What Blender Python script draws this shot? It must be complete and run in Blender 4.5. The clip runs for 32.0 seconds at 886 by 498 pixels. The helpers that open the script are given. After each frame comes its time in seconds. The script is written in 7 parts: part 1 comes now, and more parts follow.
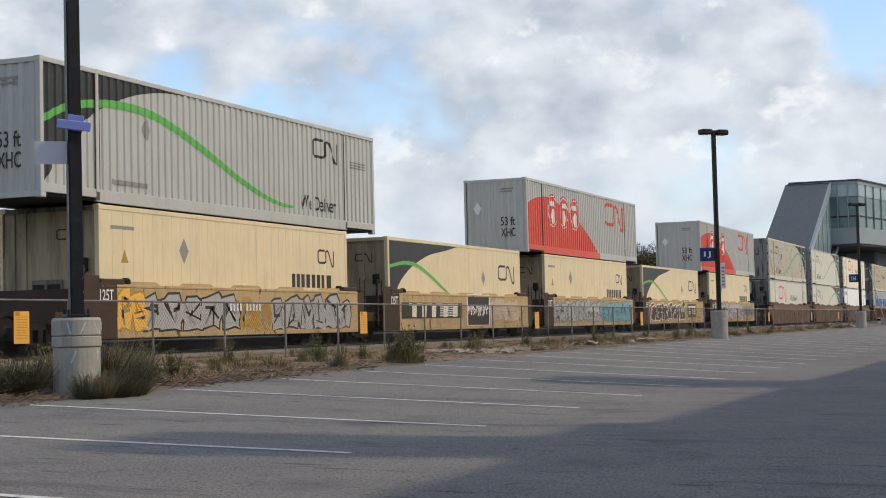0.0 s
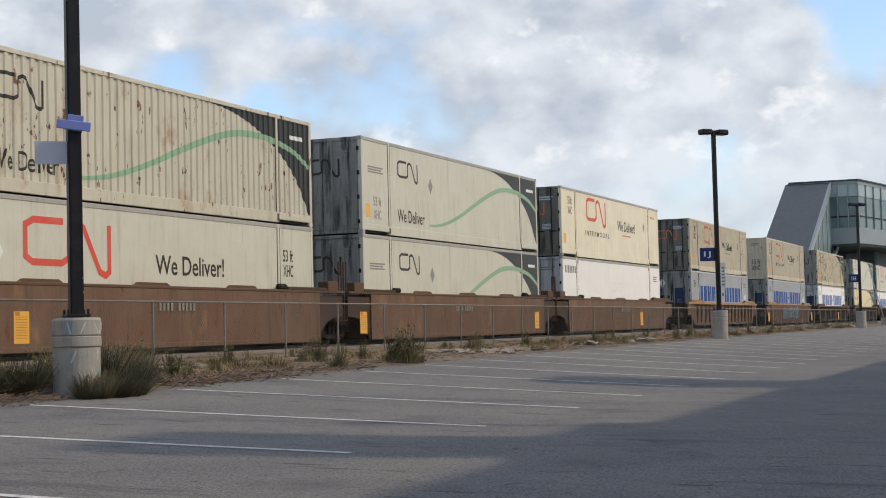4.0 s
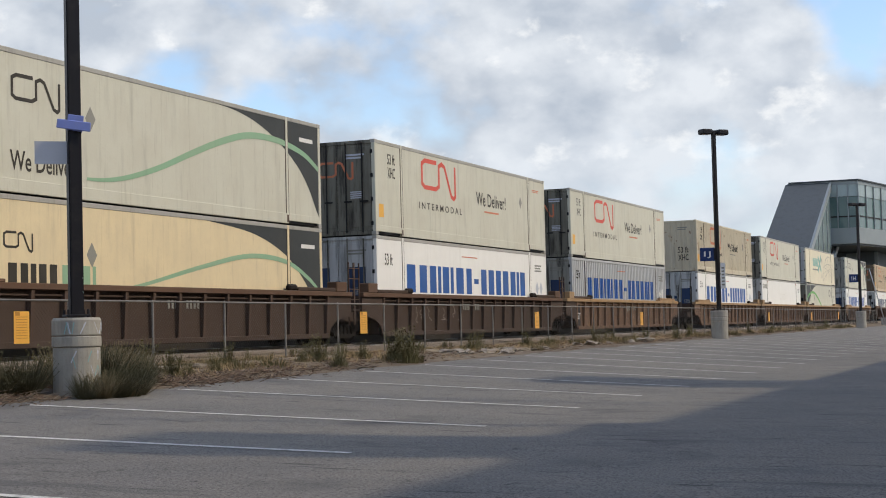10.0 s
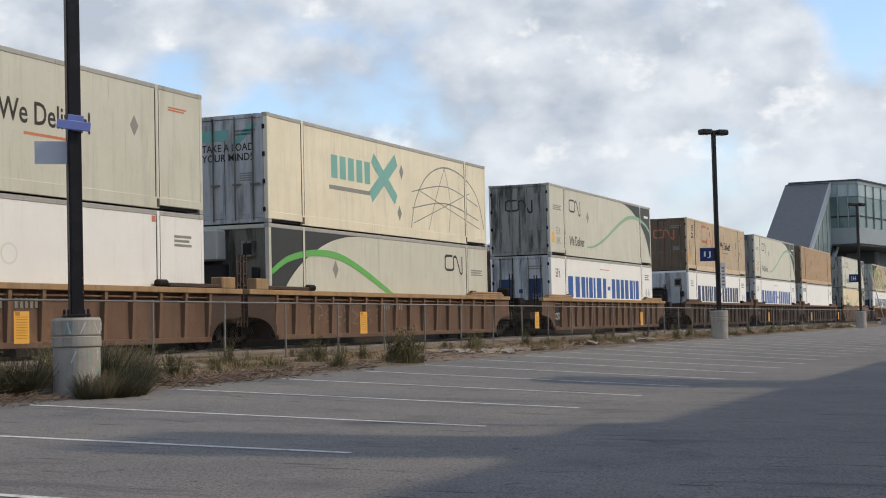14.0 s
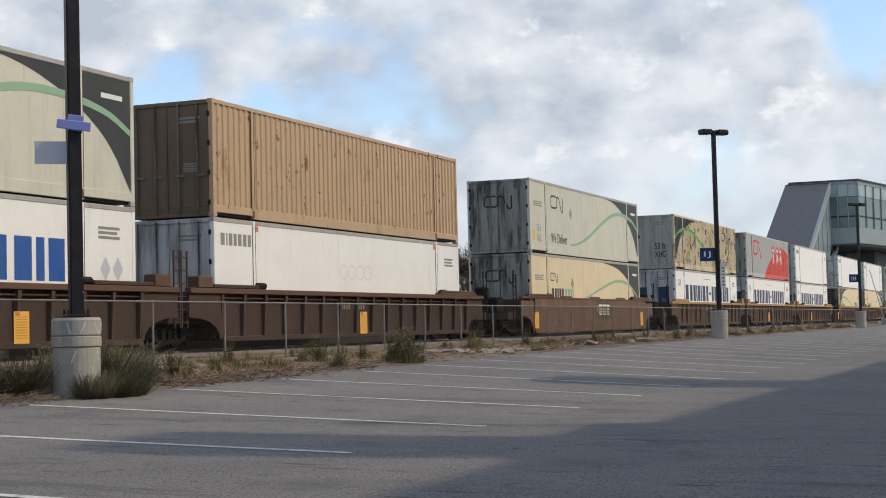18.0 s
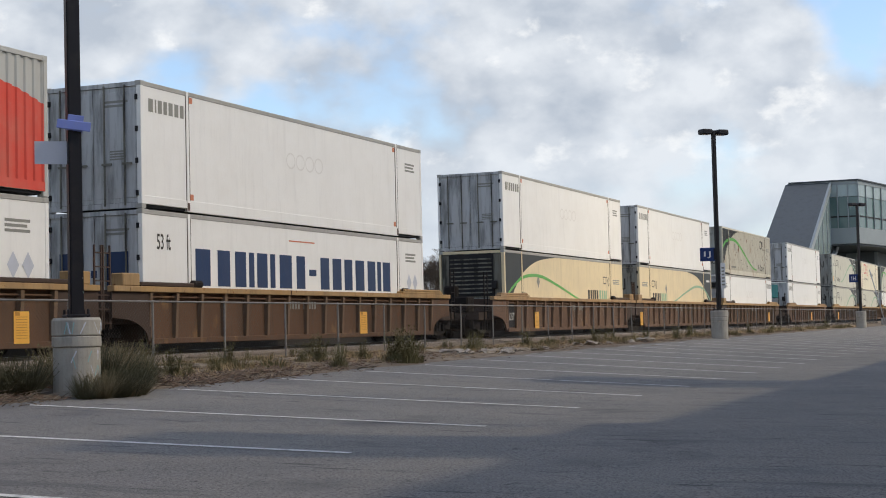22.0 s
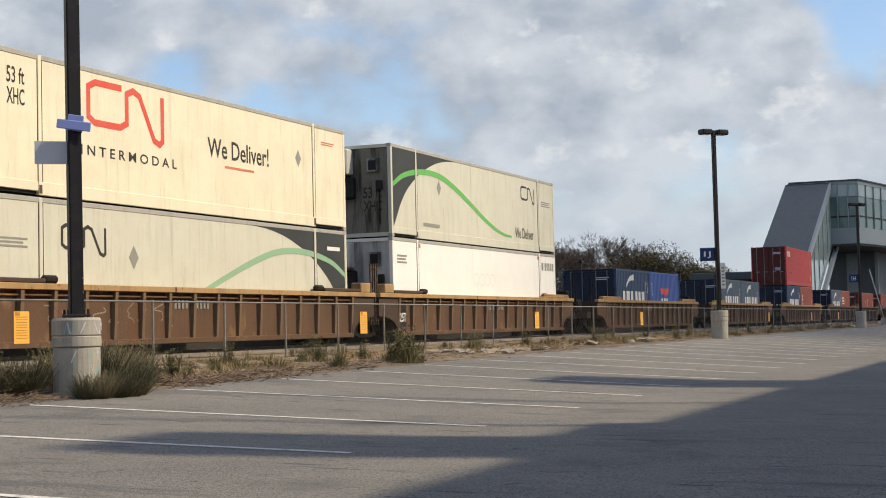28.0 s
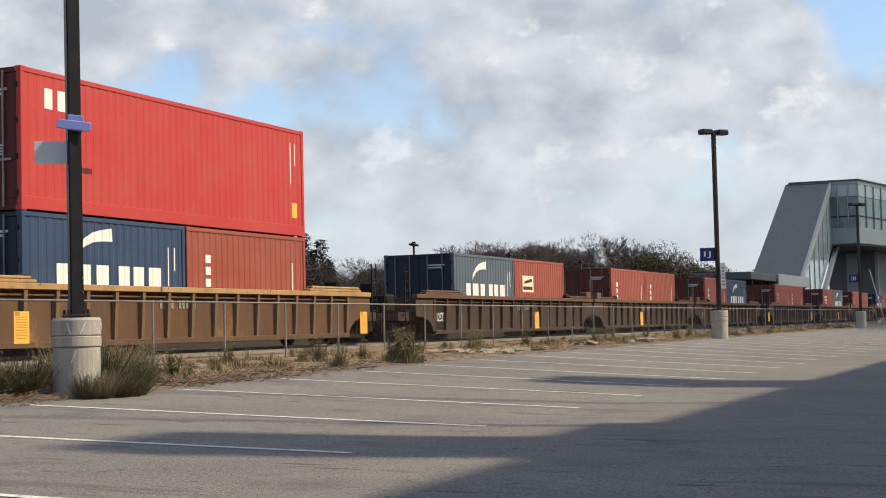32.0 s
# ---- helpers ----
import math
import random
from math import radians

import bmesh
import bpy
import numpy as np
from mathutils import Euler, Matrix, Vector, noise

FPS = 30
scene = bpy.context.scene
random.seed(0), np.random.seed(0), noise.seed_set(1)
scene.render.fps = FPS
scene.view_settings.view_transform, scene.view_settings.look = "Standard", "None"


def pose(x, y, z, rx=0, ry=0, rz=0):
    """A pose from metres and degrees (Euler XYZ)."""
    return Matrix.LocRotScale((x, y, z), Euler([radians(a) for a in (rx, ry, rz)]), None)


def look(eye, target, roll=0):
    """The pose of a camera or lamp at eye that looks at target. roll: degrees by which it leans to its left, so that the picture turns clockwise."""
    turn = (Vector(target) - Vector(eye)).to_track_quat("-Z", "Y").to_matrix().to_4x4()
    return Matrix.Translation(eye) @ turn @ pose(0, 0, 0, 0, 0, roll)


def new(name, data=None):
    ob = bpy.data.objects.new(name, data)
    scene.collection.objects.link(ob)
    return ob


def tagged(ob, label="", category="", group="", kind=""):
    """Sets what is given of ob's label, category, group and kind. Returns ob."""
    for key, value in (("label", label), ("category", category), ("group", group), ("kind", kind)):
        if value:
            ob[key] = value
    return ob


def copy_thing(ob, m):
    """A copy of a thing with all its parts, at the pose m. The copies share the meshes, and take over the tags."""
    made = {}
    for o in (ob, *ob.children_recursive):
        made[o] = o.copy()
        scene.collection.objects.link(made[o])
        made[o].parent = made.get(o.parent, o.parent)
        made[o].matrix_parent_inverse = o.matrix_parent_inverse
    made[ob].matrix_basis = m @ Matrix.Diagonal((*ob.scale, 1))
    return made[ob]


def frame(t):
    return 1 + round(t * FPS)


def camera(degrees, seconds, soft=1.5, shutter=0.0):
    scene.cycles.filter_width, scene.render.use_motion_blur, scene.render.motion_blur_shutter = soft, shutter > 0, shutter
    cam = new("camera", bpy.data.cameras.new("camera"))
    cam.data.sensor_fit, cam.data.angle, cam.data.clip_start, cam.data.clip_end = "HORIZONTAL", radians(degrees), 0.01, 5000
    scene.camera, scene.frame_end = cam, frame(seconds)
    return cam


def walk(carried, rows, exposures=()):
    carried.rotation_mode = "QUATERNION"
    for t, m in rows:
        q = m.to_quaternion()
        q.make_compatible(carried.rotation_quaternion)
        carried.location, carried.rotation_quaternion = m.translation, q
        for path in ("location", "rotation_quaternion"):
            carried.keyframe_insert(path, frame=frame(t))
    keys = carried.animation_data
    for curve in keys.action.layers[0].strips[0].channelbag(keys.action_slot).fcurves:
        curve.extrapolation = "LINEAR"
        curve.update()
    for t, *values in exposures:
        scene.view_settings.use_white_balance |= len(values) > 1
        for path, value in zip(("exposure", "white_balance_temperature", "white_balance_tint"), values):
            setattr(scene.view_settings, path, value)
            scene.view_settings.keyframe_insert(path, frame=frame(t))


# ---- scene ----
# camera: a fixed view across the parking lot to the railway
cam = camera(32.27, 32.0, soft=1.0)
EYE = Vector((0.0, 0.0, 0.95))
YAW, PITCH = radians(22.063), radians(2.931)
AIM = EYE + Vector((math.cos(YAW) * math.cos(PITCH), math.sin(YAW) * math.cos(PITCH), math.sin(PITCH)))
VIEW = look(EYE, AIM, -1.374)
walk(cam, [(0.0, VIEW), (32.0, VIEW)], exposures=[(0.0, 0.15, 6400, 10), (22.0, 0.15, 6400, 10), (24.5, 0.0, 6380, 10), (27.5, -0.14, 6320, 10), (30.0, -0.06, 6420, 10), (32.0, 0.03, 6480, 10)])

# ---- world and sun ----
SUN_EL, SUN_TO = radians(45), Vector((0.30, -0.954, 0.0)).normalized()
world = bpy.data.worlds.new("sky")
scene.world = world
world.use_nodes = True
wn, wl = world.node_tree.nodes, world.node_tree.links
wn.clear()


def wnode(kind, **kw):
    n = wn.new(kind)
    for k, v in kw.items():
        n.inputs[k.replace("_", " ")].default_value = v
    return n


w_out, w_bg = wn.new("ShaderNodeOutputWorld"), wn.new("ShaderNodeBackground")
w_sky = wn.new("ShaderNodeTexSky")
w_sky.sky_type, w_sky.sun_disc = "NISHITA", False
w_sky.sun_elevation, w_sky.sun_rotation = SUN_EL, math.atan2(SUN_TO.x, SUN_TO.y)
w_co = wn.new("ShaderNodeTexCoord")
w_dim = wn.new("ShaderNodeMix")
w_dim.data_type, w_dim.blend_type = "RGBA", "MULTIPLY"
w_dim.inputs[0].default_value = 1.0
w_dim.inputs[7].default_value = (0.165, 0.17, 0.18, 1)
wl.new(w_sky.outputs[0], w_dim.inputs[6])
# cloud layers: broad banks with clear gaps between them, and softly lit puffs
w_map = wn.new("ShaderNodeMapping")
w_map.inputs["Scale"].default_value = (1, 1, 1.5)
w_map.inputs["Location"].default_value = (0.31, 0.12, 0.0)
wl.new(w_co.outputs["Generated"], w_map.inputs[0])
w_n1 = wnode("ShaderNodeTexNoise", Scale=9.0, Detail=5.0, Roughness=0.5)
w_n2 = wnode("ShaderNodeTexNoise", Scale=17.0, Detail=6.0, Roughness=0.46)
w_n3 = wnode("ShaderNodeTexNoise", Scale=5.0, Detail=2.0, Roughness=0.5)
w_n4 = wnode("ShaderNodeTexNoise", Scale=33.0, Detail=5.0, Roughness=0.5)
for n in (w_n1, w_n2, w_n3, w_n4):
    wl.new(w_map.outputs[0], n.inputs["Vector"])


def wmath(op, x, y):
    n = wn.new("ShaderNodeMath")
    n.operation = op
    for k, v in enumerate((x, y)):
        if isinstance(v, (int, float)):
            n.inputs[k].default_value = v
        else:
            wl.new(v, n.inputs[k])
    return n.outputs[0]


cover = wmath("ADD", wmath("MULTIPLY", w_n1.outputs[0], 0.72), wmath("MULTIPLY", w_n2.outputs[0], 0.28))
# clear gaps in the cloud: bearing and height in degrees, width, depth
for bearing_deg, up_deg, wide, deep in ((32.2, 9.4, 2.0, 0.21), (34.5, 8.2, 1.6, 0.12), (28.9, 8.0, 1.2, 0.20), (6.6, 11.2, 2.3, 0.20), (27.0, 3.0, 3.5, 0.16), (19.5, 3.2, 2.5, 0.08)):
    way = Vector((math.cos(radians(bearing_deg)) * math.cos(radians(up_deg)), math.sin(radians(bearing_deg)) * math.cos(radians(up_deg)), math.sin(radians(up_deg))))
    dot = wn.new("ShaderNodeVectorMath")
    dot.operation = "DISTANCE"
    wl.new(w_co.outputs["Generated"], dot.inputs[0])
    dot.inputs[1].default_value = way
    fall = wn.new("ShaderNodeMapRange")
    fall.interpolation_type = "SMOOTHSTEP"
    wl.new(dot.outputs["Value"], fall.inputs[0])
    fall.inputs[1].default_value, fall.inputs[2].default_value = 0.0, math.tan(radians(wide)) * 1.6
    fall.inputs[3].default_value, fall.inputs[4].default_value = deep, 0.0
    cover = wmath("SUBTRACT", cover, fall.outputs[0])
# the cover breaks up overhead
w_up = wn.new("ShaderNodeSeparateXYZ")
wl.new(w_co.outputs["Generated"], w_up.inputs[0])
w_open = wn.new("ShaderNodeMapRange")
w_open.interpolation_type = "SMOOTHSTEP"
wl.new(w_up.outputs[2], w_open.inputs[0])
w_open.inputs[1].default_value, w_open.inputs[2].default_value = 0.28, 0.6
w_open.inputs[3].default_value, w_open.inputs[4].default_value = 0.0, 0.19
cover = wmath("SUBTRACT", cover, w_open.outputs[0])
w_r1 = wn.new("ShaderNodeMapRange")
w_r1.interpolation_type = "SMOOTHSTEP"
w_r1.inputs[1].default_value, w_r1.inputs[2].default_value = 0.29, 0.47
wl.new(cover, w_r1.inputs[0])
w_r2 = wn.new("ShaderNodeValToRGB")
w_r2.color_ramp.elements[0].position, w_r2.color_ramp.elements[1].position = 0.405, 0.585
w_r2.color_ramp.elements[0].color = (0.46, 0.51, 0.58, 1)
w_r2.color_ramp.elements[1].color = (0.735, 0.765, 0.80, 1)
wl.new(wmath("ADD", wmath("ADD", wmath("MULTIPLY", w_n2.outputs[0], 0.46), wmath("MULTIPLY", w_n4.outputs[0], 0.28)), wmath("MULTIPLY", w_n3.outputs[0], 0.26)), w_r2.inputs[0])
# small bright puffs
w_n5 = wnode("ShaderNodeTexNoise", Scale=26.0, Detail=5.0, Roughness=0.55)
wl.new(w_map.outputs[0], w_n5.inputs["Vector"])
w_r5 = wn.new("ShaderNodeMapRange")
w_r5.interpolation_type = "SMOOTHSTEP"
w_r5.inputs[1].default_value, w_r5.inputs[2].default_value = 0.56, 0.72
w_r5.inputs[3].default_value, w_r5.inputs[4].default_value = 0.0, 0.55
wl.new(w_n5.outputs[0], w_r5.inputs[0])
w_puff = wn.new("ShaderNodeMix")
w_puff.data_type = "RGBA"
wl.new(w_r5.outputs[0], w_puff.inputs[0])
wl.new(w_r2.outputs[0], w_puff.inputs[6])
w_puff.inputs[7].default_value = (1.0, 0.99, 0.965, 1)
w_mix = wn.new("ShaderNodeMix")
w_mix.data_type = "RGBA"
wl.new(w_r1.outputs[0], w_mix.inputs[0])
wl.new(w_dim.outputs[2], w_mix.inputs[6])
wl.new(w_puff.outputs[2], w_mix.inputs[7])
# paler blue-grey haze low over the horizon
w_sep = wn.new("ShaderNodeSeparateXYZ")
wl.new(w_co.outputs["Generated"], w_sep.inputs[0])
w_low = wn.new("ShaderNodeMapRange")
w_low.interpolation_type = "SMOOTHSTEP"
wl.new(w_sep.outputs[2], w_low.inputs[0])
w_low.inputs[1].default_value, w_low.inputs[2].default_value = 0.0, 0.16
w_low.inputs[3].default_value, w_low.inputs[4].default_value = 0.7, 0.0
w_haze = wn.new("ShaderNodeMix")
w_haze.data_type = "RGBA"
wl.new(w_low.outputs[0], w_haze.inputs[0])
wl.new(w_mix.outputs[2], w_haze.inputs[6])
w_haze.inputs[7].default_value = (0.64, 0.70, 0.76, 1)
wl.new(w_haze.outputs[2], w_bg.inputs[0])
w_bg.inputs[1].default_value = 1.0
wl.new(w_bg.outputs[0], w_out.inputs[0])

sun = new("sun", bpy.data.lights.new("sun", "SUN"))
sun.data.energy, sun.data.angle, sun.data.color = 5.0, radians(1.3), (1.0, 0.825, 0.58)
sun.matrix_world = look(SUN_TO * 50 * math.cos(SUN_EL) + Vector((0, 0, 50 * math.sin(SUN_EL))), (0, 0, 0))


# ---- materials ----
def material(name, color, rough=0.7, metal=0.0, spots=(), streak=None, bump=0.0, bump_scale=40.0, vary=0.0, coat=0.0):
    """color; spots: (scale, low, high, colour, amount) noise patches; streak: (colour, amount) runs down the height."""
    m = bpy.data.materials.new(name)
    m.use_nodes = True
    nt = m.node_tree
    N, K = nt.nodes, nt.links
    b = N["Principled BSDF"]
    b.inputs["Roughness"].default_value, b.inputs["Metallic"].default_value = rough, metal
    b.inputs["Specular IOR Level"].default_value = 0.5 if rough < 0.3 or metal > 0.3 else 0.25
    co = N.new("ShaderNodeTexCoord")
    rgb = N.new("ShaderNodeRGB")
    rgb.outputs[0].default_value = (*color, 1)
    last = rgb.outputs[0]
    if vary:
        oi, hsv, mr = N.new("ShaderNodeObjectInfo"), N.new("ShaderNodeHueSaturation"), N.new("ShaderNodeMapRange")
        mr.inputs[3].default_value, mr.inputs[4].default_value = 1 - vary, 1 + vary
        K.new(oi.outputs["Random"], mr.inputs[0])
        K.new(mr.outputs[0], hsv.inputs["Value"])
        K.new(last, hsv.inputs["Color"])
        last = hsv.outputs[0]
    layers = list(spots)
    for i, (scale, low, high, col, amount) in enumerate(layers):
        no, mr, mx = N.new("ShaderNodeTexNoise"), N.new("ShaderNodeMapRange"), N.new("ShaderNodeMix")
        mx.data_type = "RGBA"
        no.inputs["Scale"].default_value, no.inputs["Detail"].default_value = (scale if not isinstance(scale, tuple) else 1.0), 6
        no.inputs["Roughness"].default_value = 0.62
        mp = N.new("ShaderNodeMapping")
        mp.inputs["Location"].default_value = (i * 3.7, i * 1.9, i * 5.3)
        if isinstance(scale, tuple):
            mp.inputs["Scale"].default_value = scale
        K.new(co.outputs["Object"], mp.inputs[0])
        K.new(mp.outputs[0], no.inputs["Vector"])
        K.new(no.outputs[0], mr.inputs[0])
        mr.inputs[1].default_value, mr.inputs[2].default_value = low, high
        mr.inputs[3].default_value, mr.inputs[4].default_value = 0, amount
        K.new(mr.outputs[0], mx.inputs[0])
        K.new(last, mx.inputs[6])
        mx.inputs[7].default_value = (*col, 1)
        last = mx.outputs[2]
    K.new(last, b.inputs["Base Color"])
    if bump:
        no, bp = N.new("ShaderNodeTexNoise"), N.new("ShaderNodeBump")
        no.inputs["Scale"].default_value, no.inputs["Detail"].default_value = bump_scale, 5
        K.new(co.outputs["Object"], no.inputs["Vector"])
        K.new(no.outputs[0], bp.inputs["Height"])
        bp.inputs["Strength"].default_value, bp.inputs["Distance"].default_value = bump, 0.02
        K.new(bp.outputs[0], b.inputs["Normal"])
    return m


GRIME, RUST, DUST = (0.06, 0.05, 0.04), (0.17, 0.06, 0.02), (0.42, 0.37, 0.28)


def paint(name, color, dirt=0.35, rust=0.0, rough=0.5, smear=0.0):
    """Weathered vehicle paint: broad fading, streaks of grime running down, rust blotches."""
    lum = 0.3 * color[0] + 0.6 * color[1] + 0.1 * color[2]
    k = 0.2 if dirt <= 0.15 else 0.08 if lum < 0.1 else 0.2 if lum < 0.2 else 0.45
    fade = tuple((1 - k) * c + k * d for c, d in zip(color, DUST))
    spots = [(0.9, 0.4, 0.75, fade, 0.5), ((2.2, 2.2, 0.35), 0.52, 0.8, GRIME, dirt * 0.55), (9.0, 0.55, 0.8, fade, 0.3),
             ((6.0, 6.0, 0.6), 0.56, 0.82, GRIME, dirt * 0.7), ((13.0, 13.0, 0.9), 0.62, 0.74, (0.16, 0.10, 0.055), dirt * 0.75 if dirt > 0.15 and lum > 0.1 else 0.0)]
    if rust:
        spots += [((1.1, 1.1, 0.7), 0.62 - 0.10 * rust, 0.74 - 0.10 * rust, (0.33, 0.19, 0.08), 0.7)]
        spots += [((2.3, 2.3, 1.5), 0.66 - 0.09 * rust, 0.69 - 0.09 * rust, RUST, 0.9)]
        spots += [((5.5, 5.5, 2.2), 0.67 - 0.07 * rust, 0.70 - 0.07 * rust, (0.075, 0.032, 0.014), 0.95)]
    if smear:
        spots += [((3.1, 3.1, 0.45), 0.5, 0.64, (0.022, 0.02, 0.017), smear)]
    return material(name, color, rough, 0.0, spots, bump=0.12, bump_scale=18)


M = {}
M["asphalt"] = material("asphalt", (0.228, 0.215, 0.191), 0.9, 0, [(0.25, 0.4, 0.7, (0.118, 0.118, 0.12), 0.7), (1.6, 0.45, 0.75, (0.185, 0.182, 0.178), 0.6),
    (38.0, 0.46, 0.62, (0.26, 0.257, 0.25), 0.65), (52.0, 0.5, 0.62, (0.04, 0.04, 0.043), 0.75), (0.7, 0.58, 0.68, (0.09, 0.09, 0.093), 0.5), ((3.2, 0.5, 1), 0.57, 0.66, (0.095, 0.095, 0.097), 0.55),
    ((7.0, 1.0, 3), 0.625, 0.66, (0.055, 0.055, 0.057), 0.75), ((2.4, 5.0, 3), 0.66, 0.69, (0.05, 0.05, 0.052), 0.6)], bump=0.6, bump_scale=75)
M["line"] = material("line_paint", (0.74, 0.73, 0.69), 0.8, 0, [(9.0, 0.5, 0.7, (0.25, 0.25, 0.25), 0.7), (70.0, 0.5, 0.62, (0.16, 0.16, 0.16), 0.6)], bump=0.3, bump_scale=120)
M["soil"] = material("soil", (0.165, 0.13, 0.094), 0.95, 0, [(0.6, 0.4, 0.65, (0.27, 0.215, 0.15), 0.7), (4.0, 0.42, 0.62, (0.095, 0.073, 0.052), 0.8), (14.0, 0.5, 0.65, (0.075, 0.058, 0.043), 0.6), (40.0, 0.55, 0.7, (0.32, 0.28, 0.22), 0.6)], bump=0.9, bump_scale=30)
M["field"] = material("field", (0.10, 0.095, 0.06), 0.95, 0, [(0.05, 0.4, 0.65, (0.15, 0.13, 0.09), 0.8), (1.2, 0.45, 0.7, (0.07, 0.08, 0.04), 0.7)], bump=0.5, bump_scale=8)
# ballast colour holds the shadow of the passing wagons, darker than bare stone
M["ballast"] = material("ballast", (0.055, 0.046, 0.039), 0.95, 0, [(1.2, 0.4, 0.7, (0.04, 0.032, 0.026), 0.7), (22.0, 0.48, 0.62, (0.10, 0.09, 0.08), 0.8), (30.0, 0.5, 0.6, (0.05, 0.045, 0.04), 0.8)], bump=1.0, bump_scale=24)
M["concrete"] = material("concrete", (0.40, 0.385, 0.34), 0.85, 0, [(2.0, 0.4, 0.7, (0.31, 0.30, 0.265), 0.8), ((6, 6, 1.2), 0.52, 0.75, (0.2, 0.19, 0.165), 0.6), (45.0, 0.55, 0.72, (0.27, 0.26, 0.23), 0.7)], bump=0.25, bump_scale=70)
M["black"] = material("black_paint", (0.018, 0.018, 0.022), 0.45, 0, [(4.0, 0.5, 0.7, (0.035, 0.033, 0.032), 0.7)], bump=0.08, bump_scale=60)
M["rail"] = material("rail_steel", (0.29, 0.25, 0.21), 0.7, 0.0, [(2.0, 0.5, 0.7, (0.2, 0.14, 0.1), 0.7)], bump=0.2)
M["rail_top"] = material("rail_head", (0.62, 0.60, 0.57), 0.3, 0.9, [(3.0, 0.5, 0.7, (0.4, 0.36, 0.32), 0.5)])
M["tie"] = material("tie_wood", (0.10, 0.08, 0.065), 0.9, 0, [(5.0, 0.4, 0.7, (0.17, 0.145, 0.12), 0.8)], bump=0.6)
M["galv"] = material("galvanised", (0.42, 0.41, 0.39), 0.5, 0.5, [(8.0, 0.45, 0.7, (0.27, 0.24, 0.21), 0.7)], bump=0.1)
M["fence_steel"] = material("fence_steel", (0.27, 0.26, 0.24), 0.6, 0.1, [(6.0, 0.45, 0.7, (0.17, 0.15, 0.13), 0.7)])
M["sandy"] = material("sandy_concrete", (0.27, 0.23, 0.175), 0.95, 0, [(2.5, 0.4, 0.7, (0.18, 0.15, 0.115), 0.8), (20.0, 0.5, 0.7, (0.14, 0.12, 0.09), 0.6)], bump=0.6, bump_scale=30)
M["wire"] = material("weathered_wire", (0.13, 0.12, 0.105), 0.6, 0.2, [(8.0, 0.45, 0.7, (0.09, 0.075, 0.06), 0.7)])
# platform concrete, darkened to give the shade seen below the wagons
M["under"] = material("shade_dark_concrete", (0.05, 0.045, 0.04), 0.95, 0, [(2.0, 0.4, 0.7, (0.05, 0.045, 0.04), 0.8)])
M["truck"] = material("bogie_steel", (0.013, 0.011, 0.010), 0.85, 0.0, [(3.0, 0.45, 0.7, (0.032, 0.022, 0.016), 0.8), (25.0, 0.5, 0.7, (0.012, 0.011, 0.01), 0.6)], bump=0.4)
M["yellow"] = material("yellow_paint", (0.46, 0.28, 0.06), 0.6, 0, [(3.0, 0.45, 0.7, (0.36, 0.20, 0.05), 0.6), (14.0, 0.55, 0.7, (0.16, 0.10, 0.05), 0.7)])
M["sign_yellow"] = material("sign_yellow", (0.85, 0.47, 0.09), 0.5, 0, [(6.0, 0.5, 0.8, (0.7, 0.4, 0.06), 0.5)])
M["sign_blue"] = material("sign_blue", (0.02, 0.045, 0.16), 0.45, 0, [(3.0, 0.5, 0.8, (0.03, 0.06, 0.18), 0.6)])
M["band_blue"] = material("band_blue", (0.21, 0.27, 0.62), 0.5, 0, [(7.0, 0.5, 0.75, (0.25, 0.28, 0.5), 0.6)])
# pale blue-grey: the sky mirrored in the aluminium back, put into the colour
M["sign_grey"] = material("sign_back", (0.54, 0.57, 0.63), 0.45, 0.0, [(3.0, 0.5, 0.75, (0.46, 0.48, 0.52), 0.6)])
M["white"] = material("white_paint", (0.78, 0.78, 0.76), 0.5, 0, [(6.0, 0.5, 0.8, (0.6, 0.59, 0.56), 0.5)])
M["glass"] = material("glazing", (0.10, 0.17, 0.165), 0.05, 0.0, [(0.2, 0.4, 0.7, (0.18, 0.25, 0.25), 0.6)])
M["zinc"] = material("zinc_cladding", (0.084, 0.097, 0.106), 0.55, 0.0, [(0.35, 0.4, 0.7, (0.09, 0.104, 0.114), 0.7), ((2, 2, .2), 0.5, 0.75, (0.05, 0.058, 0.064), 0.6)])
M["pale"] = material("pale_cladding", (0.28, 0.32, 0.335), 0.4, 0.1, [(0.4, 0.4, 0.7, (0.23, 0.265, 0.28), 0.6)])
M["dark"] = material("dark_metal", (0.016, 0.016, 0.018), 0.6, 0.0, [(2.0, 0.4, 0.7, (0.032, 0.029, 0.026), 0.7)])
M["bark"] = material("bark", (0.075, 0.058, 0.045), 0.95, 0, [(5.0, 0.4, 0.7, (0.12, 0.1, 0.085), 0.8)], bump=0.8)
M["twig"] = material("twigs", (0.13, 0.105, 0.085), 0.95, 0, [(0.5, 0.4, 0.7, (0.07, 0.055, 0.045), 0.8)])
M["stick"] = material("pale_dry_sticks", (0.30, 0.245, 0.18), 0.95, 0, [(3.0, 0.4, 0.7, (0.16, 0.12, 0.09), 0.8)], vary=0.2)
M["litter"] = material("brown_litter", (0.13, 0.085, 0.06), 0.95, 0, [(2.0, 0.4, 0.7, (0.27, 0.2, 0.14), 0.8)], vary=0.2)
M["needle"] = material("needles", (0.022, 0.035, 0.02), 0.9, 0, [(0.7, 0.4, 0.7, (0.04, 0.05, 0.025), 0.8)])
M["leaf"] = material("dull_leaves", (0.085, 0.08, 0.04), 0.85, 0, [(0.6, 0.4, 0.7, (0.115, 0.085, 0.045), 0.8)])
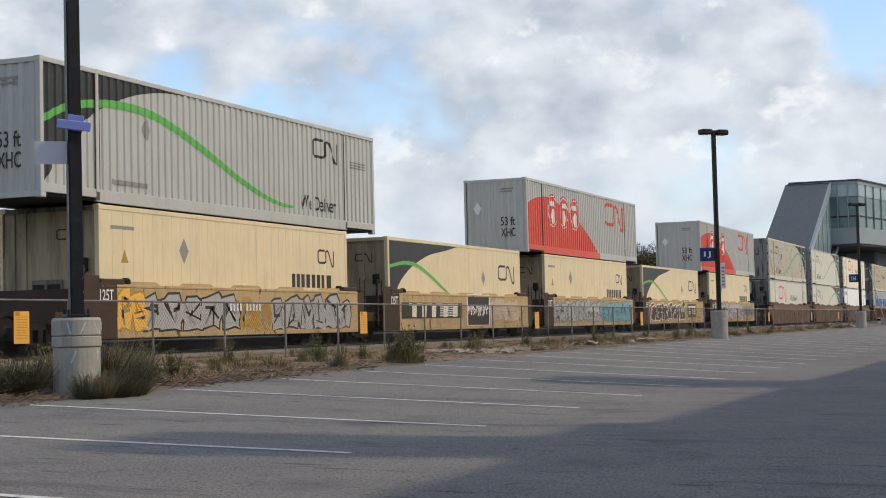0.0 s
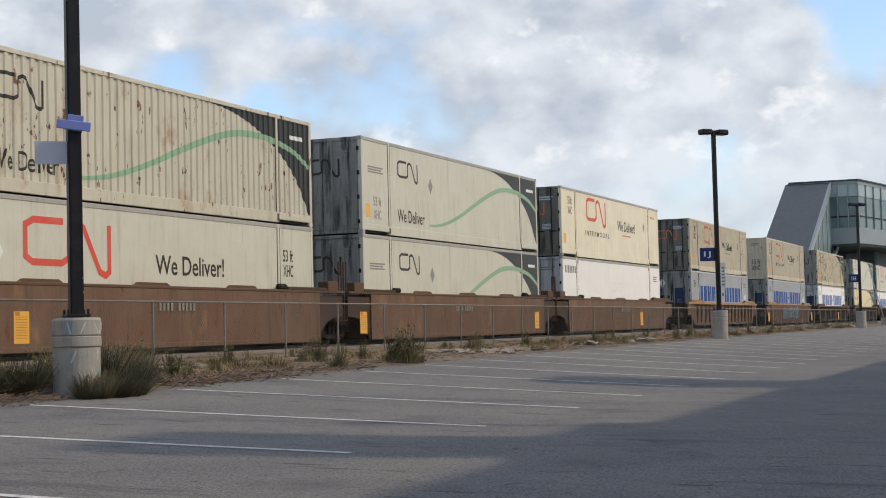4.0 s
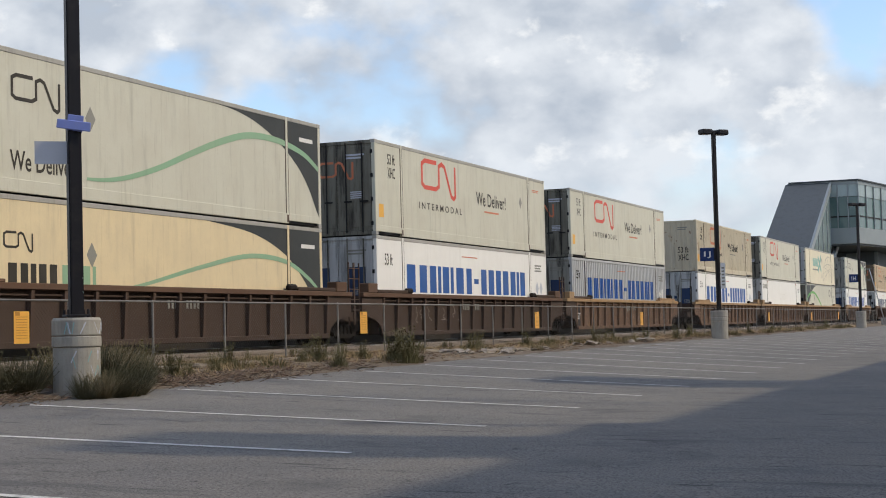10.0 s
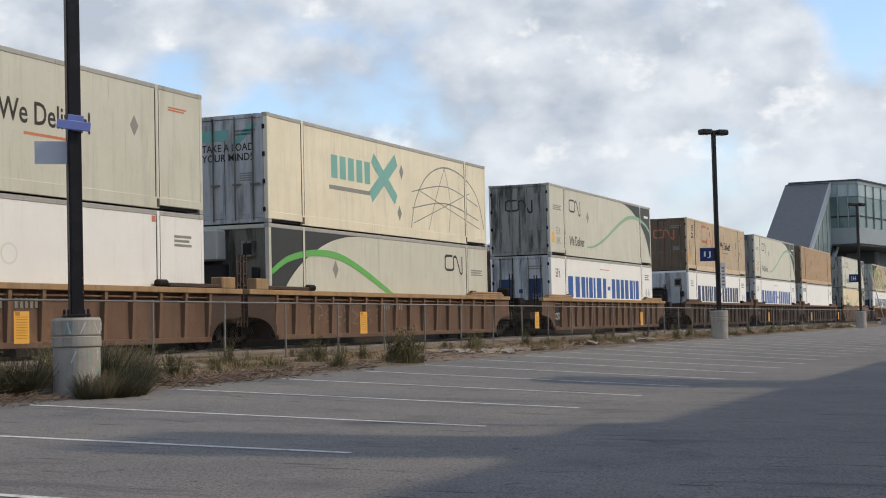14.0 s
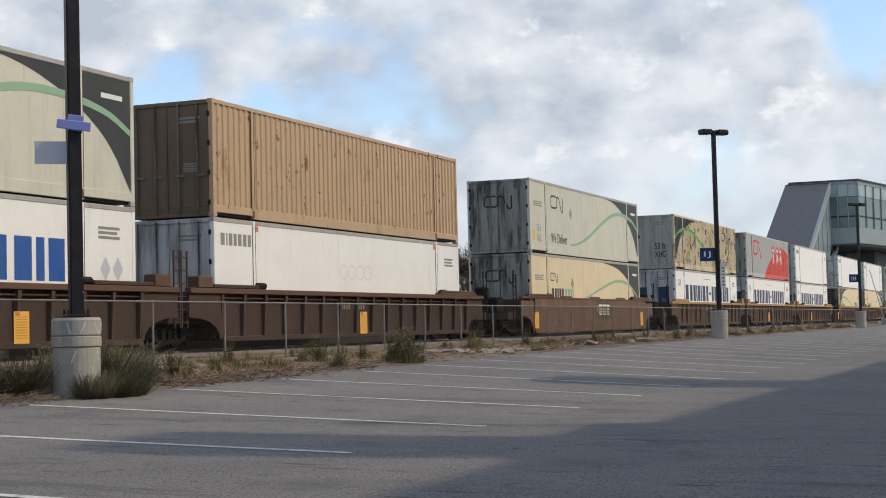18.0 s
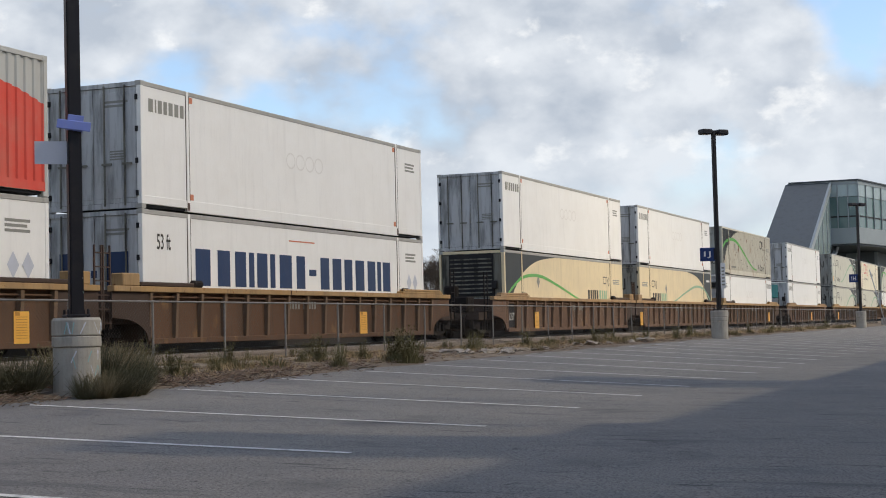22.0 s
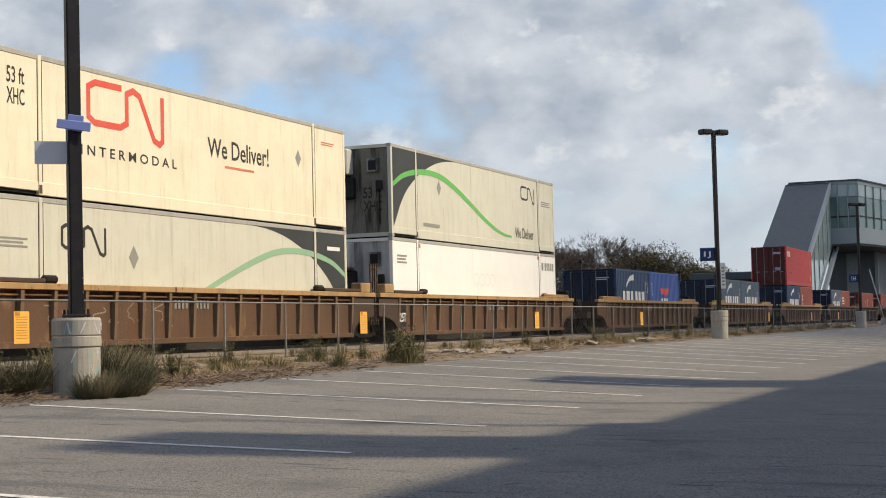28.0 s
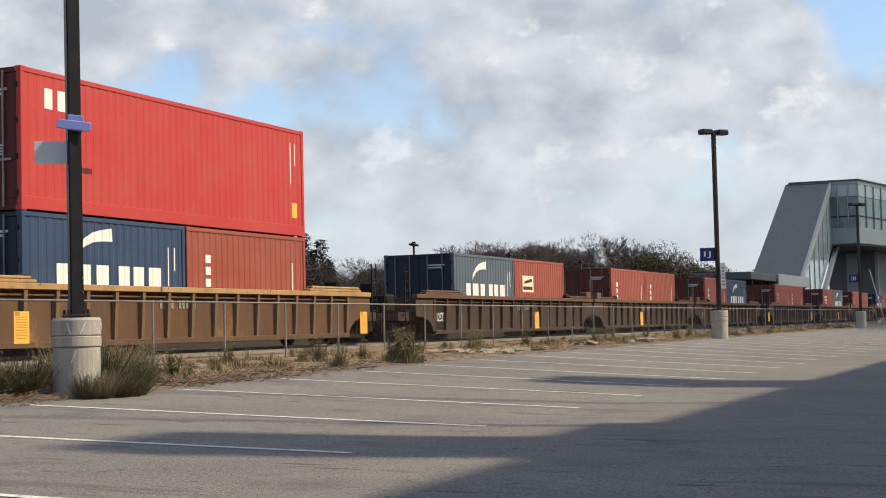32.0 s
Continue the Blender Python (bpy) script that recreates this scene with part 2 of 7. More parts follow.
M["weed"] = material("weed_green", (0.15, 0.145, 0.07), 0.9, 0, [(1.5, 0.4, 0.7, (0.2, 0.165, 0.095), 0.8)], vary=0.2)
M["sage"] = material("grey_green_stalks", (0.115, 0.11, 0.068), 0.9, 0, [(2.0, 0.4, 0.7, (0.075, 0.078, 0.042), 0.8)], vary=0.2)
M["wisp"] = material("wispy_stalks", (0.24, 0.20, 0.125), 0.9, 0, [(2.0, 0.4, 0.7, (0.14, 0.13, 0.075), 0.8)], vary=0.2)
M["straw"] = material("dry_grass", (0.36, 0.275, 0.155), 0.95, 0, [(1.0, 0.4, 0.7, (0.27, 0.2, 0.115), 0.8)], vary=0.2)
M["stone"] = material("pale_stone", (0.34, 0.305, 0.255), 0.9, 0, [(6.0, 0.4, 0.7, (0.2, 0.175, 0.145), 0.8)], bump=0.6, vary=0.2)
M["brick_wall"] = material("plain_wall", (0.30, 0.26, 0.22), 0.9, 0, [(0.5, 0.4, 0.7, (0.24, 0.21, 0.18), 0.7)])

# container paints
M["grey_white"] = paint("grey_white_paint", (0.63, 0.625, 0.52), 0.35)
M["bare_grey"] = paint("cool_grey_paint", (0.50, 0.51, 0.48), 0.3)
M["cream"] = paint("cream_paint", (0.79, 0.665, 0.42), 0.3)
M["ivory"] = paint("ivory_paint", (0.83, 0.77, 0.585), 0.3)
M["beige"] = paint("beige_paint", (0.60, 0.54, 0.40), 0.6, rust=0.05)
M["rusty"] = paint("rusty_cream_paint", (0.64, 0.56, 0.37), 0.5, rust=0.85)
M["spotted"] = paint("rust_spotted_paint", (0.60, 0.57, 0.46), 0.45, rust=0.3)
M["blotched"] = paint("rust_blotched_paint", (0.61, 0.54, 0.38), 0.5, rust=0.6)
M["tan"] = paint("tan_paint", (0.53, 0.37, 0.225), 0.4, rust=0.15)
M["clean_white"] = paint("white_container_paint", (0.89, 0.885, 0.84), 0.14, rough=0.4)
M["mo_grey"] = paint("blue_grey_paint", (0.47, 0.49, 0.50), 0.4)
# end doors: real grime, and the shade of the sunless end in the base
M["end_grey"] = paint("dirty_shaded_end_paint", (0.30, 0.305, 0.275), 0.9, smear=0.85)
# white doors greyed by painted-in end shade, smears on top
M["shaded_door_white"] = paint("shaded_white_door_paint", (0.53, 0.545, 0.545), 0.7, smear=0.5)
M["alu"] = paint("aluminium_rail", (0.40, 0.395, 0.36), 0.5)
M["end_pale"] = paint("pale_grey_end_paint", (0.40, 0.415, 0.37), 0.8, smear=0.3)
M["ghost"] = paint("ghost_mark", (0.79, 0.78, 0.73), 0.14)
# soot smears over a base that also holds the shade of the ends
M["end_dark"] = paint("sooty_shaded_end_paint", (0.19, 0.185, 0.15), 1.0, smear=0.85)
M["end_tan"] = paint("end_tan_paint", (0.16, 0.11, 0.07), 0.9)
M["seam_rust"] = paint("rusty_seam_paint", (0.10, 0.065, 0.045), 0.6)
M["navy"] = paint("navy_paint", (0.035, 0.065, 0.13), 0.3)
# navy and red ends: side colours with the shade of the ends painted in
M["navy_shaded_end"] = paint("shaded_navy_end_paint", (0.012, 0.02, 0.042), 0.4)
M["red_shaded_end"] = paint("shaded_red_end_paint", (0.085, 0.014, 0.014), 0.4)
M["slate"] = paint("slate_blue_paint", (0.085, 0.12, 0.16), 0.3)
M["royal"] = paint("royal_blue_paint", (0.05, 0.11, 0.36), 0.3)
M["red_box"] = paint("red_container_paint", (0.46, 0.048, 0.045), 0.25)
M["brick_box"] = paint("brick_red_paint", (0.30, 0.075, 0.05), 0.3)
M["maroon"] = paint("maroon_paint", (0.10, 0.025, 0.02), 0.4)
M["g_dark"] = paint("charcoal_graphic", (0.045, 0.05, 0.05), 0.25)
M["g_green"] = paint("green_graphic", (0.13, 0.46, 0.10), 0.2)
M["g_teal"] = paint("pale_green_graphic", (0.28, 0.47, 0.30), 0.2)
M["g_black"] = paint("black_graphic", (0.045, 0.04, 0.032), 0.2)
M["g_red"] = paint("red_graphic", (0.70, 0.09, 0.06), 0.2)
M["g_faded"] = paint("faded_red_graphic", (0.62, 0.20, 0.10), 0.3)
M["g_blue"] = paint("blue_graphic", (0.02, 0.10, 0.36), 0.2)
M["g_navy"] = paint("navy_graphic", (0.025, 0.05, 0.12), 0.2)
M["g_white"] = paint("white_graphic", (0.80, 0.80, 0.77), 0.15)
M["g_grey"] = paint("grey_graphic", (0.27, 0.27, 0.24), 0.2)
M["g_aqua"] = paint("aqua_graphic", (0.10, 0.36, 0.33), 0.2)
M["g_chalk"] = paint("faint_chalk", (0.27, 0.225, 0.18), 0.3)
M["g_silver"] = paint("silver_spray", (0.42, 0.42, 0.41), 0.3)
M["g_slate"] = paint("slate_spray", (0.13, 0.18, 0.22), 0.3)
M["g_cyan"] = paint("cyan_spray", (0.16, 0.42, 0.50), 0.3)
M["g_lilac"] = paint("lilac_spray", (0.45, 0.38, 0.42), 0.3)
M["g_scrawl"] = paint("pale_aqua_spray", (0.26, 0.44, 0.45), 0.3)
M["g_mint"] = paint("mint_sticker", (0.40, 0.60, 0.56), 0.1)
M["rust_print"] = paint("brown_print", (0.50, 0.25, 0.05), 0.1)
M["pale_tan"] = paint("pale_tan_paint", (0.64, 0.51, 0.345), 0.5, rust=0.1)
M["g_sea"] = paint("sea_green_graphic", (0.20, 0.46, 0.41), 0.2)
M["well_brown"] = paint("brown_wagon_paint", (0.165, 0.098, 0.064), 1.1, rust=0.2, rough=0.75)
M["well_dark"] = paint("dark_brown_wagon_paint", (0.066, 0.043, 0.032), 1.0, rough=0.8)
# rib paints: wagon colours lightened, the light on the ribs painted in
M["rib_brown"] = paint("lit_brown_rib_paint", (0.21, 0.128, 0.08), 0.9, rough=0.75)
M["rib_dark"] = paint("lit_dark_rib_paint", (0.085, 0.055, 0.04), 0.5, rough=0.8)
M["rib_ochre"] = paint("lit_ochre_rib_paint", (0.175, 0.115, 0.07), 0.9, rough=0.75)
M["well_ochre"] = paint("ochre_wagon_paint", (0.128, 0.070, 0.039), 1.1, rust=0.2, rough=0.75)
M["well_yellow"] = paint("yellow_wagon_paint", (0.50, 0.36, 0.18), 0.6, rust=0.35, rough=0.7)
M["faded_pink"] = paint("faded_pink_patch", (0.56, 0.44, 0.33), 0.4)
M["tower"] = material("tower_cladding", (0.13, 0.15, 0.165), 0.6, 0, [(0.3, 0.4, 0.7, (0.105, 0.12, 0.135), 0.7), ((2, 2, .15), 0.5, 0.75, (0.09, 0.105, 0.115), 0.6)])
# opaque pale panes: the sky in the glass is painted as base colour
M["pale_glass"] = material("pale_glazing", (0.36, 0.45, 0.46), 0.06, 0.0, [(0.25, 0.4, 0.7, (0.13, 0.19, 0.19), 0.7)])
M["g_umber"] = paint("dark_umber_spray", (0.075, 0.045, 0.032), 0.2)
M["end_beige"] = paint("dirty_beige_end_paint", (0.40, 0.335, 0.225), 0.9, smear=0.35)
M["rim_gold"] = paint("golden_rim_paint", (0.40, 0.25, 0.105), 1.0, rust=0.35, rough=0.7)
M["rim_tan"] = paint("tan_rim_paint", (0.37, 0.235, 0.115), 1.0, rough=0.7)
M["rim_brown"] = paint("brown_rim_paint", (0.12, 0.068, 0.042), 0.5, rough=0.7)


# ---- mesh helpers ----
def quad_box(bm, x0, x1, y0, y1, z0, z1):
    v = [bm.verts.new(p) for p in ((x0, y0, z0), (x1, y0, z0), (x1, y1, z0), (x0, y1, z0), (x0, y0, z1), (x1, y0, z1), (x1, y1, z1), (x0, y1, z1))]
    for f in ((3, 2, 1, 0), (4, 5, 6, 7), (0, 1, 5, 4), (1, 2, 6, 5), (2, 3, 7, 6), (3, 0, 4, 7)):
        bm.faces.new([v[i] for i in f])
    return v


def box_mesh(name, *boxes, bevel=0.0):
    bm = bmesh.new()
    for b in boxes:
        quad_box(bm, *b)
    if bevel:
        bmesh.ops.bevel(bm, geom=bm.edges[:], offset=bevel, segments=1, affect="EDGES")
    return finish(name, bm)


def finish(name, bm, smooth=False):
    me = bpy.data.meshes.new(name)
    bm.normal_update()
    bm.to_mesh(me)
    bm.free()
    if smooth:
        for p in me.polygons:
            p.use_smooth = True
    return me


def put(name, me, mat, parent=None, label="", m=None):
    """One mesh object, under its thing or part. A mesh that several parts share keeps its material."""
    ob = new(name, me)
    if mat is not None and not me.materials:
        me.materials.append(mat)
    if parent is not None:
        ob.parent = parent
    if m is not None:
        ob.matrix_basis = m
    if label:
        ob["label"] = label
    return ob


def tube(bm, a, b, r0, r1, sides=6):
    a, b = Vector(a), Vector(b)
    w = (b - a).normalized()
    u = w.orthogonal().normalized()
    v = w.cross(u)
    ring = [[bm.verts.new(c + (u * math.cos(2 * math.pi * i / sides) + v * math.sin(2 * math.pi * i / sides)) * r) for i in range(sides)] for c, r in ((a, r0), (b, r1))]
    for i in range(sides):
        j = (i + 1) % sides
        bm.faces.new((ring[0][i], ring[0][j], ring[1][j], ring[1][i]))
    if r1 > 1e-4:
        bm.faces.new(ring[1])
    bm.faces.new(ring[0][::-1])


def lathe(name, rows, sides=28, smooth=True):
    bm = bmesh.new()
    rings = [[bm.verts.new((r * math.cos(2 * math.pi * i / sides), r * math.sin(2 * math.pi * i / sides), z)) for i in range(sides)] for r, z in rows]
    for a, b in zip(rings, rings[1:]):
        for i in range(sides):
            j = (i + 1) % sides
            bm.faces.new((a[i], a[j], b[j], b[i]))
    bm.faces.new(rings[0][::-1])
    bm.faces.new(rings[-1])
    return finish(name, bm, False)


def written(body, width, height, name="lettering"):
    """Flat lettering in x, z from the built-in font, its lower left corner at the origin, fitted to width and height."""
    cu = bpy.data.curves.new("text", "FONT")
    cu.body, cu.resolution_u, cu.offset = body, 3, 0.012
    ob = bpy.data.objects.new("text", cu)
    me = bpy.data.meshes.new_from_object(ob)
    bpy.data.objects.remove(ob)
    co = np.empty(len(me.vertices) * 3)
    me.vertices.foreach_get("co", co)
    co = co.reshape(-1, 3)
    lo, hi = co.min(0), co.max(0)
    flat = np.stack([(co[:, 0] - lo[0]) / (hi[0] - lo[0]) * width, np.zeros(len(co)), (co[:, 1] - lo[1]) / (hi[1] - lo[1]) * height], 1)
    me.vertices.foreach_set("co", flat.ravel())
    me.name = name
    return me


# ---- ground, lot, railway bed ----
def lot_z(x, y):
    s = 0.07 - 0.035 * math.exp(-max(x - 10.7, 0.0) / 14.0)
    return s * (y - 5.14) if y > 5.14 else 0.02 * max(y - 5.14, -30)


LOT_EDGE = 10.75
RAIL = 0.53


def land_z(x, y):
    if y <= LOT_EDGE:
        return lot_z(x, y)
    e = lot_z(x, LOT_EDGE)
    if y < 12.2:
        return e + (0.42 - e) * (y - LOT_EDGE) / (12.2 - LOT_EDGE) + 0.05 * noise.noise((x * 0.9, y * 0.9, 0))
    if y < 17.6:
        return 0.42 - 0.07 * (y - 12.2) / 5.4 + 0.05 * noise.noise((x * 0.7, y * 0.7, 3))
    return 0.25


def sheet(name, xs, ys, height, lift=0.0):
    bm = bmesh.new()
    g = [[bm.verts.new((x, y, height(x, y) + lift)) for y in ys] for x in xs]
    for i in range(len(xs) - 1):
        for j in range(len(ys) - 1):
            bm.faces.new((g[i][j], g[i + 1][j], g[i + 1][j + 1], g[i][j + 1]))
    return finish(name, bm, True)


far_x = [-3000, -800, -200, -60] + [-20 + 5 * i for i in range(6)] + [10 + i * 1.0 for i in range(60)] + [70 + 4 * i for i in range(25)] + [180, 240, 400, 900, 3000]
far_y = [-3000, -800, -200, -60, -30, -12, -4, 0, 2, 4, 5.14, 6.5, 8, 9.5, 10.4, LOT_EDGE, 11.0, 11.4, 11.8, 12.2, 13, 14, 15, 16, 17, 17.6, 18.4, 23, 30, 60, 200, 800, 3000]
ground = put("ground", sheet("ground", far_x, far_y, land_z, -0.03), M["field"])
tagged(ground, "dull field ground beyond and below the lot", "ground", kind="structure")
lot_x = [-60, -30, -10, 0, 4, 8] + [10 + 1.0 * i for i in range(50)] + [60 + 5 * i for i in range(30)]
lot = put("parking_lot", sheet("parking_lot", lot_x, [-60, -30, -12, -6, -2, 1, 3, 4.4, 5.14, 5.8, 7, 8.2, 9.4, 10.2, LOT_EDGE], lot_z, 0.0), M["asphalt"])
tagged(lot, "worn grey asphalt parking lot with faded stall lines", "parking lot", kind="structure")
def verge_z(x, y):
    if y < LOT_EDGE:
        return lot_z(x, y) + 0.004
    return max(land_z(x, y) + 0.012, lot_z(x, min(y, LOT_EDGE)) + 0.004)


bm = bmesh.new()
xs = [0 + 0.4 * i for i in range(250)] + [100 + 4 * i for i in range(30)]
g = []
for x in xs:
    e = LOT_EDGE - 0.12 + 0.22 * noise.noise((x * 0.55, 2, 0)) + 0.10 * noise.noise((x * 2.3, 5, 0))
    g.append([bm.verts.new((x, y, verge_z(x, y))) for y in [e, e + 0.15] + [LOT_EDGE + 0.3 + 0.3 * i for i in range(23)]])
for p, q in zip(g, g[1:]):
    for j in range(len(p) - 1):
        bm.faces.new((p[j], q[j], q[j + 1], p[j + 1]))
verge = put("verge", finish("verge", bm, True), M["soil"])
tagged(verge, "littered brown soil verge between lot and railway", "soil", kind="structure")

STALLS = [7.4, 10.68, 13.66, 16.68, 19.42, 22.1, 24.75] + [24.75 + 2.68 * i for i in range(1, 26)]


def stall_line(x):
    ys = [5.14 + 0.35 * i for i in range(16)]
    ys[-1] = 10.42
    bm = bmesh.new()
    rows = []
    for i, y in enumerate(ys):
        j = 0.012 * noise.noise((x, y * 3, 1))
        rows.append([bm.verts.new((x + k * 0.05 + j, y, lot_z(x, y) + 0.006)) for k in (-1, 1)])
    for a, b in zip(rows, rows[1:]):
        bm.faces.new((a[0], a[1], b[1], b[0]))
    return finish("stall_line", bm)


for x in STALLS:
    put("stall_line", stall_line(x), M["line"], lot)

# ballast bed, sleepers and rails of the one track
TRACK_Y = 20.365
bm = bmesh.new()
prof = [(-2.9, 0.20), (-1.75, 0.37), (1.75, 0.37), (2.9, 0.20)]
xs = [-800, -400, -100, -20] + [4 * i for i in range(80)] + [400, 700, 1000]
g = [[bm.verts.new((x, TRACK_Y + dy, z)) for dy, z in prof] for x in xs]
for a, b in zip(g, g[1:]):
    for j in range(3):
        bm.faces.new((a[j], b[j], b[j + 1], a[j + 1]))
bed = put("ballast_bed", finish("ballast_bed", bm), M["ballast"])
tagged(bed, "grey crushed stone ballast under the track", "ballast", kind="structure")
tie_me = box_mesh("sleeper", (-0.11, 0.11, -1.3, 1.3, -0.02, 0.035), bevel=0.01)
for i in range(48):
    put("sleeper", tie_me, M["tie"], bed, m=pose(8 + 0.55 * i, TRACK_Y, 0.37, 0, 0, random.uniform(-1, 1)))
for side in (-1, 1):
    y = TRACK_Y + side * 0.7525
    r = put("rail", box_mesh("rail", (-800, 1000, y - 0.07, y + 0.07, 0.395, 0.41), (-800, 1000, y - 0.01, y + 0.01, 0.41, 0.495), (-800, 1000, y - 0.035, y + 0.035, 0.49, RAIL - 0.004)), M["rail"], bed, "rusty rail web")
    put("rail_head", box_mesh("rail_head", (-800, 1000, y - 0.03, y + 0.03, RAIL - 0.004, RAIL)), M["rail_top"], r, "bright worn rail head")


# added rails, laid in the open to stand for the track's pale rail lines
for y, z in ((17.3, 0.505), (18.3, 0.505)):
    ob = put("spare_rail", box_mesh("spare_rail", (-60, 300, y - 0.035, y + 0.035, z - 0.06, z), (-60, 300, y - 0.012, y + 0.012, z - 0.15, z - 0.055), (-60, 300, y - 0.07, y + 0.07, z - 0.3, z - 0.145)), M["rail"])
    put("rail_head", box_mesh("rail_head", (-60, 300, y - 0.032, y + 0.032, z, z + 0.004)), M["rail_top"], ob, "bright worn rail head")
    tagged(ob, "long dusty rail added to stand for a pale track line", "rail", group="spare rails beside the track")


# ---- lot lamps on concrete bases ----
def concrete_base(x, y, z, graffiti):
    h = 0.92
    base = new("concrete_pier")
    base.location = (x, y, z)
    put("lower_drum", lathe("lower_drum", [(0.272, -0.12), (0.272, h - 0.36), (0.265, h - 0.345)]), M["concrete"], base)
    put("middle_ring", lathe("middle_ring", [(0.277, h - 0.34), (0.285, h - 0.33), (0.285, h - 0.225), (0.277, h - 0.215)]), M["concrete"], base)
    put("top_ring", lathe("top_ring", [(0.272, h - 0.21), (0.285, h - 0.20), (0.285, h - 0.03), (0.265, h)]), M["concrete"], base)
    if graffiti:
        random.seed(5)
        for k in range(30):
            a = random.uniform(-3.0, -0.6)
            zz, w = random.choice([h - 0.12, h - 0.12, h - 0.12, h - 0.45, h - 0.52, h - 0.62]), random.uniform(0.03, 0.16) * random.choice((-1, 1))
            bm = bmesh.new()
            q = [(-w, -0.065), (-w + 0.04, -0.07), (w + 0.03, 0.06), (w - 0.02, 0.07)]
            bm.faces.new([bm.verts.new(((0.288 if zz > h - 0.3 else 0.275) * math.cos(a + u), (0.288 if zz > h - 0.3 else 0.275) * math.sin(a + u), zz + v)) for u, v in q])
            if k < 10:
                aa, rr = random.uniform(-1.5, -0.55), random.uniform(0.05, 0.13)
                zz = random.uniform(h - 0.66, h - 0.42) if k < 6 else h - 0.11
                rim = 0.2745 if k < 6 else 0.2875
                bm.free()
                bm = bmesh.new()
                bm.faces.new([bm.verts.new((rim * math.cos(aa + rr * random.uniform(0.6, 1.4) * math.cos(j * 0.5236)), rim * math.sin(aa + rr * 1.2 * math.cos(j * 0.5236)), zz + 0.07 * random.uniform(0.5, 1.1) * math.sin(j * 0.5236))) for j in range(12)])
            put("paint_scrawl", finish("paint_scrawl", bm), M["g_scrawl"] if k % 2 else M["sign_grey"], base, "faint aqua paint scrawl")
    return tagged(base, "round ribbed concrete lamp base with graffiti" if graffiti else "round ribbed concrete lamp base at the lot edge", "concrete pier", group="lamp piers along the lot edge")


def lamp_post(x, y, z, top, heads):
    w = 0.062 if heads else 0.078
    post = new("lamp_post")
    post.location = (x, y, z)
    bm = bmesh.new()
    quad_box(bm, -w, w, -w, w, 0, top - z)
    bmesh.ops.bevel(bm, geom=bm.edges[:], offset=0.014, segments=2, affect="EDGES")
    put("pole", finish("pole", bm), M["black"], post)
    put("base_plate", box_mesh("base_plate", (-0.14, 0.14, -0.14, 0.14, 0.012, 0.04), bevel=0.006), M["black"], post)
    for sx in (-1, 1):
        for sy in (-1, 1):
            put("anchor_bolt", box_mesh("anchor_bolt", (sx * 0.115 - 0.014, sx * 0.115 + 0.014, sy * 0.115 - 0.014, sy * 0.115 + 0.014, 0, 0.1), bevel=0.005), M["black"], post)
    if heads:
        hz = top - z
        put("arm", box_mesh("arm", (-0.2, 0.2, -0.04, 0.04, hz - 0.1, hz - 0.03)), M["black"], post)
        for s in (-1, 1):
            hd = put("lamp_head", box_mesh("lamp_head", (s * 0.32 - 0.19, s * 0.32 + 0.19, -0.17, 0.17, hz - 0.14, hz + 0.03), bevel=0.03), M["black"], post)
            put("lens", box_mesh("lens", (s * 0.32 - 0.14, s * 0.32 + 0.14, -0.12, 0.12, hz - 0.148, hz - 0.141)), M["sign_grey"], hd, "dull lens")
    post.rotation_euler = (0, 0, radians(-42))
    return tagged(post, "tall black square lamp post bolted to a concrete base", "lamp post", group="lamp posts along the lot edge")


POSTS = [(15.03, 10.75, 0.245, 9.0), (49.8, 10.5, 0.365, 7.2), (86.3, 10.4, 0.37, 7.2), (122.5, 10.4, 0.37, 7.2)]
lamps = []
for i, (x, y, z, top) in enumerate(POSTS):
    concrete_base(x, y, z, i == 0)
    lamps.append(lamp_post(x, y, z + 0.92, top, i > 0))
# the near post leans a little
lamps[0].matrix_basis = Matrix.Translation(lamps[0].location) @ Matrix.Rotation(radians(-0.25), 4, Vector((math.cos(YAW), math.sin(YAW), 0.0))) @ Matrix.Rotation(radians(-42), 4, "Z")


def zone_sign(x, y, z, body):
    s = new("zone_sign")
    s.location = (x, y, z)
    put("panel", box_mesh("panel", (-0.56, -0.08, -0.015, 0.015, -0.22, 0.22), bevel=0.006), M["sign_blue"], s)
    t = written(body, 0.22, 0.22)
    put("lettering", t, M["white"], s, "white letters", m=pose(-0.43, -0.021, -0.12))
    put("bracket", box_mesh("bracket", (-0.12, 0.02, -0.03, 0.03, -0.18, 0.18)), M["black"], s)
    return tagged(s, "dark blue zone sign with white letters on a lamp post", "sign", group="zone signs")


for x, y, z, body in ((49.8, 10.5, 3.13, "1J"), (86.3, 10.4, 3.1, "1H")):
    s = zone_sign(x, y, z, body)
    s.rotation_euler = (0, 0, radians(-78))
s = zone_sign(48.55, 25.85, 2.33, "2G")
s.rotation_euler = (0, 0, radians(-62))
s.matrix_basis = s.matrix_basis @ pose(0.64, 0, 0)
# notice on the second post
nt = new("notice_board")
nt.location = (49.75, 10.4, 2.42)
nt.rotation_euler = (0, 0, radians(-78))
put("panel", box_mesh("panel", (0.0, 0.15, -0.02, 0.02, -0.42, 0.42)), M["white"], nt)
for k in range(6):
    put("text_bar", box_mesh("text_bar", (0.03, 0.12, -0.026, -0.022, -0.32 + k * 0.11, -0.27 + k * 0.11)), M["g_grey"], nt, "grey bar of small print")
tagged(nt, "narrow white notice strapped to a lamp post", "notice")

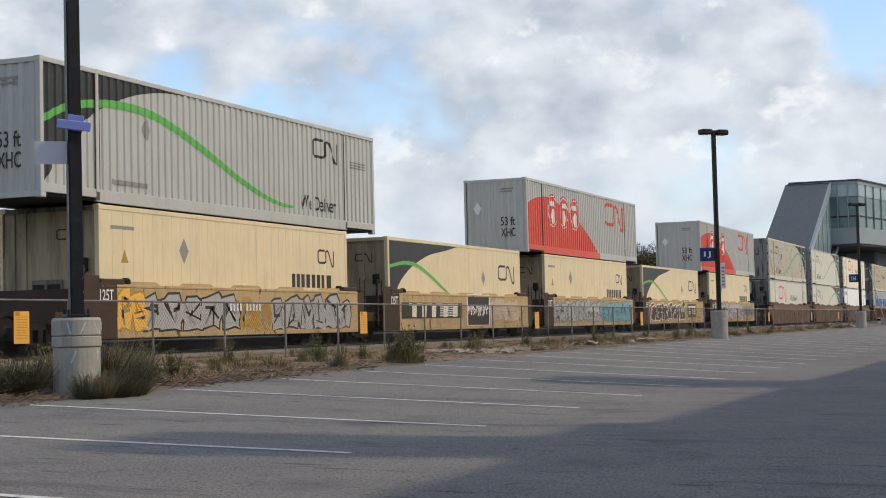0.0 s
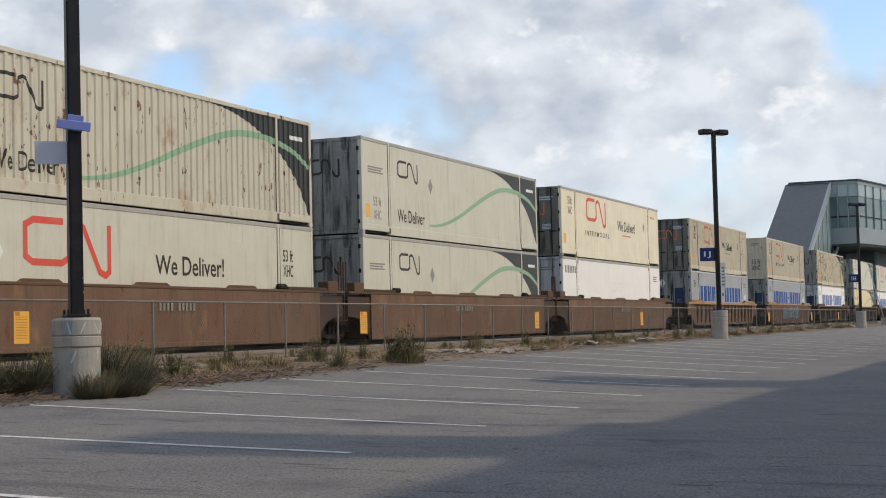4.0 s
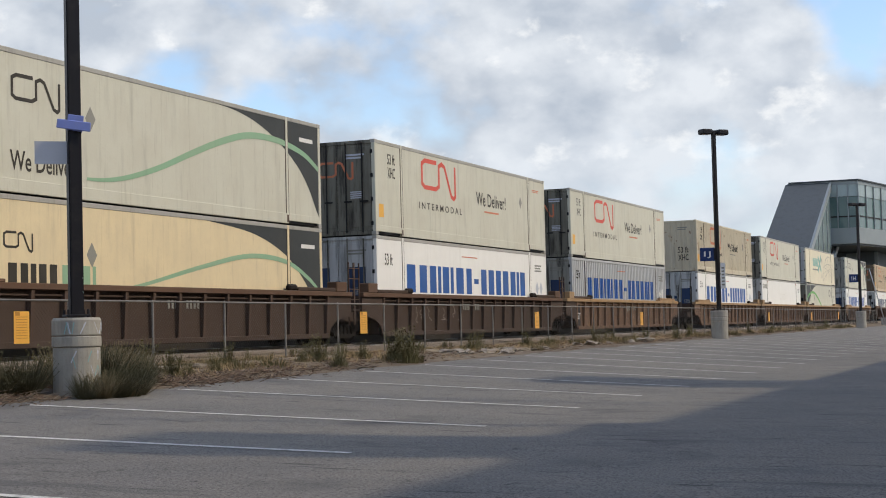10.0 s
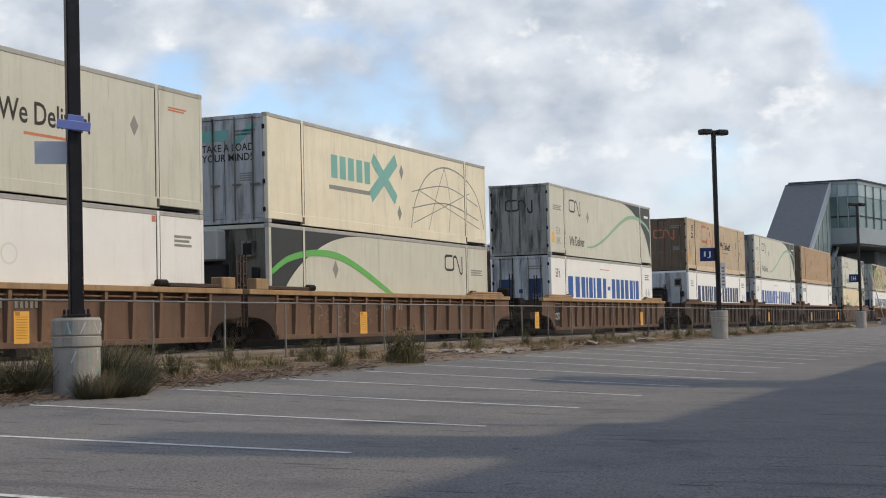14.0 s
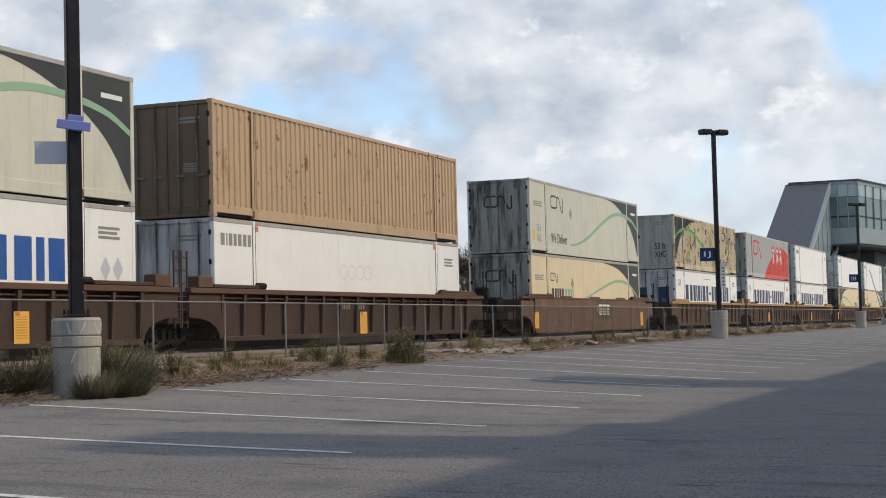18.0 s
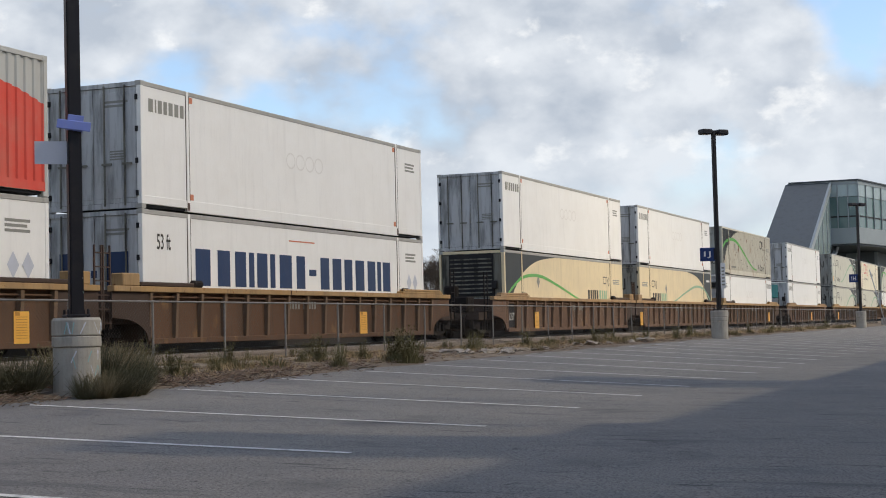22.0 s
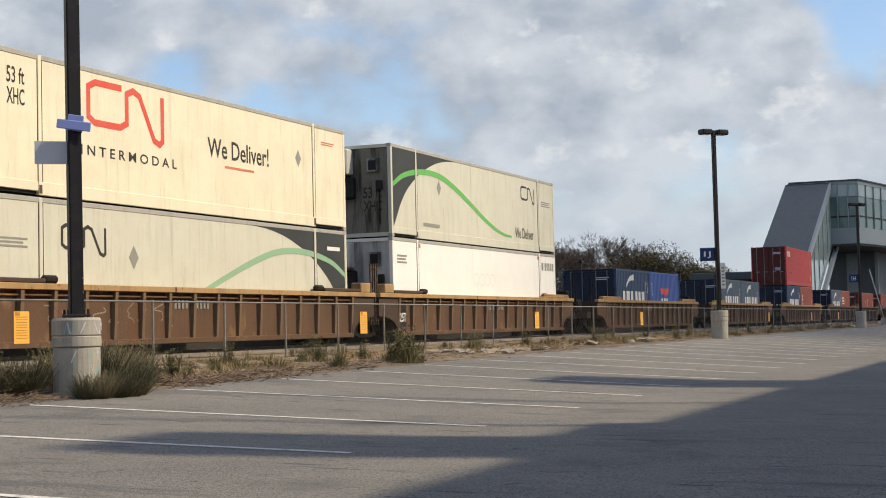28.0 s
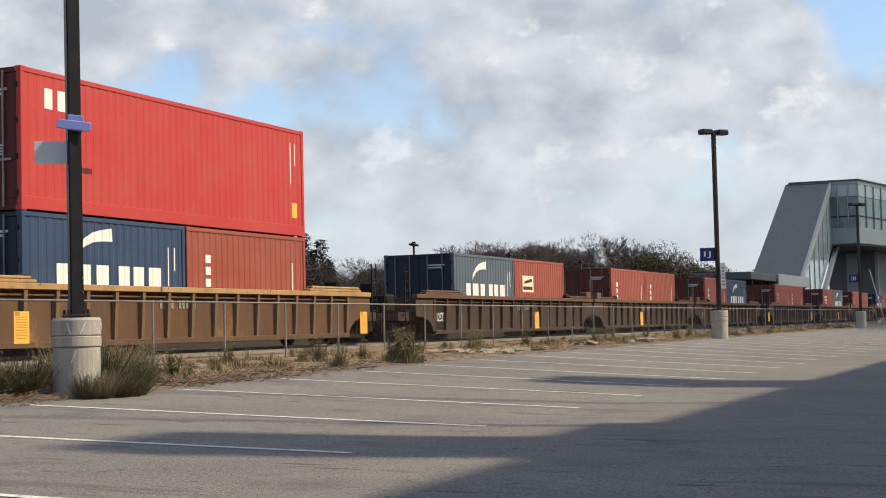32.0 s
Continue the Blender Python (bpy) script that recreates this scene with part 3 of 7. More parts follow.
# fittings on the near post: blue band sign, pale sign seen from behind, stickers
bs = new("band_sign")
bs.location = (15.03, 10.75, 3.42)
bs.rotation_euler = (0, radians(7), radians(-54))
put("band", box_mesh("band", (-0.2, 0.19, -0.13, -0.11, -0.055, 0.055), bevel=0.008), M["band_blue"], bs)
put("clamp", box_mesh("clamp", (-0.085, 0.1, -0.118, 0.11, -0.06, 0.125), bevel=0.008), M["band_blue"], bs)
tagged(bs, "blue band sign clamped round the black lamp post", "sign")
gs = new("back_sign")
gs.location = (15.03, 10.75, 3.11)
gs.rotation_euler = (0, 0, radians(-54))
put("panel", box_mesh("panel", (-0.455, -0.07, 0.0, 0.012, -0.135, 0.135)), M["sign_grey"], gs)
put("bracket", box_mesh("bracket", (-0.12, 0.0, 0.012, 0.05, -0.08, 0.08)), M["black"], gs)
tagged(gs, "plain grey back of a sign fixed to the lamp post", "sign")
for z, w, h, mat, tilt in ((1.56, 0.085, 0.17, "g_lilac", 0), (1.60, 0.045, 0.10, "sign_grey", 28), (1.44, 0.05, 0.09, "g_mint", 30), (1.28, 0.03, 0.06, "sign_grey", -20), (1.78, 0.03, 0.09, "g_grey", 10), (1.70, 0.025, 0.07, "g_grey", -25)):
    st = put("sticker", box_mesh("sticker", (-w / 2, w / 2, -0.074, -0.070, -h / 2, h / 2)), M[mat], lamps[0], "torn sticker",
             m=pose((-0.02 if tilt == 0 else 0.03), 0, z - lamps[0].location.z, 0, tilt, 0))

# ---- chain-link fence ----
FENCE_Y, FENCE_TOP = 14.7, 1.53
fence = new("chain_link_fence")
fence.location = (0, FENCE_Y, 0)
post_me = lathe("post", [(0.021, 0.3), (0.021, FENCE_TOP), (0.008, FENCE_TOP + 0.02)], 8)
FENCE_X = [22.78 + 2.435 * k for k in range(-5, 46)]
for x in FENCE_X:
    put("post", post_me, M["fence_steel"], fence, m=pose(x, 0, 0, 0, random.uniform(-0.8, 0.8), 0))
bm = bmesh.new()
tube(bm, (FENCE_X[0], 0, FENCE_TOP - 0.01), (FENCE_X[-1], 0, FENCE_TOP - 0.01), 0.017, 0.017, 8)
put("top_rail", finish("top_rail", bm, True), M["fence_steel"], fence)
verts, faces = [], []
h = FENCE_TOP - 0.42
n = int((FENCE_X[-1] - FENCE_X[0]) / 0.085)
for i in range(n):
    for s in (-1, 1):
        x = FENCE_X[0] + i * 0.085 + (0 if s > 0 else h)
        for dx, dy in ((0.0016, 0.0), (0.0, 0.0016)):
            k = len(verts)
            verts += [(x - dx, -dy, 0.42), (x + dx, dy, 0.42), (x + s * h + dx, dy, FENCE_TOP), (x + s * h - dx, -dy, FENCE_TOP)]
            faces.append((k, k + 1, k + 2, k + 3))
me = bpy.data.meshes.new("wire_mesh")
me.from_pydata(verts, [], faces)
tagged(put("wire_mesh", me, M["wire"], fence, "galvanised wire mesh"), kind="stuff")
tagged(fence, "low galvanised chain-link fence along the railway", "fence")
notice_me = box_mesh("panel", (-0.185, 0.185, -0.02, -0.012, -0.245, 0.245), bevel=0.003)
bar_me = box_mesh("text_bar", (-0.13, 0.13, -0.0245, -0.021, -0.0045, 0.0045))
for i, x in enumerate([19.1, 31.3, 43.5, 55.7, 69.5, 82.1, 96.9, 109]):
    s = new("warning_notice")
    s.location = (x, FENCE_Y - 0.03, 1.10)
    put("panel", notice_me, M["sign_yellow"], s)
    for k in range(9):
        put("text_bar", bar_me, M["rust_print"], s, "bar of small dark print", m=pose(0, 0, 0.16 - 0.04 * k))
    put("symbol", box_mesh("symbol", (-0.15, -0.05, -0.025, -0.021, 0.18, 0.24)), M["rust_print"], s, "small dark warning symbol")
    tagged(s, "orange-yellow warning notice wired to the fence", "notice", group="warning notices on the fence")


# ---- containers ----
W, H = 2.591, 2.896
PITCH_C, OUT, SLOPE, DEPTH = 0.276, 0.108, 0.03, 0.034
Z0, Z1 = 0.29, H - 0.11


def rib_y(x, x0):
    """Depth of the corrugated side at x; the profile starts at x0."""
    u = (x - x0) % PITCH_C
    if u < OUT:
        return 0.0
    if u < OUT + SLOPE:
        return DEPTH * (u - OUT) / SLOPE
    if u < PITCH_C - SLOPE:
        return DEPTH
    return DEPTH * (PITCH_C - u) / SLOPE


def creases(a, b, x0):
    out, k = [], math.floor((a - x0) / PITCH_C)
    while x0 + k * PITCH_C < b:
        out += [c for c in (x0 + k * PITCH_C + d for d in (0, OUT, OUT + SLOPE, PITCH_C - SLOPE)) if a + 1e-4 < c < b - 1e-4]
        k += 1
    return out


def side_mesh(a, b, corr, L=16, z0=Z0, z1=Z1, seam=0.0025):
    bm = bmesh.new()
    if corr:
        cols = [a] + creases(a, b, 0.0) + [b]
        prev = None
        for x in cols:
            y = rib_y(x, 0.0) * (1.0 if L > 14 else 0.32 if L > 7 else 0.5) if a < x < b else 0.012
            v = [bm.verts.new((x, y + 0.012, z)) for z in (z0, z1)]
            if prev:
                bm.faces.new((prev[0], v[0], v[1], prev[1]))
            prev = v
    else:
        # smooth sheets with shallow seams between them
        n = max(1, round((b - a) / (1.22 if L > 14 else 0.40)))
        w = (b - a) / n
        cols = [(a, 0.012)]
        for i in range(1, n):
            cols += [(a + i * w - 0.005, 0.012), (a + i * w, 0.012 + (seam if L > 14 else 0.005)), (a + i * w + 0.005, 0.012)]
        prev = None
        for x, d in cols + [(b, 0.012)]:
            v = [bm.verts.new((x, d, z)) for z in (z0, z1)]
            if prev:
                bm.faces.new((prev[0], v[0], v[1], prev[1]))
            prev = v
    return finish("side_panel", bm)


def lay(me_or_faces, corr, name, lift=0.004, f=1.0):
    """Lay a flat graphic (x, z) on the side: cut along the ribs and follow them."""
    bm = bmesh.new()
    if isinstance(me_or_faces, list):
        for poly in me_or_faces:
            bm.faces.new([bm.verts.new((x, 0, z)) for x, z in poly])
    else:
        bm.from_mesh(me_or_faces)
        bpy.data.meshes.remove(me_or_faces)
    if corr:
        lo, hi = min(v.co.x for v in bm.verts), max(v.co.x for v in bm.verts)
        for c in creases(lo, hi, 0.0):
            bmesh.ops.bisect_plane(bm, geom=bm.verts[:] + bm.edges[:] + bm.faces[:], plane_co=(c, 0, 0), plane_no=(1, 0, 0))
        for v in bm.verts:
            v.co.y = rib_y(v.co.x + 1e-5, 0.0) * f + 0.012 - lift
    else:
        for v in bm.verts:
            v.co.y = 0.012 - lift
    bmesh.ops.remove_doubles(bm, verts=bm.verts[:], dist=0.0005)
    bmesh.ops.recalc_face_normals(bm, faces=bm.faces[:])
    return finish(name, bm)


def ribbon(points, width):
    """Quads along a bent line in x, z, mitred at the bends."""
    pts = [Vector((x, z)) for x, z in points]
    edges = []
    for i, p in enumerate(pts):
        d = ((pts[min(i + 1, len(pts) - 1)] - p).normalized() if i < len(pts) - 1 else Vector((0, 0))) + ((p - pts[max(i - 1, 0)]).normalized() if i else Vector((0, 0)))
        d.normalize()
        nrm = Vector((-d.y, d.x))
        if 0 < i < len(pts) - 1:
            c = max(0.5, nrm.dot(Vector((-(pts[i + 1] - p).normalized().y, (pts[i + 1] - p).normalized().x))))
            nrm /= c
        w = width if not isinstance(width, list) else width[i]
        edges.append((p + nrm * w / 2, p - nrm * w / 2))
    return [[tuple(a[1]), tuple(b[1]), tuple(b[0]), tuple(a[0])] for a, b in zip(edges, edges[1:])]


def emblem(x, z, w, h):
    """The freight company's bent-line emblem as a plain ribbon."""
    p = [(0.44, 0.93), (0.13, 0.93), (0.05, 0.84), (0.05, 0.33), (0.12, 0.24), (0.42, 0.24), (0.5, 0.33), (0.5, 0.85), (0.58, 0.93), (0.66, 0.86), (0.84, 0.12), (0.91, 0.06), (0.95, 0.13), (0.95, 0.93)]
    return ribbon([(x + u * w, z + v * h) for u, v in p], 0.115 * h)


def blocks(x, z, h, widths, gap):
    """A brand name as a row of plain solid blocks."""
    out = []
    for w in widths:
        t = min(w, 0.30 * h + 0.42 * w) if w > 0.4 * h else w
        u = x + (w - t) / 2
        out.append([(u, z), (u + t, z), (u + t, z + h), (u, z + h)])
        x += w + gap
    return out


def bars(x, z, w, h, n):
    return [[(x, z - i * h * 1.7), (x + w * (1 - 0.12 * (i % 2)), z - i * h * 1.7), (x + w * (1 - 0.12 * (i % 2)), z - i * h * 1.7 + h), (x, z - i * h * 1.7 + h)] for i in range(n)]


def smooth_line(pts, n=8):
    """Catmull-Rom through the points."""
    out = []
    for i in range(len(pts) - 1):
        p0, p1, p2, p3 = (Vector(pts[max(0, min(len(pts) - 1, i + k))]) for k in (-1, 0, 1, 2))
        for j in range(n):
            t = j / n
            out.append(tuple(0.5 * ((2 * p1) + (p2 - p0) * t + (2 * p0 - 5 * p1 + 4 * p2 - p3) * t * t + (3 * p1 - p0 - 3 * p2 + p3) * t ** 3)))
    return out + [pts[-1]]


def diamond(x, z, s):
    return [[(x, z - s), (x + 0.7 * s, z), (x, z + s), (x - 0.7 * s, z)]]


def wave(L, flip, cargo):
    """Dark corner and green swoosh, in metres; they start at the left end, or at the right end when flipped."""
    if L < 14:
        line = [(0.14, 1.98), (1.2, 2.11), (2.25, 2.06), (3.4, 1.74), (4.9, 1.19), (5.7, 0.9)]
        edge = [(0.14, 0.4), (0.42, 0.95), (0.85, 1.46), (1.45, 1.82), (2.1, 2.09), (3.3, 2.42), (4.6, 2.6), (5.8, Z1 - 0.003)]
    elif cargo:
        line = [(0.14, 1.1), (0.85, 1.49), (2.15, 1.91), (4.1, 1.99), (6.35, 1.66), (8.75, 1.21), (10.2, 1.0)]
        edge = [(0.14, 0.2), (0.45, 0.75), (0.95, 1.3), (1.85, 1.94), (2.9, 2.35), (4.2, 2.62), (6.2, Z1 - 0.003)]
    else:
        line = [(0.14, 1.62), (1.0, 1.97), (2.2, 2.17), (3.3, 2.21), (4.2, 2.14), (5.0, 1.97), (5.9, 1.72), (6.9, 1.40), (8.2, 0.97), (9.4, 0.66), (10.3, 0.52), (11.0, 0.49)]
        edge = [(0.14, 0.31), (0.3, 0.5), (0.72, 1.05), (1.28, 1.55), (2.1, 2.02), (2.9, 2.34), (3.75, 2.58), (4.7, 2.73), (5.6, Z1 - 0.003)]
    line, edge = smooth_line(line), smooth_line(edge)
    fx = (lambda u: L - u) if flip else (lambda u: u)
    n = len(line)
    thick = 0.42 if L < 14 or cargo else 0.58 if flip else 0.66
    green = ribbon([(fx(u), v) for u, v in line], [(0.22 + 0.10 * math.sin(3 * i / n) - 0.14 * (i / n) ** 2) * thick for i in range(n)])
    dark = [[(fx(p[0]), p[1]), (fx(q[0]), q[1]), (fx(q[0]), Z1 - 0.002), (fx(p[0]), Z1 - 0.002)] for p, q in zip(edge, edge[1:])]
    if flip:
        green, dark = [q[::-1] for q in green], [q[::-1] for q in dark]
    return green, dark


def capsule(x, z, w, h, n=18):
    return [(x + w / 2 * math.copysign(abs(math.cos(2 * math.pi * i / n)) ** 0.8, math.cos(2 * math.pi * i / n)), z + h / 2 * math.sin(2 * math.pi * i / n)) for i in range(n)]


L53, L40, L20 = 16.154, 12.192, 6.058
GRAPHICS = {}


def graphics(style, corr, L):
    """The painted graphics of a side: rows of (part name, mesh, material, label). Built once for each style."""
    key = (style, corr, L)
    if key in GRAPHICS:
        return GRAPHICS[key]
    out = []

    def add(name, shape, mat, label, lift=0.004, at=None):
        if at is not None:
            for v in shape.vertices:
                v.co.x += at[0]
                v.co.z += at[1]
        out.append((name, lay(shape, corr, name, lift, 1.0 if L > 14 else 0.32 if L > 7 else 0.5), M[mat], label))

    e = 1.98 if L > 14 else 0.0
    if style in ("wave_left", "wave_right", "cargo_left", "cargo_right"):
        flip = style.endswith("right")
        cargo = style.startswith("cargo")
        green, dark = wave(L, flip, cargo)
        add("dark_corner", dark, "g_dark", "charcoal painted corner")
        add("green_swoosh", green, "g_green" if not flip else "g_teal", "green painted swoosh", 0.007)
        if L < 14:
            add("emblem", emblem(9.75, 1.6, 1.85, 0.7), "g_black", "black ribbon emblem")
        elif cargo:
            add("emblem", emblem(2.35 if flip else L - 3.2, 1.75, 0.98, 0.42), "g_black", "black ribbon emblem")
            x = 2.48 if flip else L - 5.6
            add("brand_name", blocks(x, 1.12, 0.42, [0.34, 0.26, 0.18, 0.28, 0.28], 0.07), "g_black", "black brand name in plain blocks")
            add("brand_name", blocks(x + 1.75, 1.12, 0.42, [0.32, 0.28, 0.28, 0.12], 0.07), "g_teal", "faded green brand name in plain blocks")
        else:
            add("emblem", emblem(2.6 if flip else 12.1, 1.74 if flip else 1.83, 1.7, 0.68), "g_black", "black ribbon emblem")
            add("lettering", written("We Deliver", 2.15, 0.4), "g_black", "black slogan", at=(2.6 if flip else 11.4, 0.47))
        add("placard", diamond(5.3 if flip else (8.25 if L < 14 else 3.9), 1.78, 0.27), "g_grey", "small grey diamond placard")
        if L > 14:
            add("text_bar", bars(0.45 if flip else L - 1.6, 2.0, 1.1, 0.045, 3), "g_grey", "bars of small print")
            add("text_bar", bars(L - 1.25 if flip else 2.5, 2.3 if flip else 0.45, 0.8 if flip else 1.4, 0.11, 1), "g_white" if flip else "g_grey", "bar of small print", 0.009)
            if flip and not cargo:
                add("lettering", written("53 ft", 0.58, 0.28), "g_grey", "dark size marking", at=(0.8, 0.86))
                add("lettering", written("XHC", 0.58, 0.28), "g_grey", "dark size marking", at=(0.8, 0.46))
                add("patch", [[(0.28, 0.5), (0.58, 0.5), (0.58, 0.9), (0.28, 0.9)]], "sign_yellow", "yellow sticker")
    elif style in ("intermodal", "faded"):
        red = "g_red" if style == "intermodal" else "g_faded"
        add("emblem", emblem(3.5, 1.42, 3.2, 1.26), red, "red ribbon emblem")
        add("lettering", written("I N T E R M O D A L", 3.75, 0.22), "g_black", "black spaced lettering", at=(3.38, 1.0))
        add("lettering", written("We Deliver!", 3.06, 0.48), "g_black", "black slogan", at=(8.54, 1.44))
        add("text_bar", bars(9.34, 1.22, 1.48, 0.06, 1), "g_faded" if style == "intermodal" else "g_grey", "bar of small print")
        add("lettering", written("53 ft", 0.56, 0.33), "g_black", "black size marking", at=(0.94, 2.2))
        add("lettering", written("XHC", 0.56, 0.33), "g_black", "black size marking", at=(0.94, 1.78))
        add("placard", diamond(13.26, 1.83, 0.24), "g_grey", "small grey diamond placard")
        add("patch", [[(0.25, 0.55), (0.6, 0.55), (0.6, 0.95), (0.25, 0.95)]], "sign_yellow", "yellow sticker")
        add("text_bar", bars(L - 1.5, 2.4, 0.8, 0.035, 2), "g_faded", "bars of small print")
    elif style == "big_red":
        add("emblem", emblem(3.45, 1.28, 3.2, 1.24), "g_red", "large red ribbon emblem")
        add("lettering", written("We Deliver!", 3.05, 0.46), "g_black", "black slogan", at=(8.3, 1.42))
        add("lettering", written("53 ft", 0.56, 0.32), "g_black", "black size marking", at=(14.42, 1.9))
        add("lettering", written("XHC", 0.56, 0.32), "g_black", "black size marking", at=(14.42, 1.5))
        add("placard", diamond(2.75, 1.75, 0.25), "g_white", "white diamond placard")
    elif style in ("century_left", "century_right"):
        flip = style.endswith("right")
        fx = (lambda u: L - u) if flip else (lambda u: u)
        top = smooth_line([(0.12, 1.9), (1.13, 2.16), (2.45, 2.3), (3.3, 2.25), (4.5, 2.02), (6.0, 1.72), (7.2, 1.41), (8.6, 0.83), (9.5, 0.36), (9.65, 0.3)])
        red = [[(fx(a[0]), 0.305), (fx(b[0]), 0.305), (fx(b[0]), max(b[1], 0.306)), (fx(a[0]), max(a[1], 0.306))] for a, b in zip(top, top[1:])]
        add("red_field", [q[::-1] for q in red] if flip else red, "g_red", "large red painted field")
        for cx in (3.25, 4.74, 6.26):
            for s, mt, lift in ((1.0, "g_red", 0.007), (0.9, "g_white", 0.010), (0.845, "g_red", 0.013)):
                add("oval", [capsule(fx(cx), 1.76, 1.22 * s, 1.42 * s)], mt, "red oval with a white outline", lift)
            add("oval_detail", [capsule(fx(cx), 1.55, 0.46, 0.62), [(fx(cx) - 0.33, 1.96), (fx(cx) + 0.33, 1.96), (fx(cx) + 0.24, 2.16), (fx(cx) - 0.24, 2.16)]], "g_white", "white shape in the oval", 0.016)
        add("emblem", emblem(10.75 if not flip else 2.3, 1.36 if not flip else 1.26, 3.25, 1.28), "g_red", "red ribbon emblem")
    elif style in ("ontario", "ontario_grey", "ontario_navy"):
        # the carrier's name across the middle
        wid = [1.0, 0.8, 0.68, 0.27, 0.68, 0.27, 1.0, 0.56]
        col = "g_navy" if style == "ontario_navy" else "g_blue"
        sh = blocks(2.1, 1.2, 0.88, wid, 0.083)
        sh += [[(8.15, 1.56), (8.58, 1.56), (8.58, 1.73), (8.15, 1.73)]]
        sh += blocks(8.78, 1.2, 0.88, [0.66, 0.72, 0.62, 0.78, 0.68, 0.27, 0.66], 0.075)
        add("brand_name", sh, col, "large blue carrier name in plain blocks")
        add("lettering", written("53 ft", 0.58, 0.36), "g_black", "black size marking", at=(0.6, 2.0))
        add("text_bar", bars(7.0, 2.45, 1.5, 0.035, 1), "g_faded", "bar of small print")
        add("text_bar", bars(L - 1.4, 2.35, 0.8, 0.06, 3), "g_grey", "bars of small print")
        add("placard", diamond(L - 1.15, 1.5, 0.27), "sign_grey" if style != "ontario_grey" else "g_white", "pale diamond placard")
        add("placard", diamond(L - 0.68, 1.5, 0.27), "sign_grey" if style != "ontario_grey" else "g_white", "pale diamond placard")
    elif style in ("plain_left", "plain_right"):
        x = 0.3 if style == "plain_left" else L - 1.75
        add("brand_name", blocks(x, 2.22, 0.3, [0.24, 0.06, 0.19, 0.15, 0.2, 0.19, 0.17], 0.055), "g_grey", "small carrier name in plain blocks")
        add("text_bar", bars(L - 1.3 if style == "plain_left" else 0.35, 2.3, 0.75, 0.06, 3), "g_grey", "bars of small print")
        rings = []
        for cx in (7.2, 7.75, 8.3, 8.85):
            rings += ribbon([(cx + 0.24 * math.cos(k * 0.3491), 1.72 + 0.2 * math.sin(k * 0.3491)) for k in range(19)], 0.045)
        add("ghost_emblem", rings, "ghost", "faint rings of a removed emblem", 0.003)
        add("red_patch", [[(x, z), (x + 0.16, z), (x + 0.16, z + 0.14), (x, z + 0.14)] for x in (e + 0.08, L - e - 0.26) for z in (0.315, 2.62)], "g_faded", "small red corner marks")
    elif style == "globe":
        add("brand_name", blocks(3.7, 1.48, 0.66, [0.5, 0.46, 0.5, 0.5, 0.46], 0.07), "g_sea", "aqua brand name in plain blocks")
        add("cross_shape", ribbon([(6.4, 1.12), (8.3, 2.38)], 0.4), "g_sea", "aqua slanted stroke")
        add("cross_shape", ribbon([(6.55, 2.3), (8.25, 1.14)], 0.36), "g_sea", "aqua slanted stroke", 0.007)
        add("text_bar", bars(3.6, 1.15, 2.75, 0.12, 1), "g_grey", "bar of small print")
        arcs = ribbon(smooth_line([(9.4, 0.35), (9.8, 1.25), (10.8, 2.1), (12.3, 2.5), (14.0, 2.32), (15.3, 1.7), (15.95, 0.6)]), 0.05)
        for k in (0.25, 0.6):
            arcs += ribbon(smooth_line([(9.6 + 5 * k, 0.35), (10.6 + 3.6 * k, 1.4), (12.3, 2.48)]), 0.035)
            arcs += ribbon(smooth_line([(9.5, 0.6 + 1.5 * k), (12.4, 0.9 + 1.6 * k), (15.4, 0.55 + 1.4 * k)]), 0.035)
        arcs += ribbon([(9.6, 0.5), (14.6, 1.8)], 0.03) + ribbon([(10.0, 1.6), (15.5, 0.6)], 0.03)
        add("globe_lines", arcs, "g_grey", "thin grey globe lines")
        add("placard", diamond(8.7, 2.05, 0.24) + diamond(8.5, 0.75, 0.24), "g_grey", "grey diamond placards")
    elif style == "therm":
        add("emblem", emblem(10.32, 1.82, 1.06, 0.5), "g_black", "black ribbon emblem")
        add("brand_name", blocks(8.8, 1.24, 0.36, [0.2, 0.2, 0.2], 0.07), "g_dark", "dark brand name in plain blocks")
        add("brand_name", blocks(9.62, 1.24, 0.36, [0.25, 0.24, 0.22, 0.17, 0.42], 0.075), "g_black", "black brand name in plain blocks")
        add("placard", diamond(3.42, 2.0, 0.3), "g_grey", "grey diamond placard")
        add("text_bar", bars(0.45, 2.38, 0.9, 0.08, 1), "g_grey", "bars of small print")
        add("patch", [[(0.82, 1.65), (1.12, 1.65), (0.97, 1.95)]], "yellow", "yellow triangle")
    elif style in ("swan", "swan_grey"):
        add("brand_name", blocks(1.07, 1.02, 0.74, [0.56, 0.72, 0.6], 0.05) + blocks(3.3, 1.02, 0.74, [0.52, 0.52, 0.66], 0.05), "g_white", "white brand name in plain blocks")
        add("bird_shape", ribbon(smooth_line([(1.75, 1.92), (2.0, 2.2), (2.45, 2.42), (3.1, 2.5)]), [0.06 + 0.011 * i for i in range(25)]), "g_white", "white curved emblem")
        add("text_bar", ribbon([(5.35, 1.3), (5.35, 2.3)], 0.07) + ribbon([(5.6, 1.7), (5.6, 2.3)], 0.05), "g_white", "upright bars of white print")
    elif style == "eagle":
        add("emblem", [[(2.2, 1.85), (3.9, 1.85), (3.6, 1.6), (3.3, 1.72), (3.05, 1.48), (2.8, 1.72), (2.5, 1.6)], [(2.2, 1.85), (3.9, 1.85), (4.0, 2.0), (2.1, 2.0)]], "g_red", "red winged emblem")
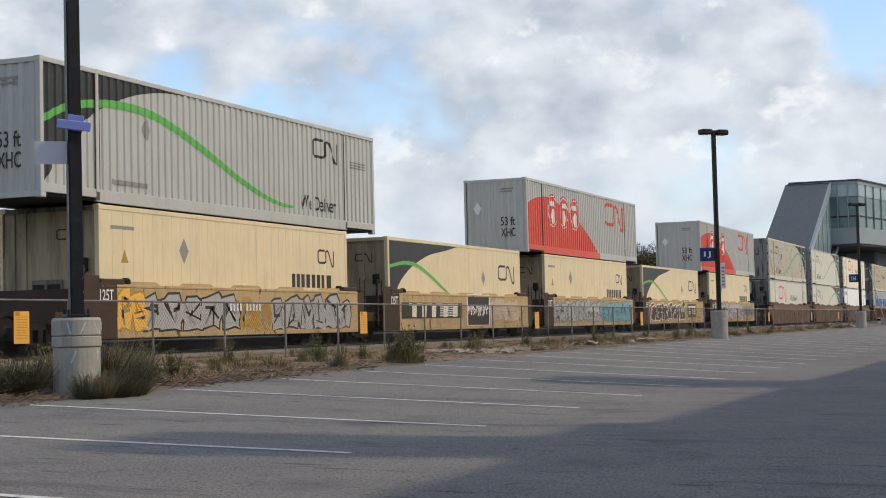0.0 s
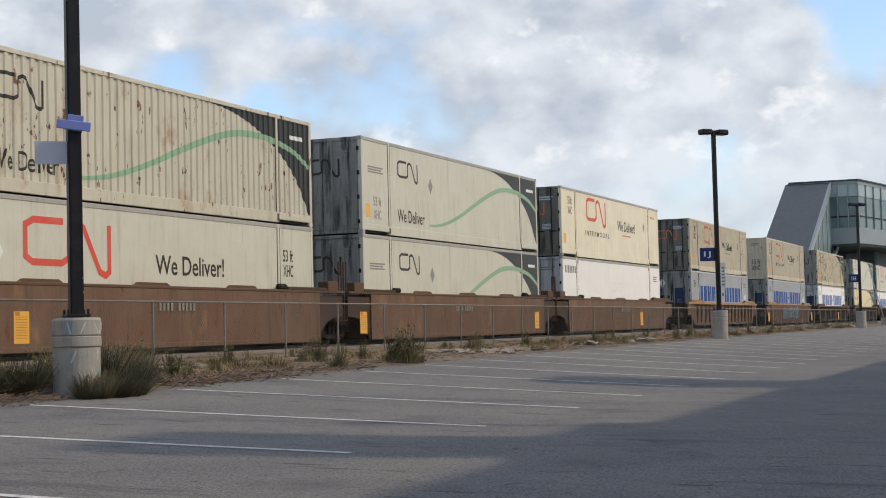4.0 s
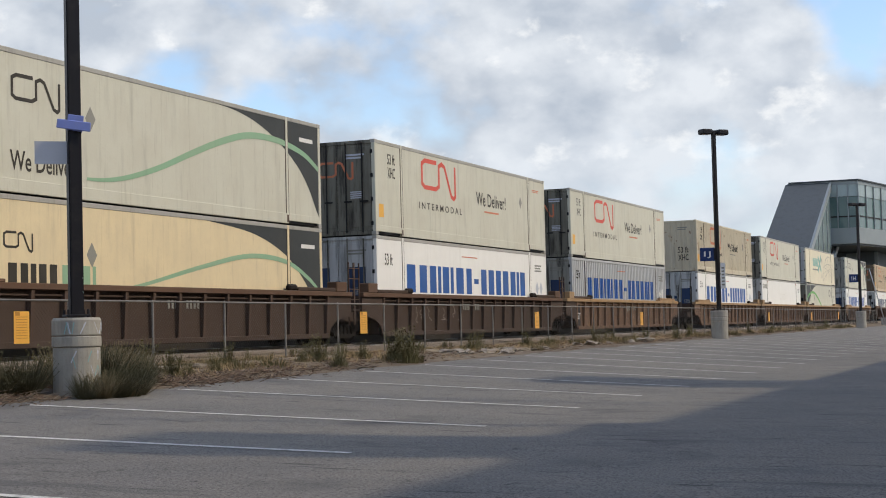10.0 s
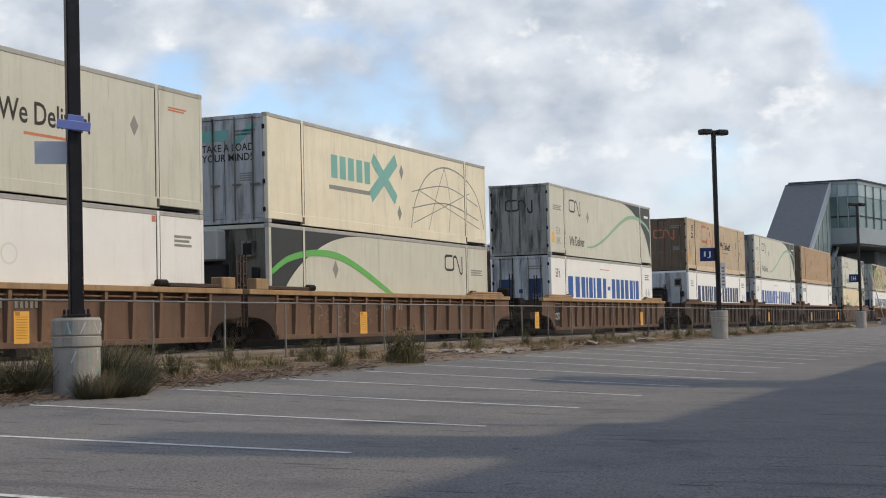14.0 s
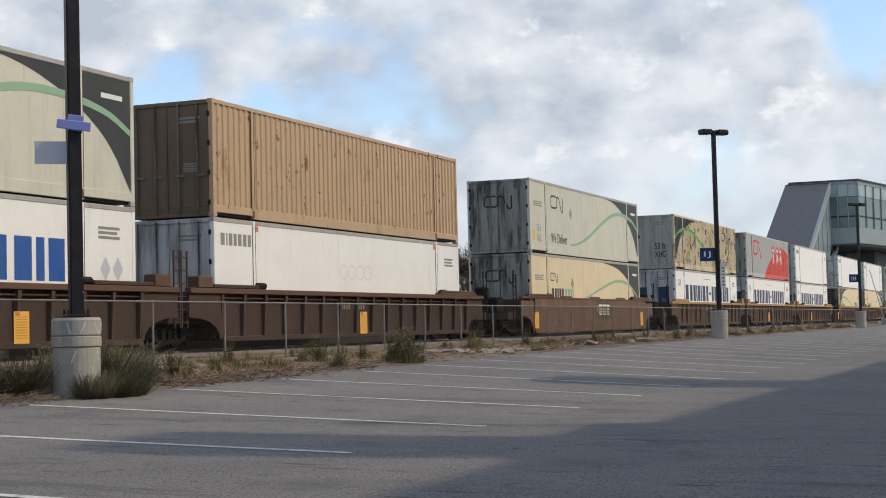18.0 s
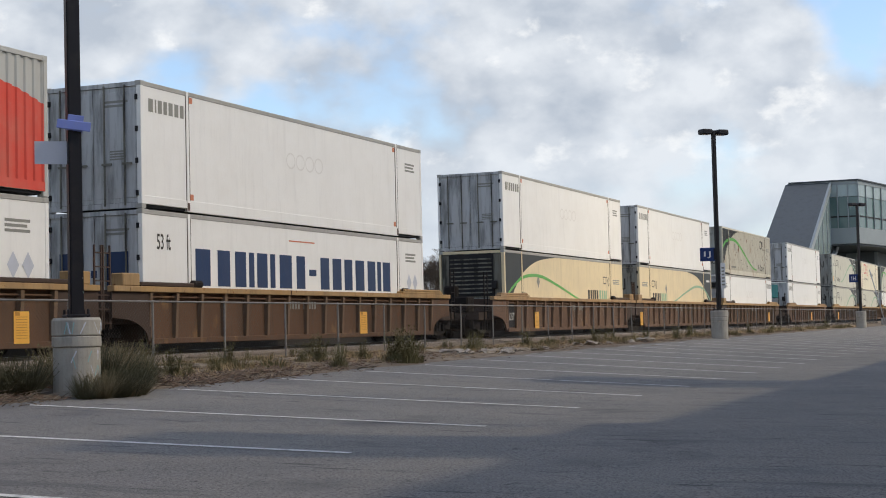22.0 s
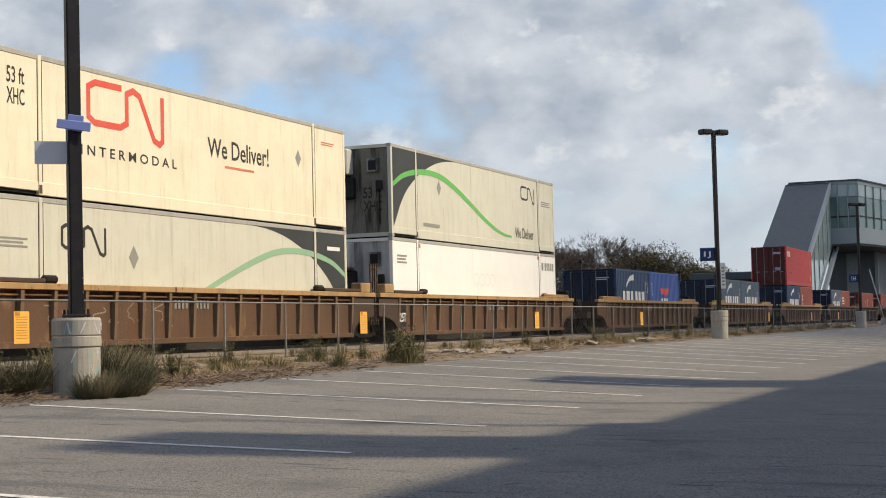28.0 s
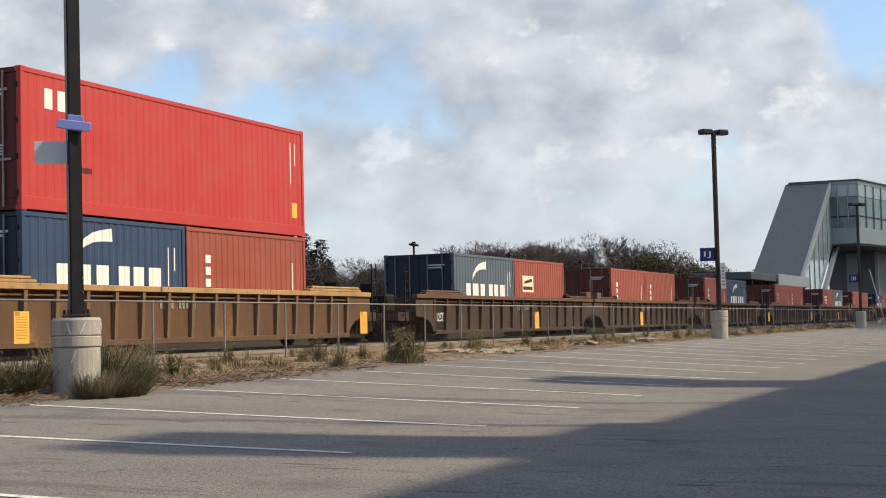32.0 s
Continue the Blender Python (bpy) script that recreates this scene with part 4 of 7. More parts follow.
        add("brand_name", blocks(2.3, 1.0, 0.44, [0.42, 0.42, 0.36], 0.08), "g_white", "white brand name in plain blocks")
        add("text_bar", ribbon([(0.5, 1.5), (0.5, 2.3)], 0.05), "g_white", "upright bar of white print")
    elif style == "stack":
        add("brand_name", [[(0.85, 1.0 + 0.32 * i), (1.1, 1.0 + 0.32 * i), (1.1, 1.22 + 0.32 * i), (0.85, 1.22 + 0.32 * i)] for i in range(4)], "g_white", "white upright brand name in plain blocks")
        add("text_bar", ribbon([(5.3, 1.1), (5.3, 2.1)], 0.06), "g_white", "upright bar of white print")
    elif style == "plate":
        add("emblem", [[(0.9, 1.5), (2.2, 1.5), (2.2, 2.2), (0.9, 2.2)]], "ivory", "cream square emblem")
        add("brand_name", bars(1.0, 1.6, 1.1, 0.14, 1) + [[(1.1, 1.85), (2.0, 1.95), (2.0, 2.1), (1.1, 1.95)]], "maroon", "dark emblem bar", 0.008)
    elif style == "cai":
        add("brand_name", blocks(0.75, 2.12, 0.42, [0.34, 0.36, 0.14], 0.08), "g_white", "white brand name in plain blocks")
        add("text_bar", ribbon([(L - 0.75, 1.4), (L - 0.75, 2.5)], 0.07) + ribbon([(L - 0.5, 1.9), (L - 0.5, 2.5)], 0.05), "g_white", "upright bars of white print")
        add("patch", [[(L - 0.7, 0.5), (L - 0.4, 0.5), (L - 0.4, 0.9), (L - 0.7, 0.9)]], "sign_yellow", "yellow sticker")
        add("text_bar", bars(1.5, 0.9, 0.9, 0.12, 1), "maroon", "dark bar of print")
    GRAPHICS[key] = out
    return out


SHARED = {}


def shared(key, make):
    if key not in SHARED:
        SHARED[key] = make()
    return SHARED[key]


def ported(key, me, mat):
    """A shared mesh in one material."""
    k = (key, mat)
    if k not in SHARED:
        m = me.copy()
        m.materials.clear()
        m.materials.append(M[mat])
        SHARED[k] = m
    return SHARED[k]


def container(L, color, side, end, style, label, end_color, rails=None):
    """A freight container lying along x from its left end, its near side at y = 0."""
    corr = side == "corr"
    box = new("freight_container")
    e = 1.98 if L > 14 else 0.0
    rails = rails or ("alu" if side == "smooth" and L > 14 else color)

    def p(name, key, make, mat, lab="", parent=box, m=None):
        return put(name, ported(key, shared(key, make), mat), None, parent, lab, m)

    def end_frames():
        p("end_sill", "sill", lambda: box_mesh("end_sill", (0.0, 0.1, 0.1, W - 0.1, 0.02, 0.14)), end_color)
        p("end_header", ("header", H), lambda: box_mesh("end_header", (0.0, 0.1, 0.1, W - 0.1, H - 0.12, H - 0.02)), end_color)

    spans = [(0.11, e - 0.05), (e + 0.05, L - e - 0.05), (L - e + 0.05, L - 0.11)] if e else [(0.11, L - 0.11)]
    for i, (a, b) in enumerate(spans):
        p("side_panel", ("side", L, corr, i, color == "clean_white"), lambda a=a, b=b: side_mesh(a, b, corr, L, seam=0.0007 if color == "clean_white" else 0.002), color)
    p("far_side", ("far", L), lambda: box_mesh("far_side", (0.1, L - 0.1, W - 0.04, W - 0.01, Z0, Z1)), color)
    p("roof", ("roof", L), lambda: box_mesh("roof", (0.05, L - 0.05, 0.05, W - 0.05, H - 0.05, H - 0.02)), color)
    p("underframe", ("floor", L), lambda: box_mesh("underframe", (0.1, L - 0.1, 0.06, W - 0.06, 0.05, 0.16)), "dark")
    for k, y in enumerate((0.0, W - 0.08)):
        p("top_rail", ("top", L, k), lambda y=y: box_mesh("top_rail", (0.1, L - 0.1, y, y + 0.08, H - 0.115, H - 0.01), bevel=0.008), rails)
        p("bottom_rail", ("bottom", L, k), lambda y=y: box_mesh("bottom_rail", (e if e else 0.1, L - (e if e else 0.1), y - 0.002, y + 0.08, 0.03, 0.30), bevel=0.008), color)
        if e:
            for j, x in enumerate((0.1, L - e)):
                p("end_rail", ("erail", L, k, j), lambda y=y, x=x: box_mesh("end_rail", (x, x + e - 0.1, y, y + 0.08, 0.11, 0.30), bevel=0.008), color)
        for j, x in enumerate((0.0, L - 0.12)):
            p("corner_post", ("post", L, k, j), lambda y=y, x=x: box_mesh("corner_post", (x, x + 0.12, y, y + 0.12 if y == 0 else y + 0.08, 0.1, H - 0.1), bevel=0.01), color)
        if k == 0 and e:
            for j, x in enumerate((e - 0.06, L - e - 0.06)):
                p("middle_post", ("mid", L, j), lambda x=x: box_mesh("middle_post", (x, x + 0.12, -0.004, 0.09, 0.03, H - 0.01), bevel=0.012), color)
    if e:
        p("post_seam", ("pseam", L), lambda: box_mesh("post_seam", *((x, x + 0.012, -0.001, 0.02, 0.05, H - 0.12) for x in (e - 0.078, e + 0.066, L - e - 0.078, L - e + 0.066)),
          *((x, x + w, -0.0065, -0.0045, 0.06, 0.06 + hh) for x, w, hh in ((e - 0.05, 0.10, 0.18), (L - e - 0.05, 0.1, 0.2)))), "seam_rust", "dark rusty seams beside the posts")["kind"] = "stuff"
    cast = shared("casting", lambda: box_mesh("corner_casting", (0, 0.178, 0, 0.162, 0, 0.118), bevel=0.012))
    for x in (-0.004, L - 0.174):
        for y in (-0.004, W - 0.158):
            for z in (0.0, H - 0.118):
                put("corner_casting", ported("casting", cast, rails), None, box, m=pose(x, y, z))
    for name, me, mat, lab in graphics(style, corr, L):
        if not me.materials:
            me.materials.append(mat)
        ob = put(name, me, None, box, lab)
        if name in ("brand_name", "text_bar", "globe_lines"):
            ob["kind"] = "stuff"
    if style.startswith("century"):
        # the red field runs on over the bottom rail and the post
        fx = (lambda u, v: (L - v, L - u)) if style.endswith("right") else (lambda u, v: (u, v))
        p("red_rail", ("redrail", style), lambda: box_mesh("red_rail", fx(2.06, 9.85) + (-0.009, -0.0045, 0.034, 0.304)), "g_red", "red painted rail")
        p("red_post", ("redpost", style), lambda: box_mesh("red_post", fx(1.93, 2.03) + (-0.010, -0.0055, 0.034, 2.25)), "g_red", "red painted post")
        p("red_rail", ("redend", style), lambda: box_mesh("red_rail", fx(0.12, 1.9) + (-0.007, -0.0025, 0.114, 0.304)), "g_red", "red painted rail")
    # left end
    if end == "doors":
        for k in range(2):
            y0 = 0.1 + k * (W - 0.2) / 2 + 0.01
            y1 = y0 + (W - 0.2) / 2 - 0.02
            d = p("door", ("door", k), lambda y0=y0, y1=y1: door_mesh(y0, y1), end_color, "dirty cargo door with end shade in its colour")
            for j in (0.27, 0.73):
                y = y0 + (y1 - y0) * j
                p("lock_rod", ("rod", k, j), lambda y=y: box_mesh("lock_rod", (-0.035, -0.005, y - 0.017, y + 0.017, 0.08, H - 0.08)), ROD.get(end_color, "end_grey"), "", d)
                p("rod_handle", ("hand", k, j), lambda y=y: box_mesh("rod_handle", (-0.05, -0.02, y - 0.2, y + 0.06, 1.0, 1.05)), ROD.get(end_color, "end_grey"), "", d)
            yh = y0 - 0.03 if k == 0 else y1 - 0.03
            for z in (0.35, 1.08, 1.8, 2.52):
                p("hinge", ("hinge", k, z), lambda yh=yh, z=z: box_mesh("hinge", (-0.02, 0.03, yh, yh + 0.07, z - 0.06, z + 0.06)), "dark", "", d)
        end_frames()
        if style in ("wave_right", "intermodal", "faded", "cargo_right", "century_right", "wave_left"):
            sh = shared(("endmark"), lambda: end_graphic(emblem(0.65, 1.68, 1.25, 0.6)))
            put("emblem", ported("endmark", sh, "g_faded" if style in ("intermodal", "faded", "century_right") else "g_black"), None, box, "dark ribbon emblem on the doors")
        if style.startswith("ontario"):
            sh = shared(("endmo"), lambda: end_graphic(blocks(0.25, 0.95, 1.0, [0.85], 0.1) + [[(1.2, 1.38), (1.36, 1.38), (1.36, 1.54), (1.2, 1.54)]] + blocks(1.5, 0.95, 1.0, [0.78], 0.1)))
            put("brand_name", ported("endmo", sh, "g_navy"), None, box, "dark blue initials in plain blocks")["kind"] = "stuff"
            sh = shared(("endpl"), lambda: end_graphic(diamond(0.5, 2.25, 0.27) + diamond(0.95, 2.25, 0.27)))
            if style == "ontario_grey":
                put("placard", ported("endpl", sh, "g_white"), None, box, "pale diamond placards")
        if style == "globe":
            sh = shared("endglobe", lambda: end_graphic([[(0.25, 2.2), (1.35, 2.2), (1.45, 2.5), (0.35, 2.5)], [(1.5, 2.1), (1.75, 2.1), (2.3, 2.6), (2.0, 2.6)]]))
            put("brand_name", ported("endglobe", sh, "g_sea"), None, box, "aqua brand blocks on the doors")["kind"] = "stuff"
            for body, w, z in (("TAKE A LOAD", 1.55, 1.92), ("YOUR MIND!", 1.5, 1.66)):
                sh = shared(("endslogan", body), lambda body=body, w=w, z=z: end_text(body, w, 0.2, 0.62, z, 0.010))
                put("lettering", ported(("endslogan", body), sh, "g_black"), None, box, "black slogan on the doors")
        sh = shared(("endbars"), lambda: end_graphic(bars(1.62, 2.42, 0.62, 0.055, 2) + bars(1.75, 1.3, 0.42, 0.035, 4)))
        put("text_bar", ported("endbars", sh, "sign_grey" if end_color in ("navy_shaded_end", "red_shaded_end", "maroon", "end_dark") else "g_grey"), None, box, "bars of small print on the doors")["kind"] = "stuff"
    elif end == "corr":
        p("end_panel", "endcorr", end_corr_mesh, end_color)
        end_frames()
        sh = shared(("endbars2"), lambda: end_graphic(bars(1.5, 2.45, 0.55, 0.06, 2)))
        put("text_bar", ported("endbars2", sh, "g_grey"), None, box, "bars of small print on the end")["kind"] = "stuff"
        for body, z in (("53 ft", 1.05), ("XHC", 0.62)):
            sh = shared(("endtext", body), lambda body=body, z=z: end_text(body, 0.6, 0.34, 1.5, z))
            put("lettering", ported(("endtext", body), sh, "g_black"), None, box, "black size marking on the end")
        sh = shared("enddia", lambda: end_graphic(diamond(0.55, 1.75, 0.25)))
        put("placard", ported("enddia", sh, "g_white" if end_color == "bare_grey" else "g_dark"), None, box, "diamond placard")
    else:
        # cooling end: sooty, shade-darkened bulkhead with a cooling unit, a control box and a shelf
        white_end = end == "teal" or color == "clean_white"
        p("bulkhead", "bulkhead", lambda: box_mesh("bulkhead", (0.05, 0.09, 0.1, W - 0.1, 0.1, H - 0.1)), "shaded_door_white" if white_end else "end_beige" if L < 14 else "end_dark")
        if end == "teal":
            p("cooling_unit", "unit_teal", lambda: box_mesh("cooling_unit", (-0.2, 0.05, 0.78, 2.0, 1.68, 2.66), bevel=0.05), "g_aqua", "teal cooling unit")
            p("emblem", "unit_mark", lambda: box_mesh("emblem", (-0.206, -0.202, 1.22, 1.48, 1.85, 2.05)), "g_white", "small white emblem on the unit")
            p("tank", "tank_teal", lambda: box_mesh("tank", (-0.3, 0.05, 0.7, 2.1, 1.2, 1.62), bevel=0.06), "galv", "silver shelf below the unit")
        elif end == "grille":
            u = p("cooling_unit", "unit_grille", lambda: box_mesh("cooling_unit", (0.0, 0.05, 0.45, 2.2, 1.2, 2.75), bevel=0.01), "dark", "black louvred cooling opening")
            for k in range(9):
                z = 1.3 + 0.155 * k
                p("grille_slat", ("slat", k), lambda z=z: box_mesh("grille_slat", (-0.03, 0.0, 0.5, 2.15, z, z + 0.05)), "end_dark", "", u)
            p("tank", "tank_grille", lambda: box_mesh("tank", (-0.02, 0.05, 0.4, 2.3, 0.5, 1.12), bevel=0.04), "end_grey", "grey panel below the louvres")
        elif L < 14:
            sh = shared("shortmark", lambda: end_graphic(emblem(1.45, 2.1, 0.62, 0.3), -0.03))
            put("emblem", ported("shortmark", sh, "g_black"), None, box, "small black ribbon emblem on the end")
            u = p("cooling_unit", "unit_short", lambda: box_mesh("cooling_unit", (-0.02, 0.05, 0.95, 1.75, 0.55, 1.3), bevel=0.02), "end_dark", "sooty cooling unit")
            for k, (ya, yb) in enumerate(((1.0, 1.32), (1.4, 1.7))):
                p("fan_grille", ("fan_short", k), lambda ya=ya, yb=yb: box_mesh("fan_grille", (-0.028, -0.021, ya, yb, 0.65, 1.2)), "dark", "dark grille", u)
            p("end_brace", "brace_short", lambda: box_mesh("end_brace", *((0.02, 0.05, y, y + 0.05, 0.14, H - 0.12) for y in (0.42, 0.8, 1.9, 2.2)), bevel=0.008), "end_beige", "pressed upright ribs")
        else:
            p("cooling_unit", "unit", lambda: box_mesh("cooling_unit", (-0.42, 0.05, 1.3, 2.42, 1.95, 2.76), bevel=0.04), "bare_grey" if not white_end else "shaded_door_white", "pale boxy cooling unit")
            p("fan_box", "fan", lambda: box_mesh("fan_box", (-0.06, 0.05, 0.42, 0.8, 2.02, 2.45), bevel=0.02), "end_grey", "small square fan box")
            p("fan_grille", "fang", lambda: box_mesh("fan_grille", (-0.066, -0.06, 0.48, 0.74, 2.08, 2.38)), "dark", "dark fan grille")
            p("tank", "tank", lambda: box_mesh("tank", (-0.25, 0.05, 1.2, 2.42, 1.2, 1.9), bevel=0.06), "dark", "dark fuel tank")
            if L > 14 and not white_end:
                for body, z in (("53 ft", 1.22), ("XHC", 0.8)):
                    sh = shared(("cooltext", body), lambda body=body, z=z: end_text(body, 0.62, 0.34, 1.62, z, 0.044))
                    put("lettering", ported(("cooltext", body), sh, "g_black"), None, box, "black size marking on the end")
        p("control_box", "cbox", lambda: box_mesh("control_box", (-0.08, 0.05, 0.3, 0.5, 1.45, 1.75), bevel=0.02), "dark", "small control box")
        p("conduit", "conduit", lambda: box_mesh("conduit", (0.02, 0.05, 0.4, 0.44, 0.4, 1.45)), "dark")
        end_frames()
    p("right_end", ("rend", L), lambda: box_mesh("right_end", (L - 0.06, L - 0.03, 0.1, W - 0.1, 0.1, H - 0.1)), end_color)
    box.scale.z = 2.591 / H if L < 7 else 1.0
    return tagged(box, label, "container", group="containers on the train")


ROD = {"shaded_door_white": "end_dark", "navy_shaded_end": "g_slate", "red_shaded_end": "g_grey", "maroon": "end_dark", "end_dark": "dark", "end_tan": "end_dark"}


def end_graphic(polys, lift=0.002):
    """Flat shapes on the left end: their x runs from the far edge to the near one."""
    bm = bmesh.new()
    for q in polys:
        bm.faces.new([bm.verts.new((0.016 - lift, W - x, z)) for x, z in q])
    return finish("graphic", bm)


def end_text(body, w, h, x, z, face=0.012):
    me = written(body, w, h)
    for v in me.vertices:
        v.co = (face, W - x - v.co.x, z + v.co.z)
    return me


def door_mesh(y0, y1):
    """A door leaf as one pressed sheet: a rim and three raised upright fields."""
    bm = bmesh.new()
    w = (y1 - y0) / 3
    cols = [(y0, 0.06), (y0, 0.027)]
    for i in range(3):
        a, b = y0 + w * i, y0 + w * (i + 1)
        cols += [(a + 0.03, 0.027), (a + 0.045, 0.018), (b - 0.045, 0.018), (b - 0.03, 0.027)]
    cols += [(y1, 0.027), (y1, 0.06)]
    prev = None
    for y, x in cols:
        v = [bm.verts.new((xx, y, z)) for xx, z in ((0.06, 0.15), (x if x > 0.02 else 0.027, 0.15), (x if x > 0.02 else 0.027, 0.24), (x, 0.255), (x, H - 0.235), (x if x > 0.02 else 0.027, H - 0.22), (x if x > 0.02 else 0.027, H - 0.13), (0.06, H - 0.13))]
        if prev:
            for p, q, r, t in zip(prev, v, v[1:], prev[1:]):
                bm.faces.new((p, t, r, q))
        prev = v
    bmesh.ops.remove_doubles(bm, verts=bm.verts[:], dist=0.0004)
    bmesh.ops.recalc_face_normals(bm, faces=bm.faces[:])
    return finish("door", bm)


def end_corr_mesh():
    bm = bmesh.new()
    prev, y = None, 0.12
    cols = []
    while y < W - 0.12:
        for d, x in ((0, 0.05), (0.05, 0.015), (0.15, 0.015), (0.2, 0.05)):
            if y + d < W - 0.11:
                cols.append((y + d, x))
        y += 0.27
    for y, x in cols:
        v = [bm.verts.new((x, y, z)) for z in (0.13, H - 0.11)]
        if prev:
            bm.faces.new((v[0], prev[0], prev[1], v[1]))
        prev = v
    return finish("end_panel", bm)


# ---- well wagons ----
def well_wagon(L, kind, color, rim, gap_left, gap_right, label, graffiti=None):
    """An articulated well unit; x = 0 is the left end of the container in it, z = 0 the rail head."""
    car = new("well_wagon")
    y0, y1 = -0.20, W + 0.20
    short = L < 14
    ends = [0.22 if short else (1.75 if g > 5 else min(1.45, g / 2 - 0.12)) for g in (gap_left, gap_right)]
    a, b = -ends[0], L + ends[1]
    zt, zb = 1.49, (0.27 if kind == "ribbed" else 0.40 if short else 0.16)

    def p(name, key, make, mat, lab="", parent=car, m=None):
        key = ("wagon", L, kind, round(a, 2), round(b, 2)) + (key if isinstance(key, tuple) else (key,))
        return put(name, ported(key, shared(key, make), mat), None, parent, lab, m)

    rec = 0.13 if kind == "ribbed" else 0.0
    # the ribbed well stops short of its ends, where plain end panels follow
    wa, wb = (a, b) if short else (a + 1.5, b - 1.5)
    for k, (u, v) in enumerate(((y0 + rec, y0 + rec + 0.02), (y1 - 0.02, y1))):
        p("side_wall", ("wall", k), lambda u=u, v=v: box_mesh("side_wall", (wa, wb, u, v, zb, zt - 0.02)), color)
    if kind == "ribbed":
        p("top_rim", "rim", lambda: box_mesh("top_rim", (a, b, y0 - 0.02, y0 + 0.16, zt - 0.13, zt), bevel=0.012), rim, "worn tan top rim")
        p("bottom_sill", "sill", lambda: box_mesh("bottom_sill", (wa, wb, y0 - 0.01, y0 + 0.15, zb - 0.07, zb + 0.06), bevel=0.01), color)
        p("stiffener", "stiff", lambda: box_mesh("stiffener", (wa, wb, y0 + 0.06, y0 + 0.131, zt - 0.26, zt - 0.21), bevel=0.015), color)
        n = round((wb - wa) / 1.07)
        for i in range(n + 1):
            x = wa + (wb - wa) * i / n
            p("rib", "rib", lambda: rib_mesh(y0, zb, zt), {"well_brown": "rib_brown", "well_dark": "rib_dark"}.get(color, "rib_ochre"), m=pose(x, 0, 0))
    else:
        p("top_rim", "rim", lambda: box_mesh("top_rim", (a, b, y0 - 0.012, y0 + 0.14, zt - 0.05, zt + 0.02), bevel=0.012), rim)
        p("bottom_sill", "sill", lambda: box_mesh("bottom_sill", (wa, wb, y0 - 0.008, y0 + 0.1, zb - 0.05, zb + 0.07), bevel=0.01), color)
        for i in range(5):
            x = a + 1.6 + (b - a - 3.2) * i / 4
            p("guide_plate", "guide", lambda: guide_mesh(y0, zt), rim, "bent container guide", m=pose(x, 0, 0))
    if not short:
        for k, (xo, xi, g) in enumerate(((a, wa, gap_left), (b, wb, gap_right))):
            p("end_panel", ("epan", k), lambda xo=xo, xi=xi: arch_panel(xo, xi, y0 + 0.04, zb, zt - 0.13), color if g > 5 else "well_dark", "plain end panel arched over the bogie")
    else:
        p("end_panel", "epanl", lambda: box_mesh("end_panel", (-0.85, 0.34, y0 - 0.012, y0 - 0.002, zb - 0.05, zt + 0.06), (-0.85, -0.3, y0 - 0.012, y0 - 0.002, zt + 0.06, zt + 0.2)), "well_dark", "dark brown end panel")
        p("end_post", "epost", lambda: box_mesh("end_post", (b + 0.002, b + 0.5, y0 + 0.02, y0 + 0.1, zb, zt - 0.02), bevel=0.02), "well_dark", "dark brown end post")
    p("floor_beam", "floor", lambda: box_mesh("floor_beam", (wa, wb, y0 + 0.2, y1 - 0.2, zb - 0.02, zb + 0.06)), "truck")
    for k, g in enumerate((gap_left, gap_right)):
        e, s = (a, 1) if k == 0 else (b, -1)
        def span(u, v, e=e, s=s):
            return tuple(sorted((e + s * u, e + s * v)))
        if short:
            p("end_cap", ("cap", k), lambda: box_mesh("end_cap", span(0.0, 0.9) + (y0 + 0.0, y0 + 0.2, zt + 0.02, zt + 0.14), bevel=0.02), "well_dark")
        elif g > 5:
            p("end_cap", ("cap", k), lambda: box_mesh("end_cap", span(0.7, 3.9) + (y0 - 0.02, y0 + 0.2, zt + 0.0, zt + 0.07), bevel=0.012), rim)
            p("end_plank", ("plank", k), lambda: box_mesh("end_plank", span(0.8, 3.75) + (y0 - 0.01, y0 + 0.18, zt + 0.07, zt + 0.14), bevel=0.02), rim, "flat wooden-looking plank on the rim")
        else:
            p("end_cap", ("cap", k), lambda: box_mesh("end_cap", span(0.35, 1.0) + (y0 - 0.02, y0 + 0.3, zt + 0.0, zt + 0.28), bevel=0.02), rim, "boxy rim bracket")
            p("end_plank", ("plank", k), lambda: box_mesh("end_plank", span(1.05, 3.3) + (y0 - 0.01, y0 + 0.16, zt + 0.0, zt + 0.1), bevel=0.02), "well_dark", "dark plank on the rim")
        p("lifting_lug", ("lug", k), lambda: box_mesh("lifting_lug", span(3.3 if not short else 0.9, 3.75 if not short else 1.15) + (y0 + 0.0, y0 + 0.16, zt + 0.0, zt + 0.17), bevel=0.05), "truck", "dark corner lug")
        # dark brown end wall carries the shade between the wagons in its colour
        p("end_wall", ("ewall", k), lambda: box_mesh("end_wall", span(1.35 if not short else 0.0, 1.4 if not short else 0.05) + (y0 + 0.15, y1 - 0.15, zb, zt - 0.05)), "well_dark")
    for s, x_end, gap in ((-1, a, gap_left), (1, b, gap_right)):
        wide = gap > 5
        reach = 0.9 if wide and not short else (gap / 2 - abs(x_end if s < 0 else x_end - L))
        x0, x1 = sorted((x_end - s * (1.35 if not short else 0.0), x_end + s * reach))
        kk = (s, round(reach, 2))
        # platform painted just as dark, for the shade in the gap
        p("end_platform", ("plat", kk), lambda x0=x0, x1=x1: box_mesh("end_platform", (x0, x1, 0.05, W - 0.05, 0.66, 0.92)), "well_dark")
        xx = x_end + s * (reach * 0.5 if not wide else 0.5) - 0.17
